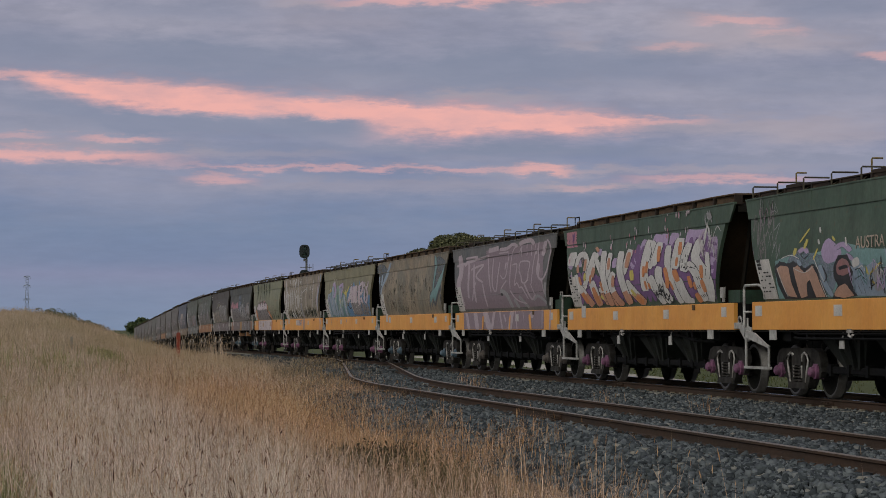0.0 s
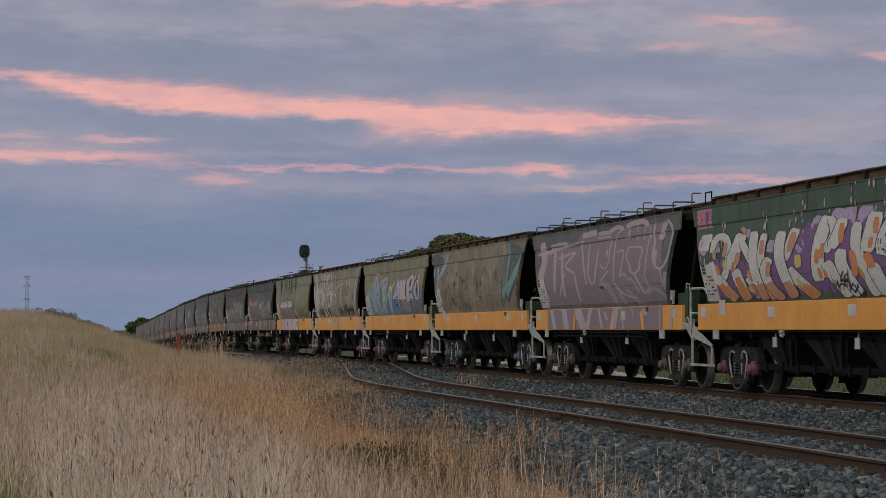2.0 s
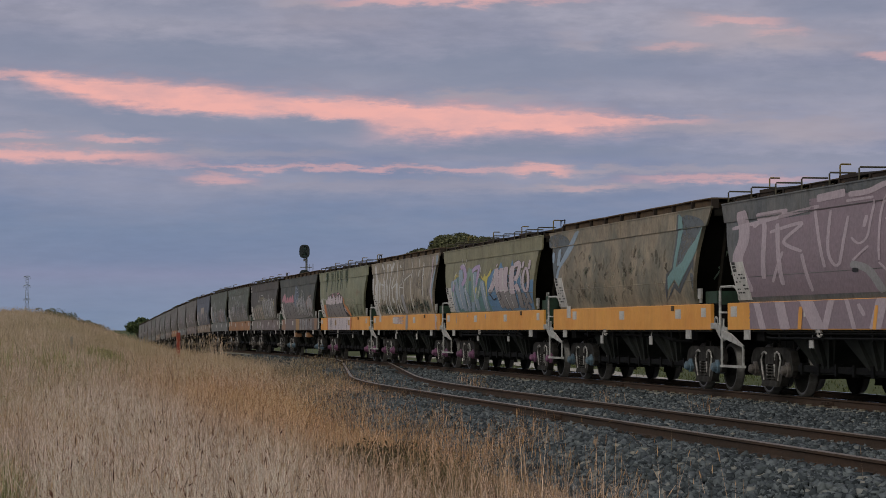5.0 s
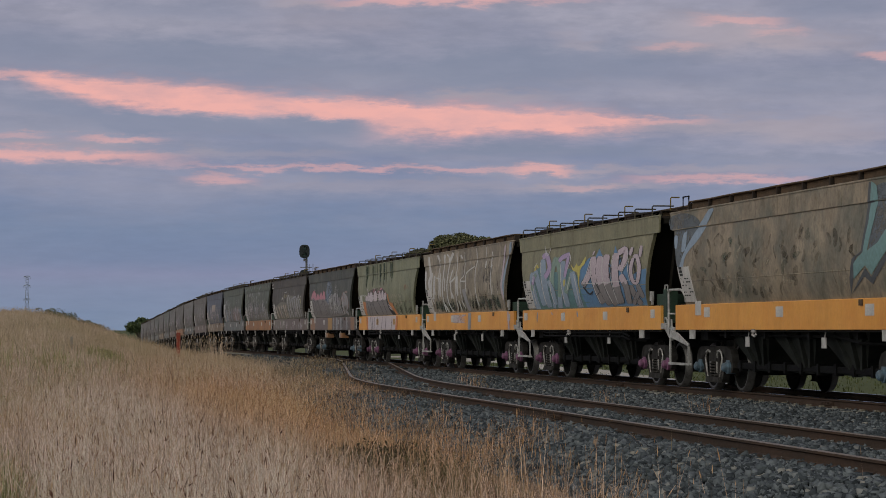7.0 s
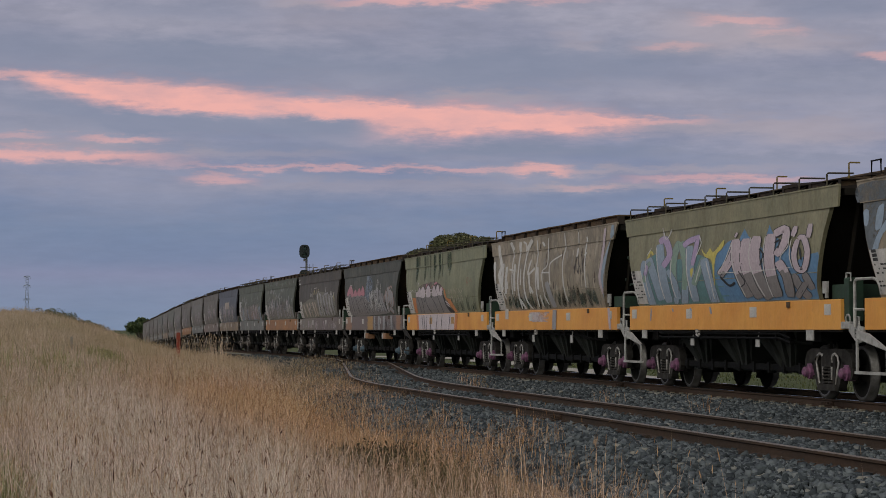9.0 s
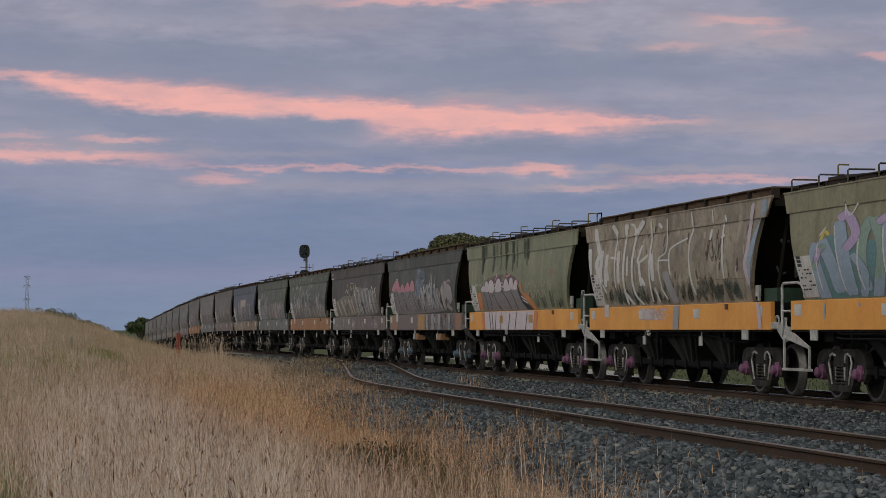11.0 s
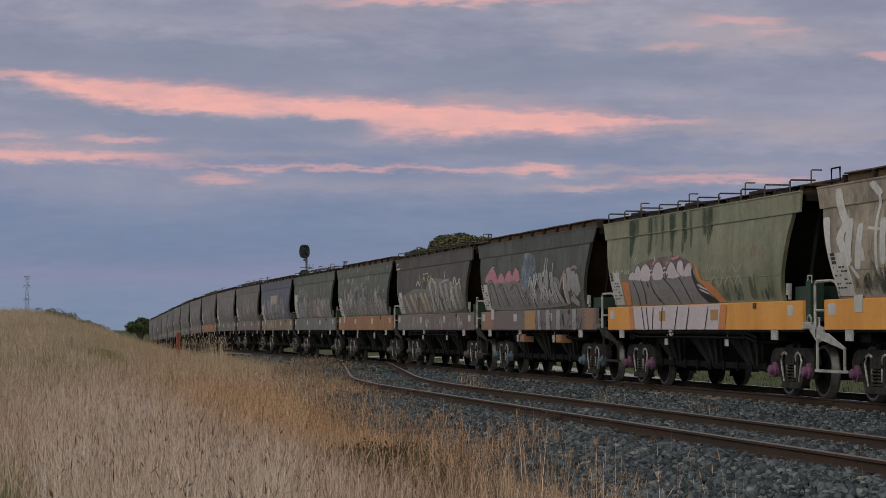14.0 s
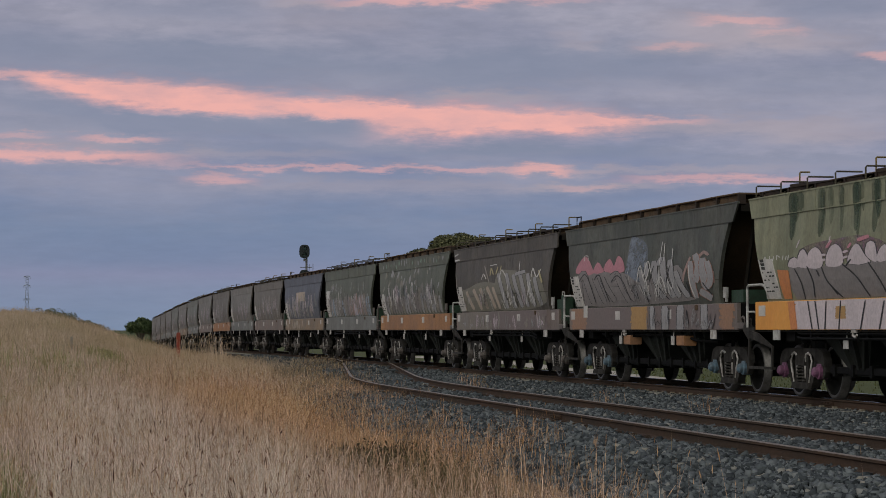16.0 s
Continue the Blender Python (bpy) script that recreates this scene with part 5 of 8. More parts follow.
    runs(sp, P_WHITE, 3, [(0.033, 3.70, 2.87, 3.74, 2.78), (0.033, 3.65, 2.67, 3.71, 2.59), (0.025, 4.90, 2.66, 4.96, 2.51),
          (0.016, 5.36, 2.12, 5.58, 2.19, 5.69, 2.10), (0.016, 6.29, 2.17, 6.48, 2.20)])
    runs(sp, P_BLACK, 4, [(0.016, 5.21, 2.11, 5.47, 2.15, 5.62, 2.04), (0.016, 5.21, 1.98, 5.52, 2.03, 5.67, 1.94), (0.016, 3.82, 2.23, 3.97, 2.06, 3.81, 1.96),
          (0.016, 5.75, 1.83, 6.17, 1.91, 6.34, 1.80), (0.016, 2.81, 2.45, 2.97, 2.37, 3.20, 2.44)])
    scribbles(sp, r, 4.8, 11.6, 1.74, 2.1, 50, 0.03, [P_BLUEGREY, P_WHITE, P_LILAC, P_BLACK, P_TEAL], 5, 0.4)


def art_white_orange(sp, r):
    for k in range(30):
        u = 0.7 + k * 0.38
        up = 2.45 + 0.5 * ease(u, 4.6, 6.2) + r.uniform(-0.06, 0.06)
        sp.stroke([(u, 1.78), (u - 0.08, 2.1), (u + 0.03, up)], 0.40, P_PURPLE, 0)
    runs(sp, P_LILAC, 0, [(0.235, 6.72, 2.76, 7.04, 3.05), (0.221, 7.59, 2.73, 7.90, 3.14), (0.201, 8.19, 2.70, 8.37, 3.13), (0.215, 8.88, 2.68, 9.06, 3.12),
          (0.195, 9.44, 2.77, 9.56, 3.00), (0.208, 10.04, 2.79, 10.21, 3.14), (0.189, 10.52, 2.77, 10.61, 3.12),
          (0.204, 11.03, 2.60, 10.92, 3.12), (0.161, 11.48, 2.25, 11.39, 2.84), (0.160, 11.58, 2.47, 11.69, 2.94),
          (0.143, 4.45, 2.54, 4.60, 2.75), (0.138, 5.94, 2.49, 6.14, 2.70), (0.147, 3.15, 2.85, 3.20, 3.00), (0.156, 0.47, 2.62, 0.64, 2.70),
          (0.158, 0.05, 2.53, -0.03, 2.77), (0.133, 1.42, 2.63, 1.33, 2.89)])
    runs(sp, P_WHITE, 3, [(0.155, 0.48, 2.92, 1.13, 2.92), (0.228, 0.31, 2.81, 0.97, 2.78)])
    runs(sp, P_WHITE, 2, [(0.132, 1.13, 2.64, 1.38, 2.89, 1.93, 2.89, 2.18, 2.61, 1.92, 2.20, 1.45, 2.15, 1.10, 2.46),
          (0.182, 1.37, 2.17, 1.92, 1.93, 2.35, 1.73), (0.219, 2.93, 2.92, 2.42, 2.51, 2.27, 2.29),
          (0.128, 2.93, 2.77, 3.56, 2.32, 3.29, 2.13), (0.198, 2.54, 2.28, 2.77, 2.01, 3.02, 1.72), (0.175, 3.29, 2.13, 3.76, 1.75),
          (0.165, 3.63, 2.94, 3.59, 2.35, 4.02, 1.71), (0.134, 4.20, 2.88, 4.03, 2.42, 4.47, 1.71),
          (0.162, 4.52, 2.43, 4.19, 2.24, 4.44, 1.93, 4.93, 1.70), (0.178, 5.12, 2.88, 5.01, 2.44, 5.56, 1.73)], P_BLACK, P_PEACH, 2.02)
    runs(sp, P_WHITE, 2, [(0.168, 5.82, 2.90, 5.44, 2.55, 5.21, 2.39), (0.193, 5.41, 2.21, 5.94, 1.99, 6.68, 1.72)], P_BLACK, P_PEACH, 1.95)
    runs(sp, P_WHITE, 2, [(0.207, 7.35, 3.04, 7.03, 2.67, 6.90, 2.34, 6.90, 1.99), (0.134, 7.47, 3.01, 7.69, 2.76, 7.28, 2.45),
          (0.186, 7.28, 2.29, 7.70, 2.00, 8.19, 1.72), (0.177, 8.07, 2.97, 7.83, 2.72, 7.56, 2.51),
          (0.183, 8.06, 2.47, 7.97, 2.27, 8.41, 1.86, 8.61, 1.74), (0.155, 8.71, 2.88, 8.65, 2.53, 8.98, 2.17, 9.34, 1.71),
          (0.221, 9.50, 3.00, 9.27, 2.62, 9.12, 2.40), (0.185, 9.32, 2.20, 9.75, 1.77, 10.18, 1.71),
          (0.166, 10.15, 2.88, 9.82, 2.60, 9.76, 2.38, 10.14, 2.44, 10.53, 2.28, 10.71, 2.05, 10.93, 1.73)], P_BLACK)
    runs(sp, P_WHITE, 2, [(0.196, 10.83, 2.92, 10.52, 2.62, 10.72, 2.46, 11.13, 2.26, 11.32, 2.04, 11.24, 1.72),
          (0.097, 11.28, 2.66, 11.35, 2.33, 11.28, 2.15)], P_BLACK)
    runs(sp, P_ORANGE, 5, [(0.081, 6.91, 2.51, 6.84, 2.28), (0.072, 7.16, 2.60, 7.09, 2.36), (0.063, 6.94, 2.20, 7.02, 2.02), (0.058, 7.19, 2.15, 7.28, 2.03),
          (0.088, 8.02, 2.89, 7.99, 2.57), (0.095, 8.47, 2.44, 8.59, 2.18, 8.52, 2.02), (0.056, 8.76, 2.15, 8.94, 1.98),
          (0.093, 9.51, 2.92, 9.50, 2.67), (0.072, 9.33, 2.62, 9.26, 2.45), (0.128, 9.10, 2.38, 9.34, 2.14), (0.092, 10.06, 2.23, 10.19, 2.00),
          (0.062, 10.38, 2.11, 10.44, 1.96), (0.090, 10.93, 2.42, 10.93, 2.17), (0.090, 10.88, 2.14, 11.04, 1.90),
          (0.115, 10.42, 1.89, 10.63, 1.71)])
    runs(sp, P_PEACH, 5, [(0.082, 1.29, 2.68, 1.32, 2.50), (0.081, 2.01, 2.80, 1.93, 2.53), (0.109, 2.78, 2.59, 2.62, 2.37), (0.096, 4.10, 2.77, 4.03, 2.51),
          (0.112, 5.75, 2.84, 5.52, 2.51), (0.086, 4.45, 2.37, 4.33, 2.11), (0.079, 2.89, 3.04, 3.16, 2.94)])
    runs(sp, P_ORANGE, 4, [(0.121, 1.61, 2.03, 2.00, 1.79), (0.082, 1.42, 2.40, 1.58, 2.21), (0.119, 2.62, 2.14, 2.96, 1.76), (0.068, 3.30, 2.26, 3.47, 2.04),
          (0.068, 3.73, 2.12, 3.90, 1.92), (0.057, 4.33, 1.93, 4.44, 1.76), (0.122, 5.21, 2.13, 5.46, 1.77), (0.119, 6.13, 1.88, 6.58, 1.74),
          (0.070, 2.47, 2.42, 2.39, 2.24), (0.057, 4.65, 1.84, 4.75, 1.73)])
    runs(sp, P_YELLOW, 5, [(0.120, 5.94, 2.45, 5.97, 2.23), (0.081, 1.96, 2.48, 1.92, 2.30), (0.069, 3.22, 1.95, 3.41, 1.86), (0.065, 5.81, 2.04, 6.07, 1.90)])
    for u, z, n in ((1.75, 2.85, 12), (4.2, 2.85, 12), (5.6, 2.85, 7), (6.1, 3.0, 6), (7.2, 3.15, 3), (8.5, 3.2, 6), (9.3, 3.1, 5), (9.9, 3.3, 7), (0.55, 2.7, 10)):
        for _ in range(n):
            a, b = u + r.uniform(-0.16, 0.18), z + r.uniform(-0.32, 0.32)
            sp.stroke([(a, b), (a + 0.02, b + r.uniform(0.06, 0.15))], r.uniform(0.05, 0.09), r.choice([P_PALE, P_PALE, P_PINK]), 4)
    sp.field(0.15, 1.05, 3.12, 3.48, P_PINK, 0, r, 0.05)
    scribbles(sp, r, 0.3, 0.9, 3.2, 3.25, 5, 0.03, [P_PURPLE], 2, 0.2)
    scribbles(sp, r, 10.9, 11.8, 2.5, 2.95, 14, 0.028, [P_WHITE, P_PALE], 6, 0.34)
    scribbles(sp, r, 11.2, 11.6, 3.2, 3.3, 4, 0.04, [P_SILVER], 6, 0.2)
    scribbles(sp, r, 7.6, 8.3, 1.80, 1.9, 9, 0.025, [P_BLACK], 6, 0.2)


def art_mauve(sp, r):
    sp.field(1.0, 11.45, 1.78, 3.10, P_MAUVE, 0, r, 0.12)
    sp.field(4.6, 11.7, 3.05, 3.36, P_MAUVE, 0, r, 0.10)
    sp.field(1.3, 11.3, 1.20, 1.70, P_MAUVE, 0, r, 0.02)
    runs(sp, P_PALEMAUVE, 2, [(0.075, 11.03, 3.37, 10.90, 3.19, 10.94, 2.94, 10.83, 2.72, 10.93, 2.55, 11.28, 2.43, 11.62, 2.48, 11.96, 2.68, 12.13, 2.94, 12.23, 3.21, 12.01, 3.36, 11.84, 3.40),
          (0.137, 11.02, 2.84, 10.97, 2.53), (0.176, 11.33, 3.03, 11.48, 3.11, 11.65, 3.26, 11.76, 3.37),
          (0.045, 10.63, 3.33, 10.52, 3.08, 10.40, 2.84, 10.32, 2.55, 10.23, 2.33),
          (0.163, 8.79, 3.39, 9.20, 3.44, 9.58, 3.45, 10.14, 3.45, 10.48, 3.34), (0.050, 9.69, 3.38, 9.61, 3.08),
          (0.049, 10.21, 3.32, 10.11, 3.06), (0.104, 10.59, 3.22, 10.63, 3.08)], slim=0.72)
    runs(sp, P_PALEMAUVE, 3, [(0.053, 8.85, 2.69, 8.90, 2.93, 9.99, 2.90, 9.89, 2.66, 9.80, 2.44),
          (0.064, 8.82, 2.70, 9.09, 2.56, 9.16, 2.42, 9.51, 2.38, 9.89, 2.47), (0.078, 9.89, 2.60, 9.82, 2.44),
          (0.077, 9.42, 2.38, 9.93, 2.05, 10.20, 1.95, 10.58, 2.07), (0.042, 10.14, 2.35, 10.50, 2.09),
          (0.048, 8.61, 3.36, 8.21, 3.31, 8.01, 3.22, 7.80, 2.98, 7.76, 2.25),
          (0.051, 7.98, 2.88, 8.53, 2.88, 8.45, 2.59, 8.30, 2.34, 8.60, 2.40, 8.89, 2.27, 9.18, 2.27, 9.76, 1.96),
          (0.051, 7.74, 2.22, 8.19, 2.03, 8.69, 1.92, 9.51, 1.85)], slim=0.72)
    runs(sp, P_PALEMAUVE, 2, [(0.127, 6.42, 3.34, 7.28, 3.34, 8.01, 3.42, 8.56, 3.36), (0.061, 6.31, 3.24, 7.49, 3.24),
          (0.049, 7.51, 3.20, 7.38, 2.90, 7.27, 2.63, 6.90, 2.54, 6.58, 2.65), (0.083, 7.20, 2.97, 7.11, 2.79),
          (0.053, 7.33, 2.49, 6.63, 2.28), (0.072, 9.10, 3.33, 8.71, 3.14), (0.037, 11.36, 2.45, 11.54, 2.07), (0.058, 9.05, 3.30, 8.98, 3.06)], slim=0.72)
    runs(sp, P_SILVER, 1, [(0.166, 6.52, 2.23, 7.27, 2.11, 7.73, 1.76), (0.122, 8.69, 2.05, 9.17, 1.89, 9.60, 1.74),
          (0.102, 10.29, 1.93, 10.83, 2.03, 11.44, 1.90, 11.94, 1.73), (0.132, 8.09, 1.99, 8.49, 1.75), (0.202, 11.78, 2.35, 11.74, 1.98)], slim=0.72)
    runs(sp, P_PALEMAUVE, 2, [(0.297, 0.98, 3.34, 1.17, 2.83, 0.85, 2.44, 1.32, 1.85), (0.191, 1.84, 3.19, 3.51, 3.20),
          (0.121, 1.65, 3.03, 2.26, 3.04, 2.25, 2.08), (0.095, 0.45, 3.04, 2.78, 3.13, 5.07, 3.22),
          (0.082, 2.59, 2.89, 4.22, 2.98, 3.36, 2.70, 4.28, 2.50), (0.071, 3.32, 2.53, 2.70, 2.01), (0.068, 4.83, 3.17, 5.36, 2.20),
          (0.067, 5.57, 3.13, 5.56, 2.42, 6.04, 2.25, 6.40, 3.00), (0.179, 4.97, 3.35, 6.28, 3.38), (0.107, 2.97, 3.03, 3.21, 1.95),
          (0.080, 4.28, 2.46, 4.61, 1.82)], slim=0.72)
    runs(sp, P_PALEMAUVE, 2, [(0.231, 7.76, 1.61, 7.38, 1.28), (0.084, 6.70, 1.59, 6.96, 1.40), (0.246, 9.97, 1.62, 9.99, 1.48), (0.044, 11.15, 1.64, 11.13, 1.22),
          (0.073, 12.04, 1.63, 11.93, 1.22), (0.029, 8.98, 1.67, 9.12, 1.42), (0.051, 8.09, 1.64, 8.33, 1.27)], slim=0.72)
    runs(sp, P_PALEMAUVE, 2, [(0.158, 1.63, 1.67, 2.09, 1.29), (0.237, 2.88, 1.65, 3.27, 1.28), (0.298, 4.20, 1.64, 4.94, 1.28), (0.146, 5.54, 1.63, 5.14, 1.28),
          (0.088, 6.13, 1.62, 6.56, 1.28)], slim=0.72)
    runs(sp, YELLOW_SILL, 4, [(0.07, 7.55, 1.48, 7.36, 1.24), (0.11, 9.81, 1.49, 9.92, 1.22), (0.09, 4.09, 1.49, 3.95, 1.26)], slim=0.72)
    runs(sp, P_BLACK, 4, [(0.099, 6.57, 2.13, 6.84, 2.12)], slim=0.72)


def art_teal_ends(sp, r):
    sp.shape([-0.23, 3.41, 0.90, 3.48, 1.82, 3.27, 1.53, 2.96, 0.89, 2.61, 0.46, 2.38, 0.09, 2.89], SMEAR_SLATE, 0)
    sp.shape([2.39, 3.47, 2.71, 3.47, 2.30, 3.22, 1.74, 2.93, 0.97, 2.65, 0.72, 2.35, 0.51, 2.38, 0.79, 2.69, 1.38, 3.03, 1.98, 3.29], P_BLUEGREY, 1)
    sp.shape([0.10, 3.04, 0.31, 3.05, 0.33, 2.83, 0.16, 2.81], P_BLUEGREY, 2)
    sp.shape([0.70, 3.05, 0.94, 3.10, 0.90, 2.77, 0.65, 2.73], P_BLUEGREY, 2)
    sp.shape([10.98, 3.41, 12.38, 3.27, 12.19, 2.89, 11.55, 2.69, 10.98, 2.43, 10.71, 2.39, 10.80, 2.72], SMEAR_SLATE, 0)
    sp.shape([10.68, 3.48, 10.93, 3.46, 10.90, 3.16, 10.78, 2.81, 10.60, 2.46, 10.43, 2.39, 10.14, 2.32, 9.94, 1.98, 9.71, 1.74, 9.78, 2.00, 9.97, 2.31, 10.38, 2.41, 10.54, 2.82], P_SLATEDARK, 2, False)
    sp.shape([9.75, 1.75, 10.52, 2.15, 10.73, 2.00, 11.85, 2.57, 11.83, 2.29, 11.72, 2.39, 10.74, 1.89, 10.43, 2.01], P_SLATEDARK, 2, False)
    sp.shape([10.79, 3.49, 11.01, 3.41, 11.06, 3.21, 10.87, 2.81, 10.66, 2.42, 11.09, 2.52, 11.49, 2.76, 11.92, 2.93, 12.30, 3.18, 12.18, 2.93, 12.01, 2.71, 11.82, 2.57, 10.74, 2.03, 10.53, 2.19, 9.97, 1.98, 10.04, 2.23, 10.26, 2.33, 10.46, 2.39, 10.67, 2.86], P_TEALPALE, 3, False)
    sp.shape([11.59, 2.27, 11.82, 2.22, 11.75, 1.95, 11.83, 1.69, 11.65, 1.90], SMEAR_SLATE, 1)
    for k in range(90):
        u, z = r.uniform(0.9, 10.2), r.uniform(1.75, 2.75)
        d = r.uniform(0.08, 0.3)
        sp.stroke([(u, z), (u + r.uniform(-0.25, 0.25), z + d * 0.5), (u + r.uniform(-0.3, 0.3), z + d)], r.uniform(0.05, 0.22), r.choice([SMEAR_DARK, SMEAR_DARK, SMEAR_GREEN, SMEAR_PALE]), r.choice([0, 0.2, 0.4]), taper=0.3)


def art_blue_pink(sp, r):
    sp.shape([1.42, 2.43, 2.20, 2.73, 3.84, 2.57, 5.15, 2.64, 6.14, 2.39, 6.64, 2.01, 6.94, 1.64, 5.84, 1.64, 1.34, 1.62, 1.20, 2.11], P_TEAL, 0)
    sp.shape([6.14, 2.48, 6.67, 2.70, 7.26, 2.84, 7.82, 2.66, 7.41, 2.26, 7.21, 1.66, 6.67, 1.64, 6.30, 2.02], P_SKY, 0)
    sp.shape([6.88, 1.64, 7.42, 2.67, 7.95, 3.01, 8.24, 2.85, 9.03, 2.62, 9.33, 3.02, 9.67, 2.79, 10.37, 2.67, 10.81, 2.36, 11.37, 2.44, 11.86, 2.46, 11.95, 2.33, 11.80, 1.96, 11.84, 1.66, 9.73, 1.65], P_SKY, 0, False)
    runs(sp, P_BLUEGREY, 1, [(0.174, 1.46, 2.62, 1.37, 2.35, 1.57, 1.99, 1.68, 1.62), (0.174, 1.71, 2.66, 2.19, 2.21, 2.40, 1.78), (0.184, 2.48, 2.93, 2.72, 2.40, 2.92, 1.73),
          (0.112, 3.12, 2.38, 3.58, 2.07, 3.37, 1.70), (0.174, 4.60, 2.82, 4.67, 2.35, 4.73, 1.73), (0.184, 5.56, 2.54, 5.80, 2.17, 5.98, 1.63),
          (0.102, 5.95, 1.92, 5.91, 1.70, 5.69, 1.56)], P_SLATE, P_BLUEGREY, 2.0)
    runs(sp, P_GREENISH, 1.6, [(0.153, 3.92, 2.93, 3.59, 2.67, 3.49, 2.24, 3.61, 1.79), (0.143, 4.00, 2.92, 4.38, 2.44, 4.12, 1.89, 3.91, 1.67), (0.123, 5.56, 2.56, 5.26, 2.33, 4.79, 2.05),
          (0.082, 1.32, 2.17, 1.59, 2.46, 1.89, 2.57)], P_SLATE, P_BLUEGREY, 2.05)
    runs(sp, P_LILAC, 2.2, [(0.133, 2.48, 2.96, 2.87, 3.01, 3.26, 2.70, 2.80, 2.46), (0.112, 4.18, 2.83, 4.61, 2.92, 5.27, 2.96), (0.092, 5.13, 2.93, 4.97, 2.65, 4.83, 2.43),
          (0.082, 1.63, 2.52, 1.45, 2.31)], P_SLATE)
    runs(sp, P_WHITE, 3.4, [(0.020, 2.79, 3.01, 2.73, 3.25, 2.96, 3.00, 3.37, 3.21), (0.020, 2.29, 2.87, 2.39, 2.50, 2.66, 1.80), (0.020, 1.54, 2.61, 1.48, 2.28, 1.60, 1.81),
          (0.020, 3.40, 2.61, 3.32, 2.19, 3.48, 1.81), (0.020, 4.42, 2.77, 4.44, 2.33, 4.54, 1.80), (0.020, 5.35, 2.42, 4.96, 2.10),
          (0.020, 5.19, 2.99, 5.37, 2.85, 5.05, 2.59), (0.020, 5.71, 2.49, 5.92, 2.13, 5.96, 1.76), (0.020, 1.61, 2.73, 1.92, 2.86)])
    sp.shape([5.39, 2.74, 5.70, 2.62, 5.94, 2.72, 6.20, 2.65, 6.78, 2.86, 6.71, 2.70, 6.31, 2.54, 6.14, 1.99, 6.07, 2.48, 5.64, 2.57], P_YELLOW, 2.6)
    sp.shape([4.67, 2.35, 4.90, 2.38, 4.71, 2.19], P_YELLOW, 2.6)
    runs(sp, P_YELLOW, 0.5, [(0.051, 1.63, 2.63, 1.85, 2.80, 2.03, 2.72)])
    runs(sp, P_PALE, 4, [(0.153, 6.51, 2.19, 7.10, 2.41, 7.49, 2.67), (0.194, 7.49, 2.84, 7.60, 2.36, 8.12, 1.77), (0.184, 8.11, 2.83, 8.08, 2.34, 8.66, 1.74),
          (0.194, 8.71, 2.85, 8.60, 2.48, 8.86, 2.02, 9.21, 1.73), (0.184, 9.48, 2.86, 9.42, 2.33, 9.64, 1.75), (0.133, 9.66, 2.85, 10.24, 2.91, 10.22, 2.69, 9.77, 2.47),
          (0.153, 9.88, 2.37, 10.27, 2.09, 10.28, 1.74)], P_BLACK, P_GREY, 2.22)
    runs(sp, P_PALE, 4, [(0.092, 10.88, 2.71, 10.70, 2.48, 10.81, 2.23, 11.17, 2.20, 11.37, 2.49, 11.13, 2.74, 10.90, 2.72), (0.092, 10.61, 2.77, 10.75, 2.94), (0.092, 11.40, 2.72, 11.47, 2.95),
          (0.051, 7.45, 2.88, 7.57, 2.96)], P_BLACK)
    runs(sp, P_GREY, 3, [(0.133, 10.57, 2.12, 10.89, 1.86, 11.21, 1.71), (0.112, 11.14, 2.13, 11.44, 1.85), (0.092, 11.18, 1.97, 10.56, 1.73)], P_BLACK)
    runs(sp, P_WHITE, 6, [(0.016, 7.27, 2.78, 6.90, 2.46, 6.45, 2.24), (0.016, 7.27, 2.80, 7.36, 2.36, 7.87, 1.77), (0.016, 8.37, 2.84, 8.34, 2.36, 8.93, 1.76),
          (0.016, 9.18, 2.83, 9.09, 2.31, 9.35, 1.75), (0.016, 10.42, 2.88, 10.41, 2.62, 10.00, 2.41, 10.46, 2.12), (0.016, 10.56, 2.72, 10.47, 2.47, 10.61, 2.23),
          (0.014, 6.45, 2.24, 8.38, 2.23, 10.50, 2.24)])
    runs(sp, P_BLACK, 6, [(0.031, 8.88, 2.62, 9.10, 2.51, 8.90, 2.32), (0.031, 9.69, 2.69, 9.98, 2.74, 9.88, 2.59), (0.031, 10.98, 2.57, 11.06, 2.36),
          (0.041, 6.57, 2.17, 7.04, 2.00, 7.40, 2.05), (0.020, 7.67, 2.25, 7.98, 2.04, 7.68, 1.96)])
    runs(sp, P_BLUEGREY, 1, [(0.031, 1.68, 1.62, 1.64, 1.36), (0.041, 5.73, 1.61, 5.80, 1.48), (0.031, 3.20, 1.61, 3.28, 1.54),
          (0.031, 4.44, 1.61, 4.52, 1.55)])


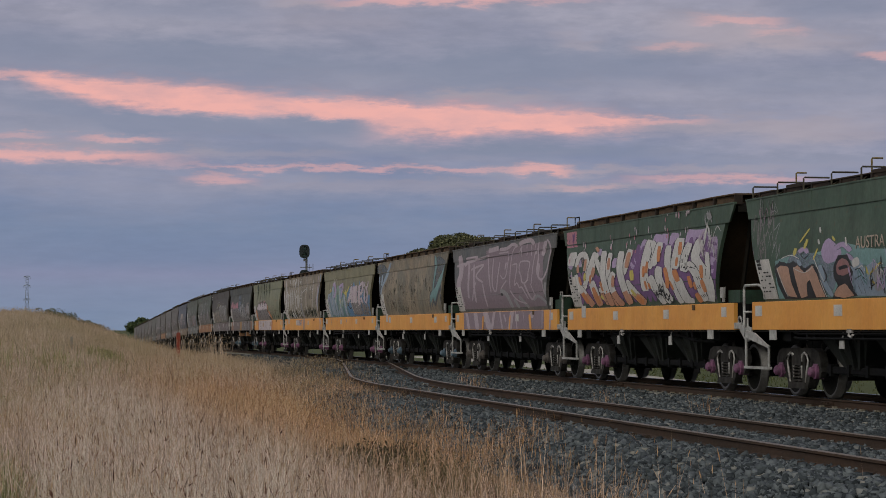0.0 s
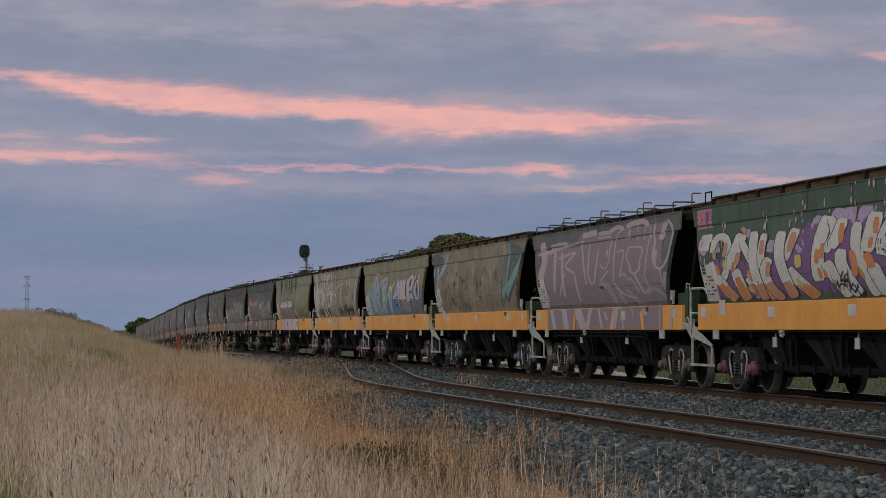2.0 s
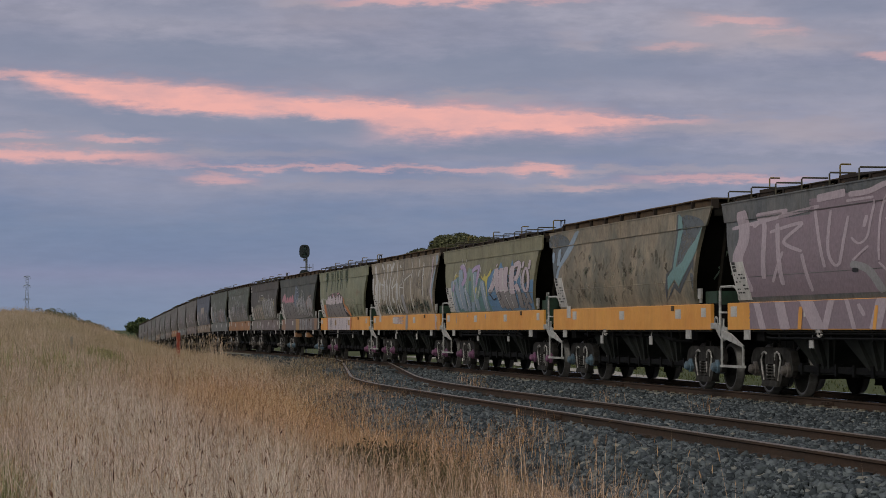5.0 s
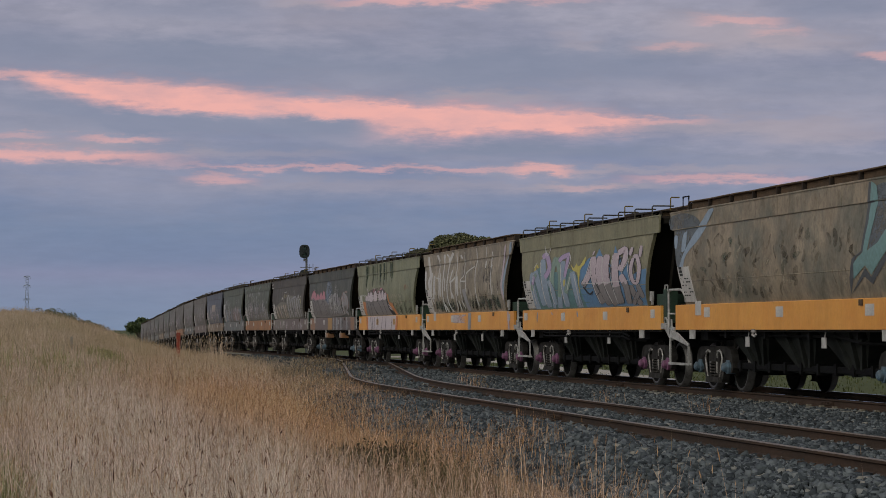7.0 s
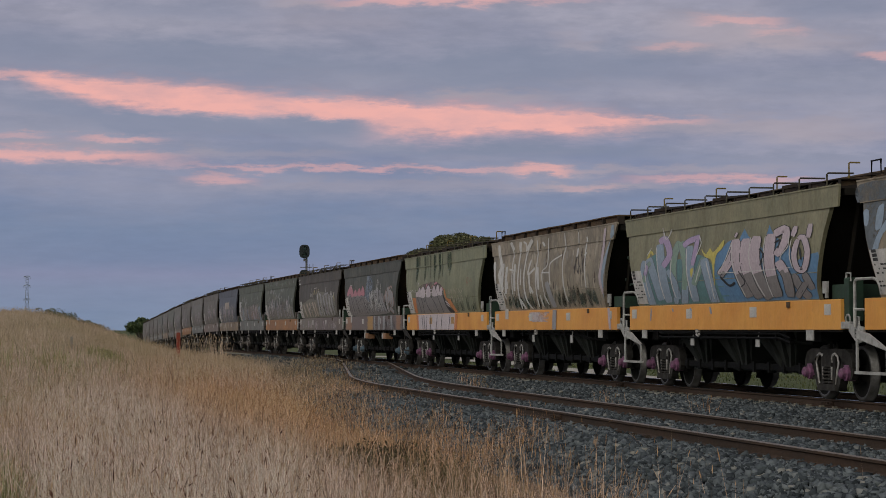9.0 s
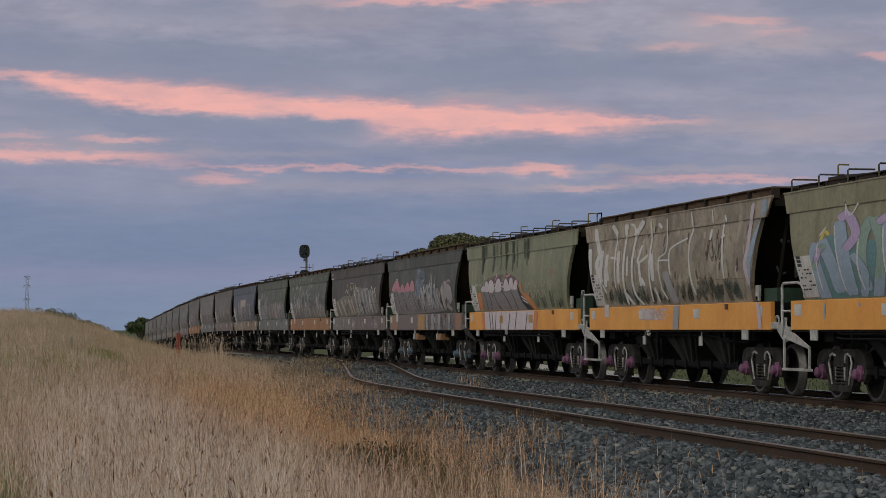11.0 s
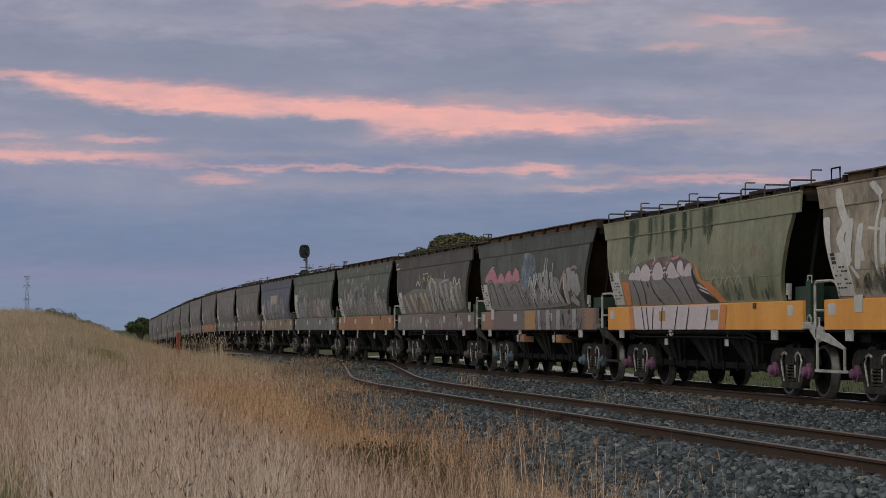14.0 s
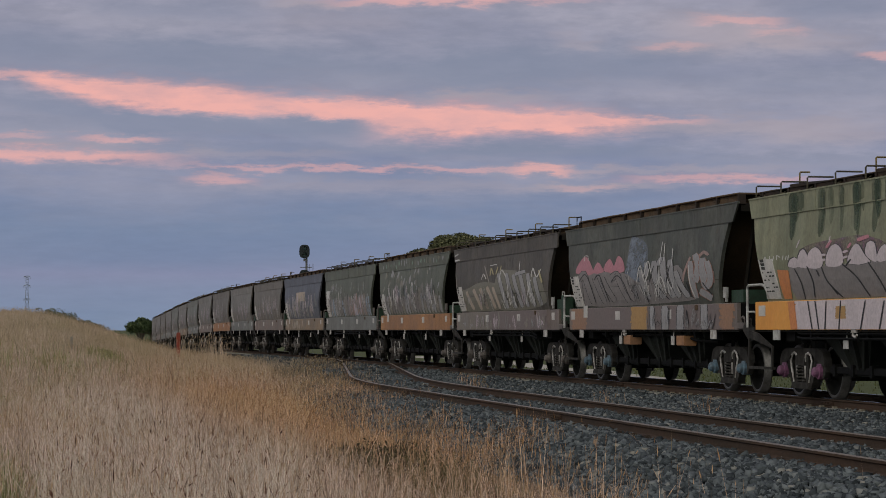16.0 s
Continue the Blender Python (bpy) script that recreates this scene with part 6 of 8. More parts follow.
def art_white_runs(sp, r):
    for k in range(60):
        u, z = r.uniform(1.0, 11.4), r.uniform(1.8, 3.1)
        sp.stroke([(u, z), (u + r.uniform(-0.1, 0.1), z + r.uniform(0.1, 0.4))], r.uniform(0.08, 0.26), r.choice([P_BUFF, P_TAN, P_TAN, P_PALETAN, P_PALETAN]), 0)
    for k in range(20):
        u, z = r.uniform(5.6, 11.0), r.uniform(1.78, 2.3)
        sp.stroke([(u, z), (u + 0.06, z + r.uniform(0.05, 0.3))], r.uniform(0.05, 0.14), r.choice([P_RUSTDARK, P_DRAB]), 0)
    scribbles(sp, r, 1.2, 11.0, 1.72, 1.85, 70, 0.16, [SMEAR_DARK, SMEAR_GREEN, SMEAR_GREEN], 0.3, 0.3)
    runs(sp, P_RUSTDARK, 1, [(0.035, 6.29, 3.09, 6.22, 2.87), (0.031, 7.94, 3.09, 7.89, 2.88), (0.028, 9.85, 3.07, 9.79, 2.89), (0.028, 9.39, 3.07, 9.36, 2.86),
          (0.027, 10.03, 2.90, 9.97, 2.72), (0.022, 11.60, 3.08, 11.58, 2.97), (0.033, 8.48, 2.33, 8.54, 2.14),
          (0.033, 8.71, 2.20, 8.82, 2.04), (0.037, 9.14, 2.68, 9.14, 2.59), (0.030, 6.35, 2.86, 6.27, 2.74), (0.033, 8.14, 2.05, 8.42, 1.71),
          (0.038, 8.60, 1.99, 8.87, 1.74), (0.041, 10.22, 2.01, 10.48, 1.77), (0.031, 5.65, 3.32, 5.58, 3.15), (0.023, 4.97, 2.84, 5.02, 2.76),
          (0.023, 10.21, 2.94, 10.18, 2.78)])
    runs(sp, P_WHITE, 2, [(0.112, 0.82, 3.46, 0.96, 3.10, 1.17, 2.87, 0.93, 2.65, 1.36, 2.24), (0.101, 1.37, 2.95, 1.24, 2.20),
          (0.125, 0.25, 3.02, 0.36, 2.44, 0.64, 2.04), (0.089, 1.83, 2.85, 1.67, 2.13),
          (0.038, 2.41, 3.43, 2.63, 3.20, 2.49, 2.82, 2.49, 2.10), (0.054, 3.54, 3.44, 3.29, 3.01, 3.17, 2.26, 3.31, 1.72),
          (0.053, 3.77, 3.44, 4.14, 3.29, 3.89, 2.62, 3.98, 1.98, 4.50, 1.70), (0.041, 5.31, 3.44, 5.35, 3.08, 5.21, 2.47, 5.24, 1.75),
          (0.030, 6.48, 3.43, 6.43, 2.79, 5.90, 2.60, 6.05, 2.04)])
    runs(sp, P_WHITE, 2, [(0.034, 8.14, 3.49, 8.23, 3.15, 8.01, 2.82, 8.12, 2.15, 8.31, 1.85), (0.032, 10.19, 3.24, 10.13, 2.74, 10.22, 2.13),
          (0.032, 9.49, 3.46, 9.55, 3.20)])
    runs(sp, P_WHITE, 2, [(0.115, 4.76, 3.46, 4.07, 3.15), (0.093, 2.26, 3.48, 2.67, 3.26), (0.086, 3.36, 3.45, 3.43, 3.15), (0.081, 2.77, 2.90, 2.76, 2.19),
          (0.077, 1.83, 2.49, 1.94, 2.26), (0.057, 4.65, 2.96, 4.34, 2.60, 5.12, 2.73), (0.057, 4.44, 2.60, 4.54, 2.10),
          (0.087, 5.38, 2.75, 5.47, 2.18), (0.078, 4.57, 2.27, 4.81, 2.10), (0.069, 3.27, 1.97, 3.73, 1.71), (0.048, 3.50, 2.76, 3.49, 2.34),
          (0.049, 2.14, 2.77, 2.66, 2.73), (0.034, 7.90, 2.98, 6.97, 2.86, 6.66, 2.73, 6.71, 2.28), (0.035, 5.84, 2.60, 6.69, 2.58)])
    runs(sp, P_WHITE, 2, [(0.046, 5.54, 2.05, 5.73, 1.75), (0.040, 5.99, 2.05, 6.33, 1.79), (0.056, 9.44, 3.09, 9.36, 2.89), (0.046, 10.05, 2.90, 10.28, 2.95),
          (0.041, 10.28, 3.32, 10.37, 3.19), (0.044, 1.40, 2.19, 1.67, 1.99), (0.071, 5.88, 3.36, 6.12, 3.25)])
    runs(sp, P_SILVER, 3, [(0.149, 6.37, 2.36, 6.62, 2.03, 6.89, 1.72), (0.138, 6.95, 1.66, 6.87, 1.20)])
    sp.field(4.4, 6.0, 1.38, 1.62, SMEAR_LILAC, 0, r, 0.35)
    runs(sp, P_BLUEGREY, 2, [(0.104, 12.57, 3.49, 12.43, 3.16, 12.13, 2.92, 11.75, 2.50, 11.63, 2.24, 11.86, 1.76)])
    runs(sp, P_PALE, 3, [(0.066, 11.94, 3.45, 11.74, 3.02, 11.66, 2.68, 11.49, 2.35, 11.65, 1.98), (0.065, 11.99, 1.67, 12.16, 1.30)])
    scribbles(sp, r, 9.5, 10.2, 2.4, 2.7, 5, 0.02, [P_BLACK], 2, 0.4)


def art_silver_throw(sp, r):
    for a, b in ((2.06, 2.70), (3.48, 4.64), (4.78, 5.53), (5.81, 6.69), (7.28, 7.85)):
        for k in range(5):
            u = r.uniform(a, b)
            sp.stroke([(u, 3.52), (u + r.uniform(-0.04, 0.04), 3.3), (u + r.uniform(-0.04, 0.04), r.uniform(2.6, 3.2))], r.uniform(0.2, 0.45), SMEAR_STAIN, 0.1 * k, taper=0.5)
    for k in range(30):
        u = r.uniform(7.2, 11.2)
        sp.stroke([(u, 1.72), (u + r.uniform(-0.1, 0.1), r.uniform(1.85, 2.2))], r.uniform(0.1, 0.3), SMEAR_GREEN, r.choice([0, 0.2, 0.4]), taper=0.5)
    sp.shape([2.54, 2.47, 3.08, 2.61, 4.22, 2.65, 5.37, 2.67, 6.35, 2.53, 6.68, 2.36, 4.58, 2.31], SMEAR_MAUVE, 0.4)
    sp.shape([2.02, 2.26, 4.57, 2.24, 6.53, 2.26, 7.19, 1.96, 8.07, 1.67, 6.46, 1.66, 2.13, 1.67, 1.93, 1.91], P_GREY, 0.8, False)
    sp.field(2.09, 8.13, 1.19, 1.66, P_PALEST, 0, r, 0.08)
    sp.shape([1.95, 2.25, 2.06, 2.40, 2.41, 2.41, 2.58, 2.24], P_BLACK, 1.4)
    sp.shape([1.98, 2.25, 2.09, 2.38, 2.38, 2.40, 2.54, 2.24], P_PALEST, 2)
    sp.shape([2.39, 2.25, 2.50, 2.49, 2.80, 2.55, 3.00, 2.38, 2.97, 2.22], P_BLACK, 1.4)
    sp.shape([2.43, 2.25, 2.54, 2.47, 2.77, 2.53, 2.97, 2.37, 2.94, 2.22], P_PALEST, 2)
    sp.shape([2.94, 2.21, 2.94, 2.45, 3.35, 2.56, 3.66, 2.43, 3.62, 2.21], P_BLACK, 1.4)
    sp.shape([2.97, 2.21, 2.97, 2.44, 3.32, 2.55, 3.63, 2.42, 3.59, 2.21], P_PALEST, 2)
    sp.shape([3.79, 2.22, 3.90, 2.48, 4.29, 2.58, 4.59, 2.45, 4.55, 2.22], P_BLACK, 1.4)
    sp.shape([3.82, 2.22, 3.93, 2.47, 4.26, 2.57, 4.56, 2.44, 4.53, 2.22], P_PALEST, 2)
    sp.shape([4.79, 2.23, 4.93, 2.46, 5.27, 2.55, 5.58, 2.36, 5.76, 2.21], P_BLACK, 1.4)
    sp.shape([4.82, 2.23, 4.96, 2.45, 5.24, 2.54, 5.55, 2.35, 5.74, 2.22], P_PALEST, 2)
    sp.shape([5.56, 2.36, 5.64, 2.55, 5.97, 2.55, 6.07, 2.39, 6.04, 2.22], P_BLACK, 1.4)
    sp.shape([5.59, 2.35, 5.67, 2.54, 5.94, 2.54, 6.04, 2.38, 6.01, 2.22], P_PALEST, 2)
    sp.shape([6.02, 2.23, 6.16, 2.43, 6.48, 2.49, 6.65, 2.26], P_BLACK, 1.4)
    sp.shape([6.05, 2.23, 6.18, 2.42, 6.45, 2.48, 6.63, 2.26], P_PALEST, 2)
    runs(sp, P_BLACK, 3, [(0.022, 2.90, 2.24, 3.10, 1.98, 3.02, 1.72), (0.022, 3.59, 2.22, 3.78, 1.97, 4.36, 1.68), (0.022, 4.53, 2.24, 5.12, 2.01, 5.51, 1.69),
          (0.022, 5.67, 2.24, 6.06, 1.95, 6.26, 1.68), (0.022, 6.63, 2.26, 6.98, 1.99, 7.51, 1.68), (0.022, 2.26, 2.23, 2.53, 1.96, 2.54, 1.70),
          (0.030, 3.34, 2.17, 3.44, 2.06), (0.030, 3.93, 1.88, 4.12, 1.75), (0.030, 4.94, 2.30, 4.70, 2.20)])
    runs(sp, P_BLACK, 3, [(0.020, 3.16, 1.58, 3.31, 1.22), (0.020, 4.36, 1.57, 4.21, 1.22), (0.020, 5.44, 1.56, 5.15, 1.22),
          (0.020, 6.23, 1.55, 5.95, 1.22), (0.020, 7.47, 1.54, 7.18, 1.22), (0.020, 2.81, 1.58, 3.00, 1.22),
          (0.020, 3.69, 1.57, 3.57, 1.22)])
    sp.shape([1.40, 2.22, 1.97, 2.21, 1.97, 1.97, 1.90, 1.71, 1.50, 1.71, 1.44, 1.98], P_ORANGE, 4, False)
    runs(sp, P_ORANGE, 2, [(0.120, 1.89, 1.61, 2.09, 1.22)])
    sp.shape([6.79, 2.45, 6.98, 2.37, 7.15, 2.14, 7.70, 2.09, 8.10, 1.90, 8.50, 1.68, 8.14, 1.67, 7.64, 1.87, 7.01, 2.12, 6.86, 2.25], P_ORANGE, 4, False)
    runs(sp, P_ORANGE, 2, [(0.140, 8.44, 1.57, 8.22, 1.22)])
    sp.shape([6.55, 2.38, 6.78, 2.19, 7.29, 1.91, 8.07, 1.68, 7.63, 1.64, 6.98, 1.84, 6.62, 2.13], P_BLACK, 3.4)
    sp.shape([6.85, 2.07, 7.39, 1.97, 7.46, 1.93, 6.96, 2.01], P_PALEST, 4.5)
    sp.shape([6.94, 1.98, 7.46, 1.89, 7.50, 1.85, 7.04, 1.93], P_PALEST, 4.5)
    runs(sp, P_PINK, 3, [(0.050, 3.85, 2.52, 4.07, 2.63), (0.060, 5.24, 2.59, 5.73, 2.64), (0.040, 4.82, 2.48, 4.96, 2.56),
          (0.050, 6.49, 2.49, 6.62, 2.38)])
    runs(sp, P_PALEST, 3.2, [(0.040, 3.59, 2.40, 3.82, 2.41), (0.040, 3.57, 2.31, 3.80, 2.33), (0.040, 4.60, 2.42, 4.82, 2.44),
          (0.040, 4.58, 2.33, 4.81, 2.35), (0.020, 2.41, 2.57, 2.55, 2.70), (0.020, 3.97, 2.60, 4.02, 2.70)])
    runs(sp, P_PALETAN, 1, [(0.020, 7.48, 2.26, 7.60, 2.42, 7.70, 2.25, 7.92, 2.41, 8.01, 2.24), (0.020, 8.20, 2.24, 8.35, 2.41, 8.51, 2.25, 8.78, 2.40), (0.020, 8.93, 2.24, 9.08, 2.39, 9.29, 2.25, 9.66, 2.39),
          (0.020, 7.53, 1.98, 8.00, 2.20, 8.15, 1.98, 8.49, 2.17), (0.020, 8.54, 2.01, 8.85, 2.18, 9.07, 2.00, 9.45, 2.19, 9.55, 2.01)])
    runs(sp, P_WHITE, 2, [(0.020, 0.67, 2.38, 0.76, 2.46, 0.88, 2.38), (0.020, 1.01, 2.38, 1.01, 2.47), (0.020, 1.18, 2.38, 1.23, 2.46),
          (0.020, 1.39, 2.39, 1.39, 2.47, 1.56, 2.43), (0.020, 1.68, 2.38, 1.73, 2.46), (0.020, 1.84, 2.38, 1.89, 2.45),
          (0.020, 1.97, 2.38, 2.01, 2.46)])
    runs(sp, P_RUSTRED, 1, [(0.015, 10.20, 2.46, 10.27, 2.69, 10.45, 2.64, 10.34, 2.50), (0.015, 10.62, 2.54, 10.78, 2.63, 10.95, 2.54)])
    for u in (4.07, 7.57):
        sp.field(u, u + 0.45, 1.36, 1.56, P_OCHRE, 2, r, 0.02)


def art_pink_white(sp, r):
    sp.field(1.6, 11.7, 1.19, 1.66, P_SILLMAUVE, 0, r, 0.15)
    sp.field(0.25, 1.6, 1.19, 1.66, P_SILLPEACH, 0, r, 0.1)
    sp.field(5.45, 6.68, 1.19, 1.66, P_OCHRE, 0.5, r, 0.06)
    sp.field(11.7, 12.5, 1.19, 1.66, P_SILLPEACH, 0.5, r, 0.1)
    sp.shape([5.55, 3.04, 5.78, 3.18, 6.90, 2.92, 6.79, 2.34, 6.14, 2.18, 5.15, 2.18, 5.38, 2.62], SMEAR_BLUE, 0)
    sp.shape([1.05, 2.44, 4.93, 2.42, 6.45, 2.17, 9.18, 2.46, 9.54, 1.89, 9.61, 1.75, 1.08, 1.75], P_GREY, 0.2)
    sp.shape([0.94, 2.50, 1.32, 2.77, 1.82, 2.86, 2.34, 2.64, 2.46, 2.43], P_PINK, 1)
    sp.shape([2.51, 2.46, 2.88, 2.70, 3.30, 2.57, 3.40, 2.46], P_PINK, 1)
    sp.shape([3.45, 2.49, 3.90, 2.75, 4.32, 2.59, 4.61, 2.79, 5.05, 2.67, 5.07, 2.42], P_PINK, 1)
    runs(sp, P_GREY, 2, [(0.161, 1.24, 2.33, 1.68, 2.45, 2.01, 2.13, 2.24, 1.77), (0.138, 2.60, 2.38, 2.92, 2.12, 3.25, 1.78), (0.138, 3.29, 2.34, 3.68, 2.08, 4.14, 1.80),
          (0.150, 4.06, 2.30, 4.56, 2.38, 4.86, 2.14, 5.33, 1.78), (0.115, 1.34, 2.28, 1.24, 1.80), (0.138, 5.10, 2.32, 5.36, 2.05, 5.80, 1.80)], P_BLACK)
    runs(sp, P_SILVER, 2.6, [(0.127, 6.46, 2.44, 6.57, 2.17, 6.85, 1.81), (0.150, 7.48, 2.60, 7.54, 2.27, 7.95, 1.82), (0.138, 8.13, 2.65, 8.19, 2.25, 8.68, 1.83),
          (0.127, 8.62, 2.59, 8.75, 2.24, 9.07, 1.83), (0.115, 9.01, 2.35, 9.30, 2.06, 9.68, 1.82), (0.104, 6.89, 2.58, 6.95, 2.28),
          (0.092, 7.73, 2.50, 8.05, 2.66)], P_BLACK)
    runs(sp, P_SILVER, 3, [(0.127, 10.02, 2.52, 10.06, 2.21, 10.17, 1.79), (0.138, 10.31, 2.65, 10.54, 2.42, 10.30, 2.10), (0.161, 10.83, 2.56, 10.86, 2.19, 10.96, 1.95),
          (0.127, 11.12, 2.49, 11.29, 2.18, 11.06, 2.00), (0.138, 10.50, 1.93, 11.18, 1.78)], P_RUSTRED)
    runs(sp, P_DUSTPINK, 1.6, [(0.046, 9.41, 2.11, 9.63, 2.33, 10.02, 2.60), (0.058, 10.54, 2.58, 10.89, 2.67, 11.19, 2.60), (0.046, 11.46, 2.29, 11.45, 2.07)])
    runs(sp, P_WHITE, 6, [(0.021, 6.14, 2.18, 6.46, 2.53, 6.76, 2.19, 7.23, 2.51), (0.021, 6.69, 2.29, 7.06, 2.61, 7.30, 2.33), (0.018, 7.90, 2.49, 8.06, 2.97),
          (0.018, 8.22, 2.57, 8.23, 2.94), (0.018, 8.79, 2.47, 8.82, 2.81), (0.021, 7.36, 1.92, 7.95, 2.26, 8.26, 1.91),
          (0.018, 6.29, 2.12, 6.52, 1.93), (0.018, 8.94, 2.12, 9.20, 1.89), (0.021, 9.95, 2.44, 9.93, 2.10, 10.12, 1.81),
          (0.018, 1.74, 2.76, 1.72, 2.87, 2.03, 2.86, 2.06, 2.75)])
    runs(sp, P_BLACK, 5, [(0.023, 1.24, 2.30, 1.79, 2.45, 2.25, 2.19, 2.47, 1.79), (0.023, 2.59, 2.30, 3.11, 2.39, 3.67, 1.80), (0.023, 4.04, 2.22, 4.55, 2.36, 5.07, 2.20, 5.44, 1.81),
          (0.023, 7.08, 2.16, 7.48, 2.50), (0.023, 8.31, 2.14, 8.63, 2.47), (0.023, 7.50, 2.15, 8.32, 1.79),
          (0.028, 9.71, 2.11, 9.86, 1.86), (0.023, 10.74, 2.09, 11.23, 1.84)])
    scribbles(sp, r, 5.6, 9.2, 1.75, 2.0, 26, 0.02, [P_WHITE, P_SILVER, P_BLACK], 6.4, 0.5)
    scribbles(sp, r, 6.6, 11.2, 1.22, 1.28, 26, 0.022, [P_BLACK, P_SILVER, P_GREY], 5, 0.3)
    runs(sp, P_SILVER, 2, [(0.115, 7.11, 1.60, 7.15, 1.29), (0.161, 8.06, 1.59, 8.06, 1.29), (0.161, 9.17, 1.60, 9.09, 1.29),
          (0.138, 10.67, 1.61, 10.74, 1.33)], P_BLACK)
    runs(sp, P_OCHRE, 3, [(0.058, 6.46, 1.58, 6.46, 1.39)])


def art_scrawl(sp, r):
    sp.field(0.4, 4.6, 1.19, 1.66, P_SILLBUFF, 0, r, 0.1)
    sp.field(4.6, 11.4, 1.19, 1.66, P_SILLMAUVE, 0, r, 0.1)
    sp.shape([0.29, 2.24, 2.15, 2.37, 3.74, 2.50, 5.97, 2.38, 5.77, 1.73, 0.41, 1.74, -0.05, 1.99], P_DRAB, 0)
    sp.shape([5.94, 2.70, 7.34, 2.76, 9.37, 2.65, 10.77, 2.50, 11.34, 2.21, 11.01, 1.79, 5.77, 1.73], P_DRAB, 0.2)
    runs(sp, P_TANPALE, 1, [(0.119, 0.90, 2.31, 0.96, 1.98, 1.36, 1.76), (0.119, 1.80, 2.28, 2.14, 2.02, 2.48, 1.75), (0.119, 2.78, 2.33, 3.26, 2.03, 3.56, 1.74),
          (0.119, 3.73, 2.34, 4.18, 2.02, 4.34, 1.75), (0.119, 4.64, 2.36, 5.11, 2.07, 5.38, 1.76), (0.104, 5.38, 2.35, 5.79, 2.00, 5.95, 1.75)], P_GREY)
    runs(sp, P_SILVER, 1, [(0.134, 6.09, 2.70, 6.52, 2.29, 6.93, 1.75), (0.134, 7.08, 2.68, 7.49, 2.28, 7.89, 1.75), (0.134, 7.92, 2.63, 8.30, 2.26, 8.70, 1.76),
          (0.134, 8.71, 2.67, 9.09, 2.25, 9.36, 1.77), (0.134, 9.63, 2.62, 9.86, 2.24, 10.13, 1.77), (0.134, 10.40, 2.51, 10.60, 2.20, 10.89, 1.79),
          (0.089, 8.19, 2.63, 9.36, 2.68)], P_BLACK)
    runs(sp, P_WHITE, 4, [(0.030, 6.26, 2.45, 6.49, 2.78, 7.10, 2.59), (0.024, 8.65, 2.64, 8.69, 2.96), (0.036, 10.08, 2.52, 10.23, 2.74, 10.65, 2.51, 11.11, 2.69),
          (0.045, 0.04, 3.35, 0.55, 3.40), (0.045, 0.03, 3.21, 0.72, 3.22), (0.030, 3.96, 2.58, 4.16, 2.73, 4.57, 2.58),
          (0.024, 0.11, 1.82, 0.98, 2.31), (0.024, 7.38, 1.83, 7.25, 2.43), (0.027, 9.19, 1.84, 10.02, 2.45),
          (0.024, 4.99, 2.94, 5.86, 2.95)])
    runs(sp, P_YELLOWISH, 4, [(0.045, 5.08, 2.66, 5.16, 2.86, 5.51, 2.68), (0.045, 5.80, 2.68, 6.03, 2.88), (0.045, 6.35, 2.78, 6.45, 2.90),
          (0.059, 10.87, 2.67, 11.25, 2.35)])
    runs(sp, P_BUFF, 1.5, [(0.045, -0.02, 3.08, 0.33, 2.57), (0.074, 0.48, 2.32, -0.12, 2.91), (0.045, 4.23, 2.96, 4.95, 2.48)])
    scribbles(sp, r, 0.8, 11.2, 1.72, 2.0, 40, 0.03, [P_WHITE, P_PALE, P_BLACK, P_BUFF], 5, 0.45)
    scribbles(sp, r, 0.8, 11.4, 1.22, 1.28, 44, 0.04, [P_SILVER, P_BUFF, P_PALE, P_GREY], 1, 0.34)


def art_scrawl_high(sp, r):
    for k in range(22):
        u = 0.9 + k * 0.52 + r.uniform(-0.1, 0.1)
        z = 3.24 + r.uniform(0, 0.1)
        sp.stroke([(u, z), (u + r.uniform(-0.05, 0.1), z + r.uniform(0.1, 0.2))], r.uniform(0.12, 0.26), r.choice([P_DRAB, P_SILVER, P_GREENISH]), 1)
    for k in range(34):
        u, z = r.uniform(0.9, 11.2), r.uniform(2.45, 3.05)
        sp.stroke([(u, z), (u + r.uniform(0.1, 0.35), z + r.uniform(0.08, 0.2))], r.uniform(0.08, 0.22), r.choice([P_BUFF, P_SILVER, P_DRAB, P_SILVER]), 1)
    for k in range(22):
        u = 0.7 + k * 0.5
        sp.stroke([(u, 1.74), (u + 0.1, 2.0), (u, 2.2 + r.uniform(0, 0.15))], 0.42, r.choice([P_SILVER, P_GREY, P_BUFF]), 0)
    scribbles(sp, r, 2.0, 10.4, 1.95, 2.3, 46, 0.06, [P_SILVER, P_PALE, P_GREY, P_WHITE], 3, 0.5)
    scribbles(sp, r, 2.0, 10.4, 1.95, 2.4, 30, 0.03, [P_BLACK, P_SLATE], 4, 0.4)
    scribbles(sp, r, 0.9, 11.2, 1.75, 2.1, 70, 0.05, [P_SILVER, P_WHITE, P_BUFF, P_GREY], 5, 0.5)


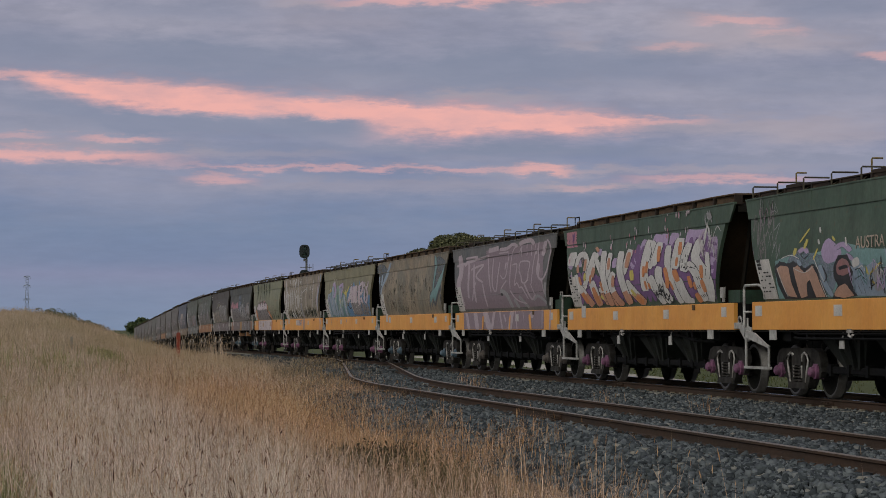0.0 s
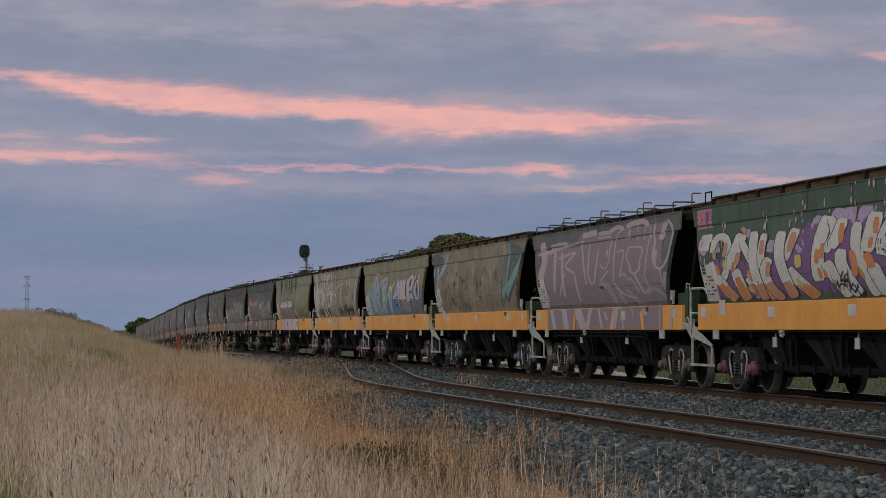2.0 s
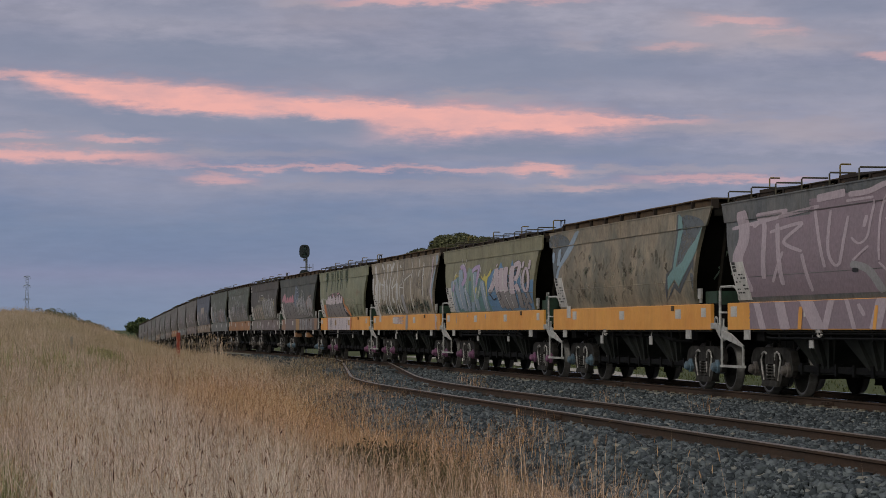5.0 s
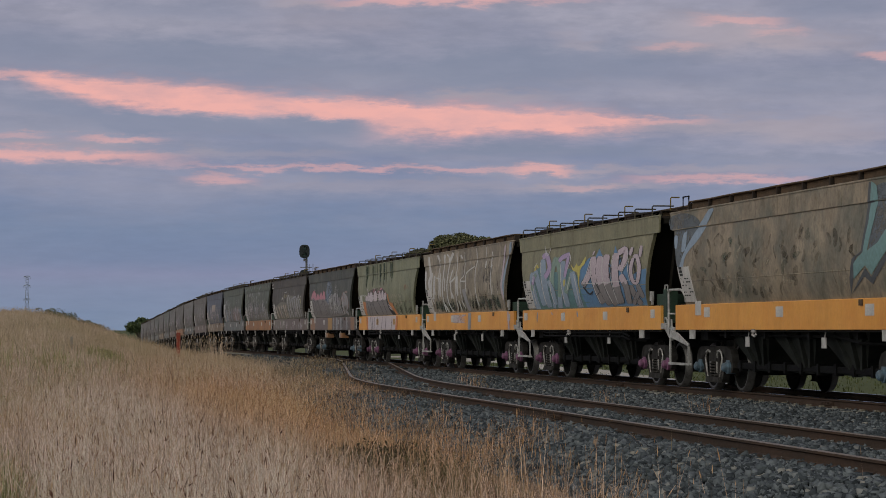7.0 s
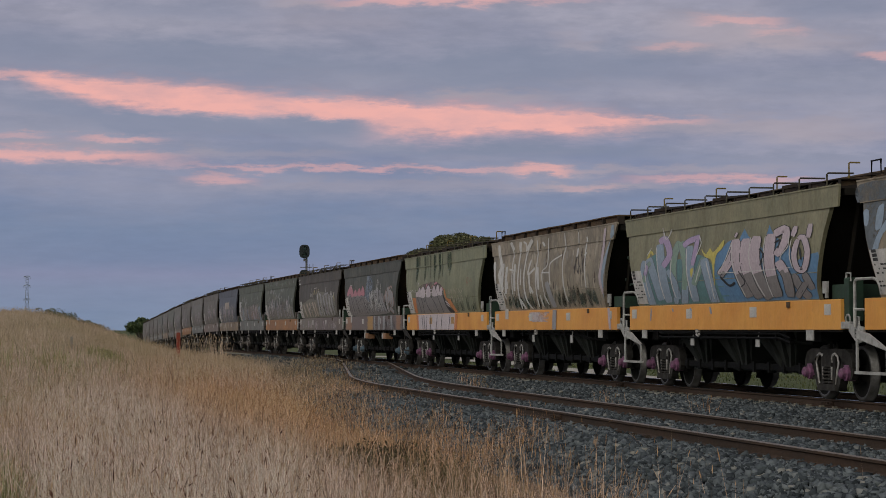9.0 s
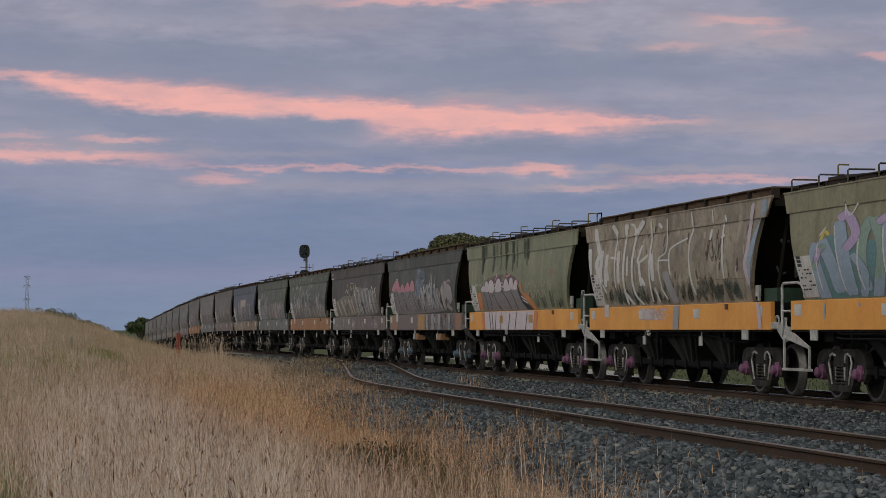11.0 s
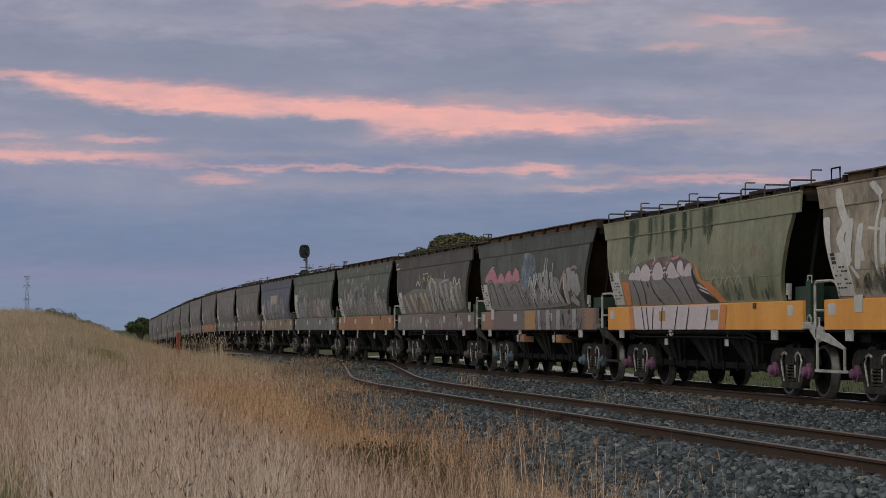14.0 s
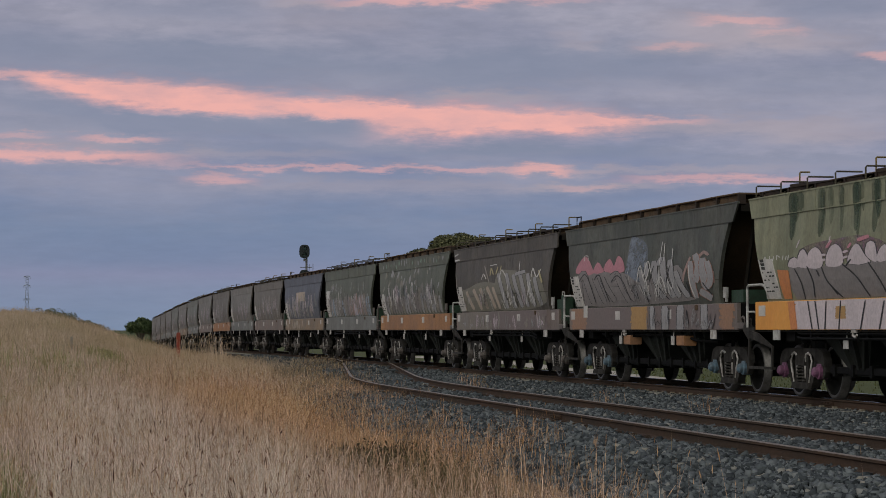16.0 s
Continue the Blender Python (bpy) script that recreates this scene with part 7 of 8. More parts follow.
def art_low_patches(sp, r):
    for k in range(26):
        u = 0.8 + k * 0.42
        sp.stroke([(u, 1.72), (u + 0.1, 2.0), (u, 2.25 + r.uniform(0, 0.25))], 0.36, r.choice([P_SILVER, P_GREY, P_BLUEGREY, P_GREY]), 0)
    for k in range(12):
        u = 6.4 + k * 0.36
        sp.stroke([(u, 1.74), (u + 0.1, 2.1), (u + 0.02, 2.45 + r.uniform(-0.1, 0.12))], 0.26, r.choice([P_DUSTPINK, P_PALE, P_SILVER, P_MAUVE]), 1)
    sp.field(0.5, 1.7, 2.45, 2.75, P_WHITE, 0, r, 0.12)
    scribbles(sp, r, 1.0, 11.2, 1.74, 2.2, 90, 0.05, [P_SILVER, P_BUFF, P_WHITE, P_GREY, P_BLACK], 2, 0.55)
    scribbles(sp, r, 1.0, 11.2, 2.6, 2.9, 24, 0.05, [P_SILVER, P_DRAB], 1, 0.3)


def art_pale_panel(sp, r):
    sp.field(4.4, 7.4, 2.45, 2.85, P_TANPALE, 0, r, 0.1)
    for k in range(34):
        u = r.uniform(0.6, 10.8)
        sp.stroke([(u, 1.72), (u + 0.08, r.uniform(2.0, 2.7))], r.uniform(0.08, 0.2), r.choice([P_BUFF, P_PALETAN, P_SILVER, P_SLATE]), 0)
    scribbles(sp, r, 0.6, 11.2, 1.74, 2.2, 70, 0.05, [P_BUFF, P_PALE, P_SILVER, P_SLATE], 1, 0.7)
    scribbles(sp, r, 0.8, 6.0, 1.22, 1.28, 24, 0.06, [P_PALETAN, P_TANPALE], 1, 0.34)


def art_faint(sp, r):
    for k in range(22):
        u = r.uniform(0.8, 11.0)
        sp.stroke([(u, 1.72), (u + 0.08, r.uniform(2.0, 2.5))], r.uniform(0.12, 0.3), r.choice([P_GREY, P_BUFF, P_SLATE]), 0)
    scribbles(sp, r, 0.8, 11.2, 1.74, 2.3, 50, 0.07, [P_SILVER, P_BUFF, P_GREY, P_PALE], 1, 0.7)


FLEET = [("dark green", "yellow", "teal and orange graffiti", art_teal_orange, PINK_BEARING),
         ("dark green", "yellow", "white and orange graffiti", art_white_orange, PINK_BEARING),
         ("slate grey", "yellow", "huge mauve graffiti", art_mauve, GREY_BEARING),
         ("weathered tan", "yellow", "teal end strokes", art_teal_ends, BLUE_BEARING),
         ("olive beige", "yellow", "blue and pink graffiti", art_blue_pink, PINK_BEARING),
         ("pale beige", "yellow", "white paint runs", art_white_runs, PINK_BEARING),
         ("light olive green", "yellow", "silver and orange graffiti", art_silver_throw, PINK_BEARING),
         ("dark olive grey", "mauve-grey", "pink and white graffiti", art_pink_white, BLUE_BEARING),
         ("brown grey", "mauve-grey", "pale low scrawls", art_scrawl, GREY_BEARING),
         ("grey green", "faded orange", "pale scrawls", art_scrawl_high, GREY_BEARING),
         ("grey green", "grey", "pale low patches", art_low_patches, GREY_BEARING),
         ("blue grey", "tan", "pale panel and scrawls", art_pale_panel, GREY_BEARING),
         ("dusty grey", "mauve-grey", "faint scrawls", art_faint, GREY_BEARING)]
for look_name, sill_name in (("faded grey", "grey"), ("dusty grey", "faded orange"), ("faded grey", "mauve-grey"), ("faded green grey", "grey"), ("faded grey", "tan"),
                             ("faded green grey", "grey"), ("faded grey", "grey"), ("dusty grey", "grey"), ("faded grey", "mauve-grey"), ("faded grey", "grey")):
    FLEET.append((look_name, sill_name, "faint scrawls", art_faint, GREY_BEARING))


def end_tag(w, mat, seed):
    """A thin sprayed scrawl on the sloped front end sheet."""
    r = random.Random(seed)
    sh = Shape()

    def on_sheet(x, z):
        k = (3.47 - z) / 1.87
        return (x, -6.10 + 1.55 * k - 0.022, z - 0.008)
    for row in range(2):
        x = -1.05
        for _ in range(5):
            z = 2.55 - row * 0.42
            pts = [(x + r.uniform(0, 0.3), z + r.uniform(0, 0.34)) for _ in range(4)]
            for (a, b), (c, d) in zip(pts, pts[1:]):
                nx, nz = (d - b), -(c - a)
                ln = math.hypot(nx, nz) + 1e-6
                nx, nz = 0.018 * nx / ln, 0.018 * nz / ln
                sh.add([on_sheet(a - nx, b - nz), on_sheet(a + nx, b + nz), on_sheet(c + nx, d + nz), on_sheet(c - nx, d - nz)], [(0, 1, 2, 3)])
            x += 0.36
    tagged(part("end_scrawl", sh, [mat], w, "thin pale scrawl on the end sheet"), kind="stuff")


def dress(ob, slot, mat):
    ob.material_slots[slot].link = "OBJECT"
    ob.material_slots[slot].material = mat


def build_train():
    meshes = bogie_meshes()
    kinds = []
    for kind in (0, 1):
        t = wagon_template(kind)
        add_bogies(t, meshes)
        kinds.append(t)
    used = [False, False]
    train = []
    for i, (paint, sill, art, draw, bearing) in enumerate(FLEET):
        kind = i % 2
        if i < 2:
            w = kinds[kind]
        else:
            w = copy_thing(kinds[kind], Matrix())
        train.append(w)
        tagged(w, paint + " grain hopper wagon, " + sill + " sill, " + art, "railway wagon", "wagons of the grain train")
    for i, (w, (paint, sill, art, draw, bearing)) in enumerate(zip(train, FLEET)):
        for o in w.children_recursive:
            n = o.name.split(".")[0]
            if n in ("side_sheet", "fascia"):
                dress(o, 0, BODY[paint])
            elif n == "side_sill":
                dress(o, 0, SILL[sill])
            elif n == "axle_bearing":
                dress(o, 0, bearing)
            elif n == "end_sheet" and i in (1, 7, 8):
                dress(o, 0, RUSTY_END)
            elif n in ("step_frame", "gusset", "cut_lever", "uncoupling_bracket") and i > (6 if n == "uncoupling_bracket" else 5):
                dress(o, 0, GREY_BEARING if n == "uncoupling_bracket" else BOGIE_STEEL)
            elif n in ("handrail", "marker_bracket") and i > 8:
                dress(o, 0, GREY_BEARING)
            elif n == "tag" and sill != "yellow" and i > 6:
                dress(o, 0, PALE_EDGE)
        sp = Spray()
        draw(sp, random.Random(100 + i))
        sp.put(w, art + " sprayed on the side")
        if i == 0:
            word = letter_mesh("AUSTRA")
            word.materials.clear()
            word.materials.append(P_TANPALE)
            part("sprayed_word", word, None, w, "pale block letters sprayed on the side",
                 at=Matrix(((0, 0, -1, -1.574), (-1.75, 0, 0, HALF - 5.35), (0, 1.45, 0, 2.46), (0, 0, 0, 1))))
        if i == 3:
            for o, y in zip([o for o in w.children if o.name.startswith("reflector_patch")], (4.25, 0.05, -4.2, -5.9)):
                o.matrix_basis = pose(0, y, 0)
        if i == 7:
            for u in (4.98, 8.97):
                sh = Shape().chamfered(-1.46, -1.20, HALF - u - 0.26, HALF - u + 0.26, 0.86, 1.06, 0.015)
                part("gate_box", sh, [ORANGE_SILL], w, "small faded orange gate box")
        if i in (3, 5, 8):
            end_tag(w, P_GREENISH if i != 8 else P_BLACK, 70 + i)
    return train


def gone(t):
    """How far the train has come since the start."""
    return 5.235 * t - 0.0042 * t * t


def wagon_pose(i, t):
    s = 33.8 + PITCH * i - gone(t)
    a, _ = line(s - BOGIE_Y)
    b, _ = line(s + BOGIE_Y)
    d = b - a
    yaw = math.degrees(math.atan2(-d.x, d.y))
    pitch = math.degrees(math.atan2(d.z, math.hypot(d.x, d.y)))
    c = (a + b) / 2
    return pose(c.x, c.y, c.z, pitch, 0, yaw)


def motions():
    rolling = [(0.1 * k, pose(0, 0, WHEEL_R, math.degrees(gone(0.1 * k) / WHEEL_R))) for k in range(161)]
    for i, w in enumerate(TRAIN):
        walk(w, [(0.5 * k, wagon_pose(i, 0.5 * k)) for k in range(33)])
        for o in w.children_recursive:
            if o.name.startswith("wheelset"):
                y = o.matrix_basis.translation.y
                walk(o, [(t, Matrix.Translation((0, y, 0)) @ m) for t, m in rolling])


# ---- grass, weeds, trees ----
def blades(name, spots, mats, label, category, heads=0.55, seed=3, wide=0.003, plump=1.0, long=1.0):
    """Stalks of grass as thin tapered blades, some with a seed head. spots: x, y, z, height, lean."""
    rng = np.random.default_rng(seed)
    p = np.array(spots)
    n = len(p)
    yaw = rng.uniform(0, math.pi, n)
    side = np.stack([np.cos(yaw), np.sin(yaw), np.zeros(n)], 1)
    la = rng.uniform(0, 2 * math.pi, n)
    lean = np.stack([np.cos(la), np.sin(la), np.zeros(n)], 1) * p[:, 4:5]
    h = p[:, 3:4]
    up = np.array([[0, 0, 1.0]])
    w = wide * rng.uniform(0.6, 1.4, (n, 1)) * np.maximum(1.0, p[:, 1:2] / 45)
    base = p[:, :3]
    mid = base + up * h * 0.55 + lean * h * 0.35
    tip = base + up * h * np.sqrt(np.maximum(0.2, 1 - p[:, 4:5] ** 2)) + lean * h
    v = np.stack([base - side * w, base + side * w, mid - side * w * 0.8, mid + side * w * 0.8, tip], 1)
    k = (np.arange(n) * 5)[:, None]
    quads = k + np.array([[0, 1, 3, 2]])
    tris = k + np.array([[2, 3, 4]])
    v = v.reshape(-1, 3)
    hs = np.nonzero(rng.random(n) < heads)[0]
    m = len(hs)
    d = tip[hs] - mid[hs]
    d /= np.linalg.norm(d, axis=1, keepdims=True)
    ln = rng.uniform(0.06, 0.15, (m, 1)) * long
    hw = w[hs] * rng.uniform(1.1, 1.9, (m, 1)) * plump
    b0, t0 = tip[hs] - d * ln * 0.4, tip[hs] + d * ln * 0.6
    c0 = (b0 + t0) / 2
    hv = np.stack([b0, c0 - side[hs] * hw, t0, c0 + side[hs] * hw], 1).reshape(-1, 3)
    k2 = (len(v) + np.arange(m) * 4)[:, None]
    htris = np.concatenate([k2 + np.array([[0, 1, 2]]), k2 + np.array([[0, 2, 3]])])
    me = raw_mesh(name, np.concatenate([v, hv]), quads, np.concatenate([tris, htris]), mats)
    slots = np.zeros(len(me.polygons), np.int32)
    slots[2 * n:] = min(1, len(mats) - 1)
    me.polygons.foreach_set("material_index", slots)
    return tagged(new(name, me), label, category, "", "stuff")


def grass_edge(y):
    """The line at which the grass gives way to ballast."""
    return (siding_x(y) if y < 104 else MAIN_X) - 2.95 + 0.25 * math.sin(y * 0.9) + 0.15 * math.sin(y * 2.3) + 1.35 * ease(y, 38, 52)


def build_grass():
    rng = np.random.default_rng(7)
    spots = []
    for y0, y1, dens in ((10.5, 20, 400), (20, 35, 470), (35, 60, 270), (60, 95, 130), (95, 150, 75)):
        lo = -1.2 if y1 < 60 else -4.0
        hi = 13.0 if y0 > 60 else 8.6
        for _ in range(int((y1 - y0) * (hi - lo) * dens)):
            x, y = rng.uniform(lo, hi), rng.uniform(y0, y1)
            e = grass_edge(y)
            if x > e + 0.9 or (y < 28 and x > e - 1.9 and rng.random() < 0.45 + (x - e + 1.9) * 0.28) or (28 <= y < 40 and x > e - 1.2 and rng.random() < 0.15 + (x - e + 1.2) * 0.3):
                continue
            if y >= 40 and x > e - 2.2 and rng.random() < 0.8 * ((x - e + 2.2) / 3.1) ** 1.6:
                continue
            clump = noise.noise((x * 0.9, y * 0.5, 1.0))
            if clump < -0.28 and rng.random() < 0.75:
                continue
            if x < -0.25 - clump * 0.5 + y * 0.002 and y < 34:
                continue
            h = (0.66 + 0.28 * clump) * rng.uniform(0.5, 1.25) * (1.0 - 0.3 * ease(y, 45, 100))
            if abs(x - 4.1) < 0.8 and abs(y - 25.5) < 3.0 and rng.random() < 0.6:
                continue
            if x > e - 1.2:
                h *= 0.75 if y >= 40 else 0.52
            if y >= 40:
                h *= 1.0 - 0.6 * ease(x, e - 2.4, e + 0.6)
            spots.append((x, y, max(ground_z(x, y), ballast_z(x, y) if x > e - 2.0 else -9.0) - 0.02, h, min(0.92, abs(rng.normal(0.0, 0.52)))))
    blades("dry_grass", spots, [STRAW, SEED], "tall dry straw-coloured grass with seed heads", "grass", 0.45, 5, 0.0019)
    spots = []
    for cx, cy, sx, sy, n, h in ((8.2, 90, 0.35, 2.2, 170, 1.25), (7.2, 92, 0.5, 3, 60, 1.1), (4.6, 62, 0.6, 3, 120, 1.0), (2.0, 20, 1.5, 4, 200, 1.0), (5.6, 23, 0.5, 2.0, 50, 0.62), (6.6, 31, 0.4, 5.0, 60, 0.42)):
        for _ in range(n):
            x, y = rng.normal(cx, sx), rng.normal(cy, sy)
            spots.append((x, y, ground_z(x, y) - 0.02, h * rng.uniform(0.7, 1.1), min(0.6, abs(rng.normal(0, 0.16)))))
    for cx, cy in ((11.2, 54), (10.9, 52.3), (11.6, 57.5), (11.0, 41), (11.4, 36.5)):
        for _ in range(26):
            x, y = rng.normal(cx, 0.12), rng.normal(cy, 0.35)
            spots.append((x, y, ballast_z(x, y), rng.uniform(0.12, 0.3), min(0.7, abs(rng.normal(0, 0.4)))))
    blades("tall_grass", spots, [STRAW, SEED], "clumps of taller dry grass stalks", "grass", 0.9, 6)
    spots = []
    for _ in range(9000):
        y = rng.uniform(12, 48)
        x = rng.uniform(0.02, 0.13) * y
        spots.append((x, y, ground_z(x, y) - 0.02, rng.uniform(0.55, 1.0), min(0.92, abs(rng.normal(0, 0.6)))))
    blades("pale_stalks", spots, [PALE_STALK, DARK_SEED], "pale dead grass stalks leaning every way", "grass", 0.16, 16, 0.0024, 1.0)
    spots = []
    for _ in range(2600):
        y = rng.uniform(13, 62)
        x = rng.uniform(0.01, 0.165) * y
        spots.append((x, y, ground_z(x, y) - 0.02, rng.uniform(0.45, 0.95), min(0.92, abs(rng.normal(0, 0.6)))))
    blades("dark_headed_grass", spots, [PALE_STALK, DARK_SEED], "grass stalks with short dark brown seed heads", "grass", 1.0, 21, 0.0022, 1.8, 0.36)
    spots = []
    for _ in range(4200):
        x, y = rng.normal(4.05, 0.45), rng.normal(25.4, 1.9)
        spots.append((x, y, ground_z(x, y) - 0.02, rng.uniform(0.25, 0.6), min(0.9, abs(rng.normal(0, 0.5)))))
    blades("olive_weeds", spots, [OLIVE_WEED], "dull olive weeds among the dry grass", "grass", 0.0, 22, 0.004)
    spots = []
    for _ in range(26000):
        y = rng.uniform(22, 100)
        e = grass_edge(y)
        x = e + rng.uniform(-1.6, 1.5)
        if rng.random() < ((x - e + 1.6) / 3.1) ** 1.3 or noise.noise((x * 1.1, y * 0.6, 4.0)) < -0.12:
            continue
        z = max(ground_z(x, y), ballast_z(x, y)) - 0.02
        spots.append((x, y, z, rng.uniform(0.10, 0.34), min(0.9, abs(rng.normal(0, 0.5)))))
    blades("verge_grass", spots, [VERGE, SEED], "short sparse grass running out over the ballast edge", "grass", 0.3, 19, 0.0024)
    spots = []
    for cx, cy, sx, sy, n, h in ((0.02, 21, 0.13, 4.5, 2600, 0.5), (3.4, 76, 0.28, 2.2, 1500, 0.50), (0.12, 46, 0.2, 5.0, 1500, 0.45), (1.2, 62, 1.2, 8.0, 1200, 0.6)):
        for _ in range(n):
            x, y = rng.normal(cx, sx), rng.normal(cy, sy)
            spots.append((x, y, ground_z(x, y) - 0.02, h * rng.uniform(0.5, 1.2), min(0.8, abs(rng.normal(0, 0.35)))))
    blades("green_grass", spots, [GREEN_GRASS], "patches of low green grass", "grass", 0.0, 8, 0.009)
    spots = []
    for _ in range(9000):
        x, y = rng.uniform(18.5, 36), rng.uniform(28, 120)
        spots.append((x, y, ground_z(x, y) - 0.02, rng.uniform(0.05, 0.16), min(0.8, abs(rng.normal(0, 0.35)))))
    blades("pasture_grass", spots, [PASTURE], "short green pasture beyond the track", "grass", 0.0, 9, 0.012)


def leaf_cloud(centres, count, size, seed, squash=0.8):
    """Many small leaf clumps over a set of lobes: (x, y, z, radius)."""
    rng = np.random.default_rng(seed)
    c = np.array(centres, float)
    wts = c[:, 3] ** 2
    pick = rng.choice(len(c), count, p=wts / wts.sum())
    d = rng.normal(size=(count, 3))
    d /= np.linalg.norm(d, axis=1, keepdims=True)
    r = c[pick, 3:4] * rng.uniform(0.6, 1.08, (count, 1)) ** 0.6
    p = c[pick, :3] + d * r * np.array([[1, 1, squash]])
    a = rng.normal(size=(count, 3))
    a /= np.linalg.norm(a, axis=1, keepdims=True)
    b = np.cross(a, rng.normal(size=(count, 3)))
    b /= np.linalg.norm(b, axis=1, keepdims=True)
    s = size * rng.uniform(0.5, 1.4, (count, 1))
    v = np.stack([p - a * s, p + b * s * 0.5, p + a * s, p - b * s * 0.5], 1).reshape(-1, 3)
    return v, (np.arange(count) * 4)[:, None] + np.array([[0, 1, 2, 3]])


def tree(name, x, y, z, height, spread, seed, leaf, label, count, size):
    rnd = random.Random(seed)
    t = top(name, label, "tree" if name == "tree" else "bush", pose(x, y, z))
    sh = Shape()
    fork = height * 0.35
    sh.tube([(0, 0, -0.3), (0.05, 0, fork * 0.5), (0, 0.05, fork)], [height * 0.035, height * 0.028, height * 0.024], 8)
    lobes = []
    for k in range(18):
        a = k * 2.4
        rr = spread * rnd.uniform(0.25, 0.78)
        lz = height * (0.54 + 0.28 * (1 - (rr / spread) ** 2) * rnd.uniform(0.9, 1.05))
        q = (rr * math.cos(a), rr * math.sin(a), lz)
        sh.tube([(0, 0, fork * 0.9), (q[0] * 0.5, q[1] * 0.5, fork + (lz - fork) * 0.6), q], [height * 0.018, height * 0.012, height * 0.005], 5)
        lobes.append((*q, spread * rnd.uniform(0.30, 0.42)))
        if name == "tree":
            lz = height * 0.55 + 0.72 * math.sqrt(max(0.0, (0.84 * spread) ** 2 - rr * rr))
            lobes[-1] = (q[0], q[1], lz, spread * rnd.uniform(0.20, 0.30))
    lobes.append((0, 0, height * 0.84, spread * 0.3))
    if name == "bush":
        for k in range(7):
            a = k * 0.9
            lobes.append((spread * 0.6 * math.cos(a), spread * 0.6 * math.sin(a), height * 0.26, spread * 0.45))
    part("trunk", sh, [BARK], t)
    v, q = leaf_cloud(lobes, count, size, seed)
    part("crown", raw_mesh("crown", v, q, np.zeros((0, 3), int), [leaf]), None, t)
    return t


def shrub(x, y, z, h, seed, leaf, label, count=500, size=0.05):
    rnd = random.Random(seed)
    t = top("shrub", label, "shrub", pose(x, y, z))
    sh = Shape()
    lobes = []
    for k in range(6):
        q = (rnd.uniform(-0.5, 0.5) * h, rnd.uniform(-0.5, 0.5) * h, h * rnd.uniform(0.4, 0.8))
        sh.tube([(0, 0, -0.05), (q[0] * 0.4, q[1] * 0.4, q[2] * 0.6), q], [0.02 * h, 0.014 * h, 0.006 * h], 4)
        lobes.append((*q, h * rnd.uniform(0.2, 0.33)))
    part("stem", sh, [BARK], t)
    v, qd = leaf_cloud(lobes, count, size, seed)
    part("foliage", raw_mesh("foliage", v, qd, np.zeros((0, 3), int), [leaf]), None, t)


def build_plants():
    tree("tree", 60.2, 300, ground_z(60.2, 300), 16.0, 8.0, 4, LEAF_FAR, "broad dark olive tree behind the train", 42000, 0.19)
    tree("bush", 27.5, 446, ground_z(27.5, 446), 8.0, 3.1, 9, LEAF, "rounded dark green bush beside the line", 5000, 0.22)
    tree("bush", 30.2, 452, ground_z(30.2, 452), 6.9, 2.6, 12, LEAF, "rounded dark green bush beside the line", 4000, 0.22)
    rnd = random.Random(31)
    for k in range(30):
        y = 140 + rnd.uniform(-4, 8)
        x = 3.0 + k * 0.13 + rnd.uniform(-0.2, 0.2)
        shrub(x, y, ground_z(x, y), 0.95 * (1.0 - 0.008 * k) * rnd.uniform(0.8, 1.15), 40 + k, LEAF_FAR, "low dark scrub on the crest of the bank", 420, 0.045)
    for x, y, h, s in ((3.95, 24.6, 0.66, 61), (3.75, 23.9, 0.60, 62), (4.2, 24.2, 0.58, 63), (4.0, 23.4, 0.56, 64), (4.45, 25.2, 0.58, 65), (3.7, 25.0, 0.54, 66)):
        shrub(x, y, ground_z(x, y), h, s, WEED, "dark dried weed among the grass", 620, 0.016)


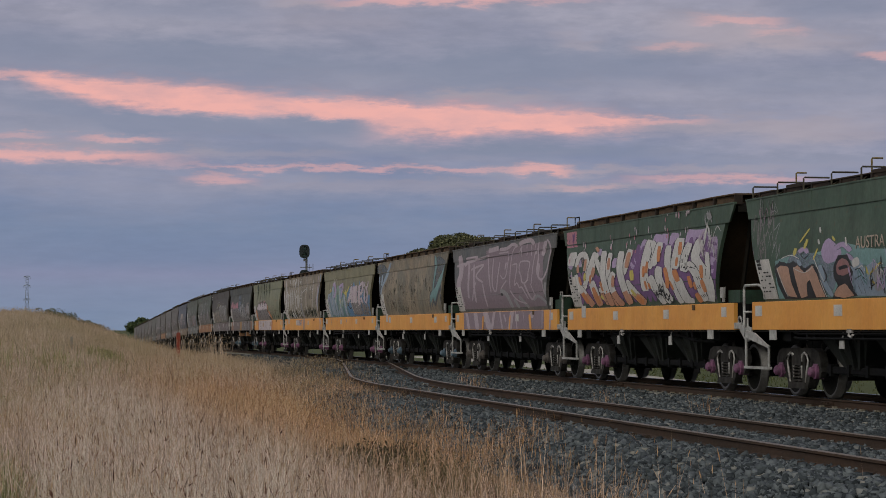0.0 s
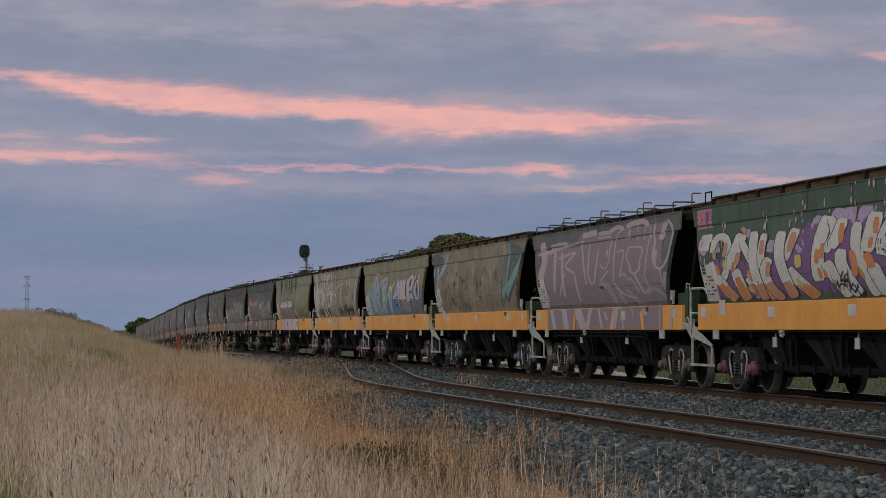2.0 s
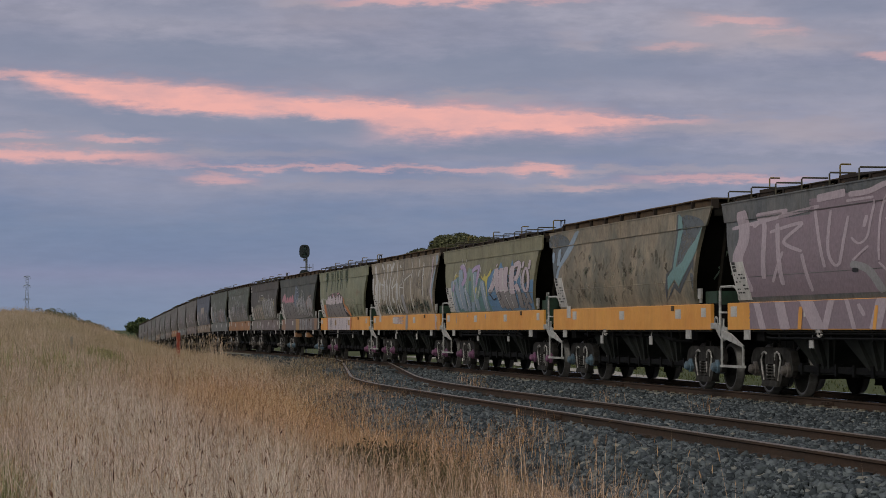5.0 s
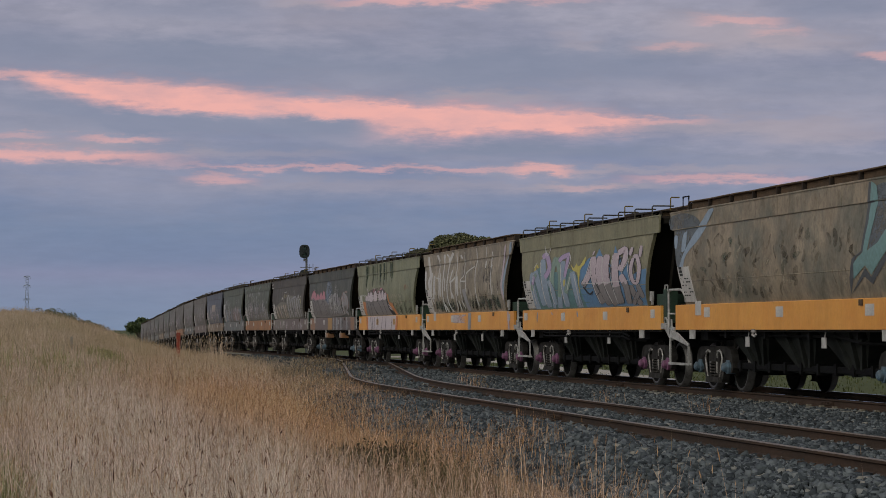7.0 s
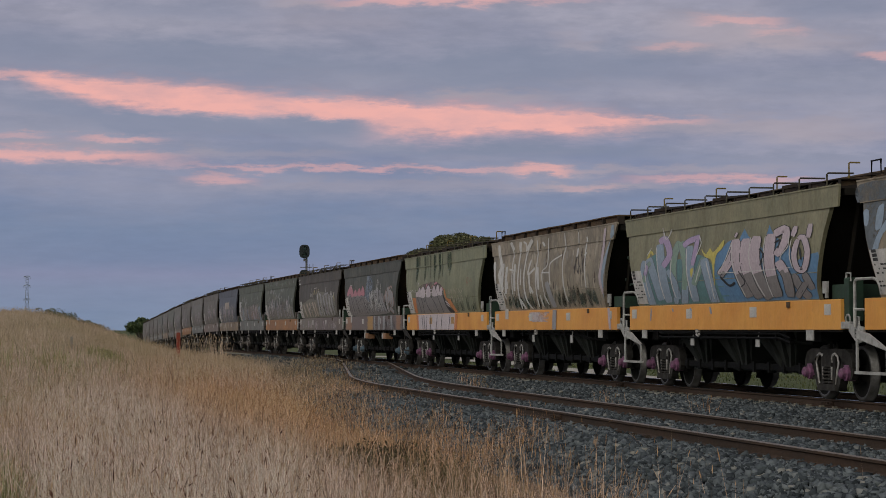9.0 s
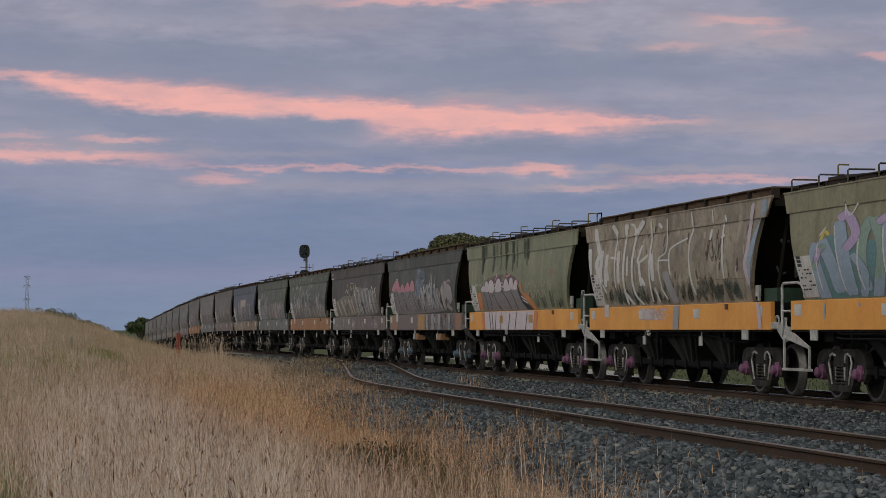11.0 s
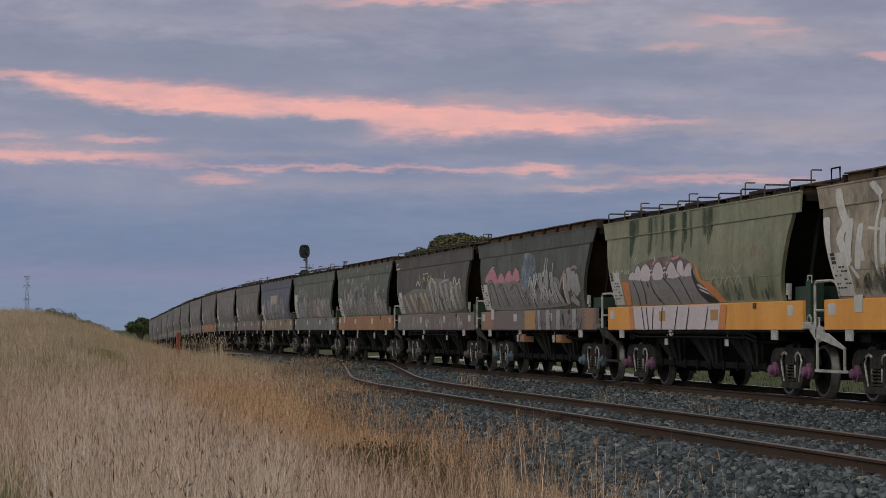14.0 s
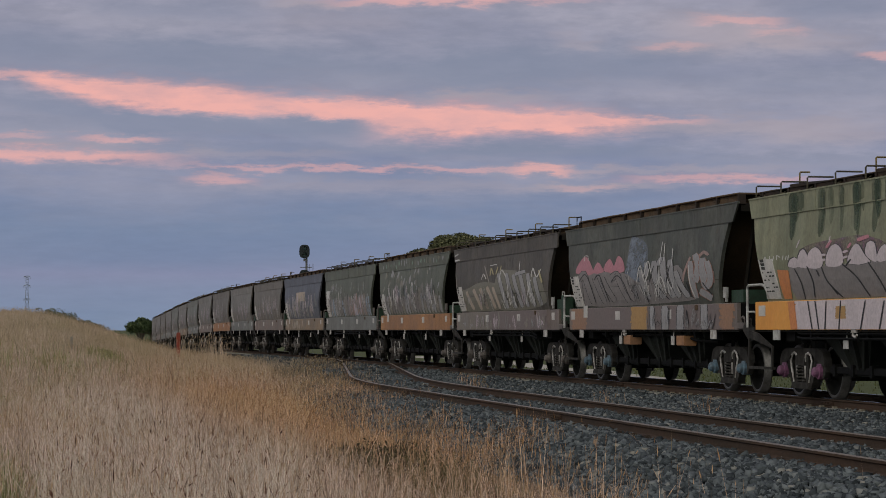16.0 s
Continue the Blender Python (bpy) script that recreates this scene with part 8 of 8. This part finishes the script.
# ---- posts, signal, pylon ----
def build_signal():
    s = top("railway_signal", "railway signal mast with two dark heads", "railway signal", pose(19.9, 150, -0.75))
    part("mast", Shape().tube([(0, 0, 0), (0, 0, 6.9)], 0.07, 10), [GALVANISED], s, "grey steel mast")
    for z, cut in ((7.0, 0.0), (5.37, 0.0)):
        ring = []
        for k in range(24):
            a = 2 * math.pi * k / 24
            ring.append((0.34 * math.copysign(abs(math.cos(a)) ** 0.7, math.cos(a)), 0.44 * math.copysign(abs(math.sin(a)) ** 0.7, math.sin(a))))
        sh = Shape().loft([[(-0.16 + u, y, z + w) for u, w in ring] for y in (-0.25, -0.20)])
        head = part("signal_head", sh, [SIGNAL_BLACK], s, "dark rounded signal background plate")
        box = Shape().chamfered(-0.34, 0.02, -0.20, 0.05, z - 0.3, z + 0.3, 0.03)
        part("lamp_case", box, [SIGNAL_BLACK], head)
        for dz in (-0.2, 0.2):
            ho = Shape()
            rows = []
            for y in (-0.48, -0.25):
                rows.append([(-0.16 + 0.13 * math.cos(a), y, z + dz + 0.13 * math.sin(a)) for a in [math.pi * k / 10 for k in range(11)]])
            ho.loft(rows, 0, False, False)
            part("hood", ho, [SIGNAL_BLACK], head)
            ln = Shape().loft([[(-0.16 + 0.10 * math.cos(a), y, z + dz + 0.10 * math.sin(a)) for a in [2 * math.pi * k / 14 for k in range(14)]] for y in (-0.27, -0.24)])
            part("lens", ln, [LENS], head, "unlit signal lens")
        part("bracket", Shape().box(-0.2, 0.0, -0.1, 0.05, z - 0.62, z - 0.5).tube([(-0.16, -0.05, z - 0.55), (-0.16, -0.1, z - 0.3)], 0.04), [GALVANISED], head)
    part("step", Shape().box(-0.4, 0.35, -0.05, 0.05, 5.95, 6.0), [GALVANISED], s)
    part("ladder", Shape().tube([(0.2, 0.15, 0), (0.2, 0.15, 6.2)], 0.02, 5).tube([(0.45, 0.15, 0), (0.45, 0.15, 6.2)], 0.02, 5), [GALVANISED], s)


def build_pylon():
    x, y = 18.9, 1400.0
    base = ground_z(18.9, 1400)
    p = top("transmission_pylon", "distant grey steel lattice transmission pylon", "pylon", pose(x, y, base))
    sh = Shape()
    h, a0, a1 = 33.0 - base, 1.9, 0.75
    levels = 12

    def half(z):
        return a0 + (a1 - a0) * min(1.0, z / (h * 0.75))

    for sx in (-1, 1):
        for sy in (-1, 1):
            sh.tube([(sx * half(0), sy * half(0), -0.5), (sx * half(h * 0.75), sy * half(h * 0.75), h * 0.75), (sx * 0.5, sy * 0.5, h)], 0.12, 4)
    for k in range(levels):
        z0, z1 = h * k / levels, h * (k + 1) / levels
        for sy in (-1, 1):
            sh.tube([(-half(z0), sy * half(z0), z0), (half(z1), sy * half(z1), z1)], 0.07, 4)
            sh.tube([(half(z0), sy * half(z0), z0), (-half(z1), sy * half(z1), z1)], 0.07, 4)
        for sx in (-1, 1):
            sh.tube([(sx * half(z0), -half(z0), z0), (sx * half(z1), half(z1), z1)], 0.07, 4)
    part("tower", sh, [HAZY_STEEL], p)
    for f in (0.99, 0.845, 0.63, 0.46):
        z = h * f
        arm = Shape()
        for s in (-1, 1):
            arm.tube([(0, 0, z + 0.5), (s * 1.9, 0, z)], 0.12, 4).tube([(0, 0, z - 0.3), (s * 1.9, 0, z)], 0.12, 4)
            arm.tube([(s * 1.8, 0, z), (s * 1.8, 0, z - 1.3)], 0.16, 5)
        part("cross_arm", arm, [HAZY_STEEL], p)


def build_posts():
    def post(name, x, y, top_z, w, mat, label):
        z = ground_z(x, y) - 0.2
        sh = Shape().loft([[(-w, -w, z), (w, -w, z), (w, w, z), (-w, w, z)], [(-w, -w, top_z - 0.03), (w, -w, top_z - 0.03), (w, w, top_z - 0.03), (-w, w, top_z - 0.03)],
                           [(-w * 0.6, -w * 0.6, top_z), (w * 0.6, -w * 0.6, top_z), (w * 0.6, w * 0.6, top_z), (-w * 0.6, w * 0.6, top_z)]])
        ob = solid(name, sh, [mat], label, "post")
        ob.matrix_basis = pose(x, y, 0)
    post("marker_post", 7.36, 95, 1.06, 0.075, RED_POST, "short red lineside marker post in the grass")
    post("fence_post", 2.52, 78, 0.95, 0.04, OLD_WOOD, "weathered pale wooden post in the grass")


build_ground()
build_ballast()
build_access_track()
TRAIN = build_train()
build_signal()
build_pylon()
build_posts()
build_plants()
build_tracks()
build_stones()
build_grass()
motions()
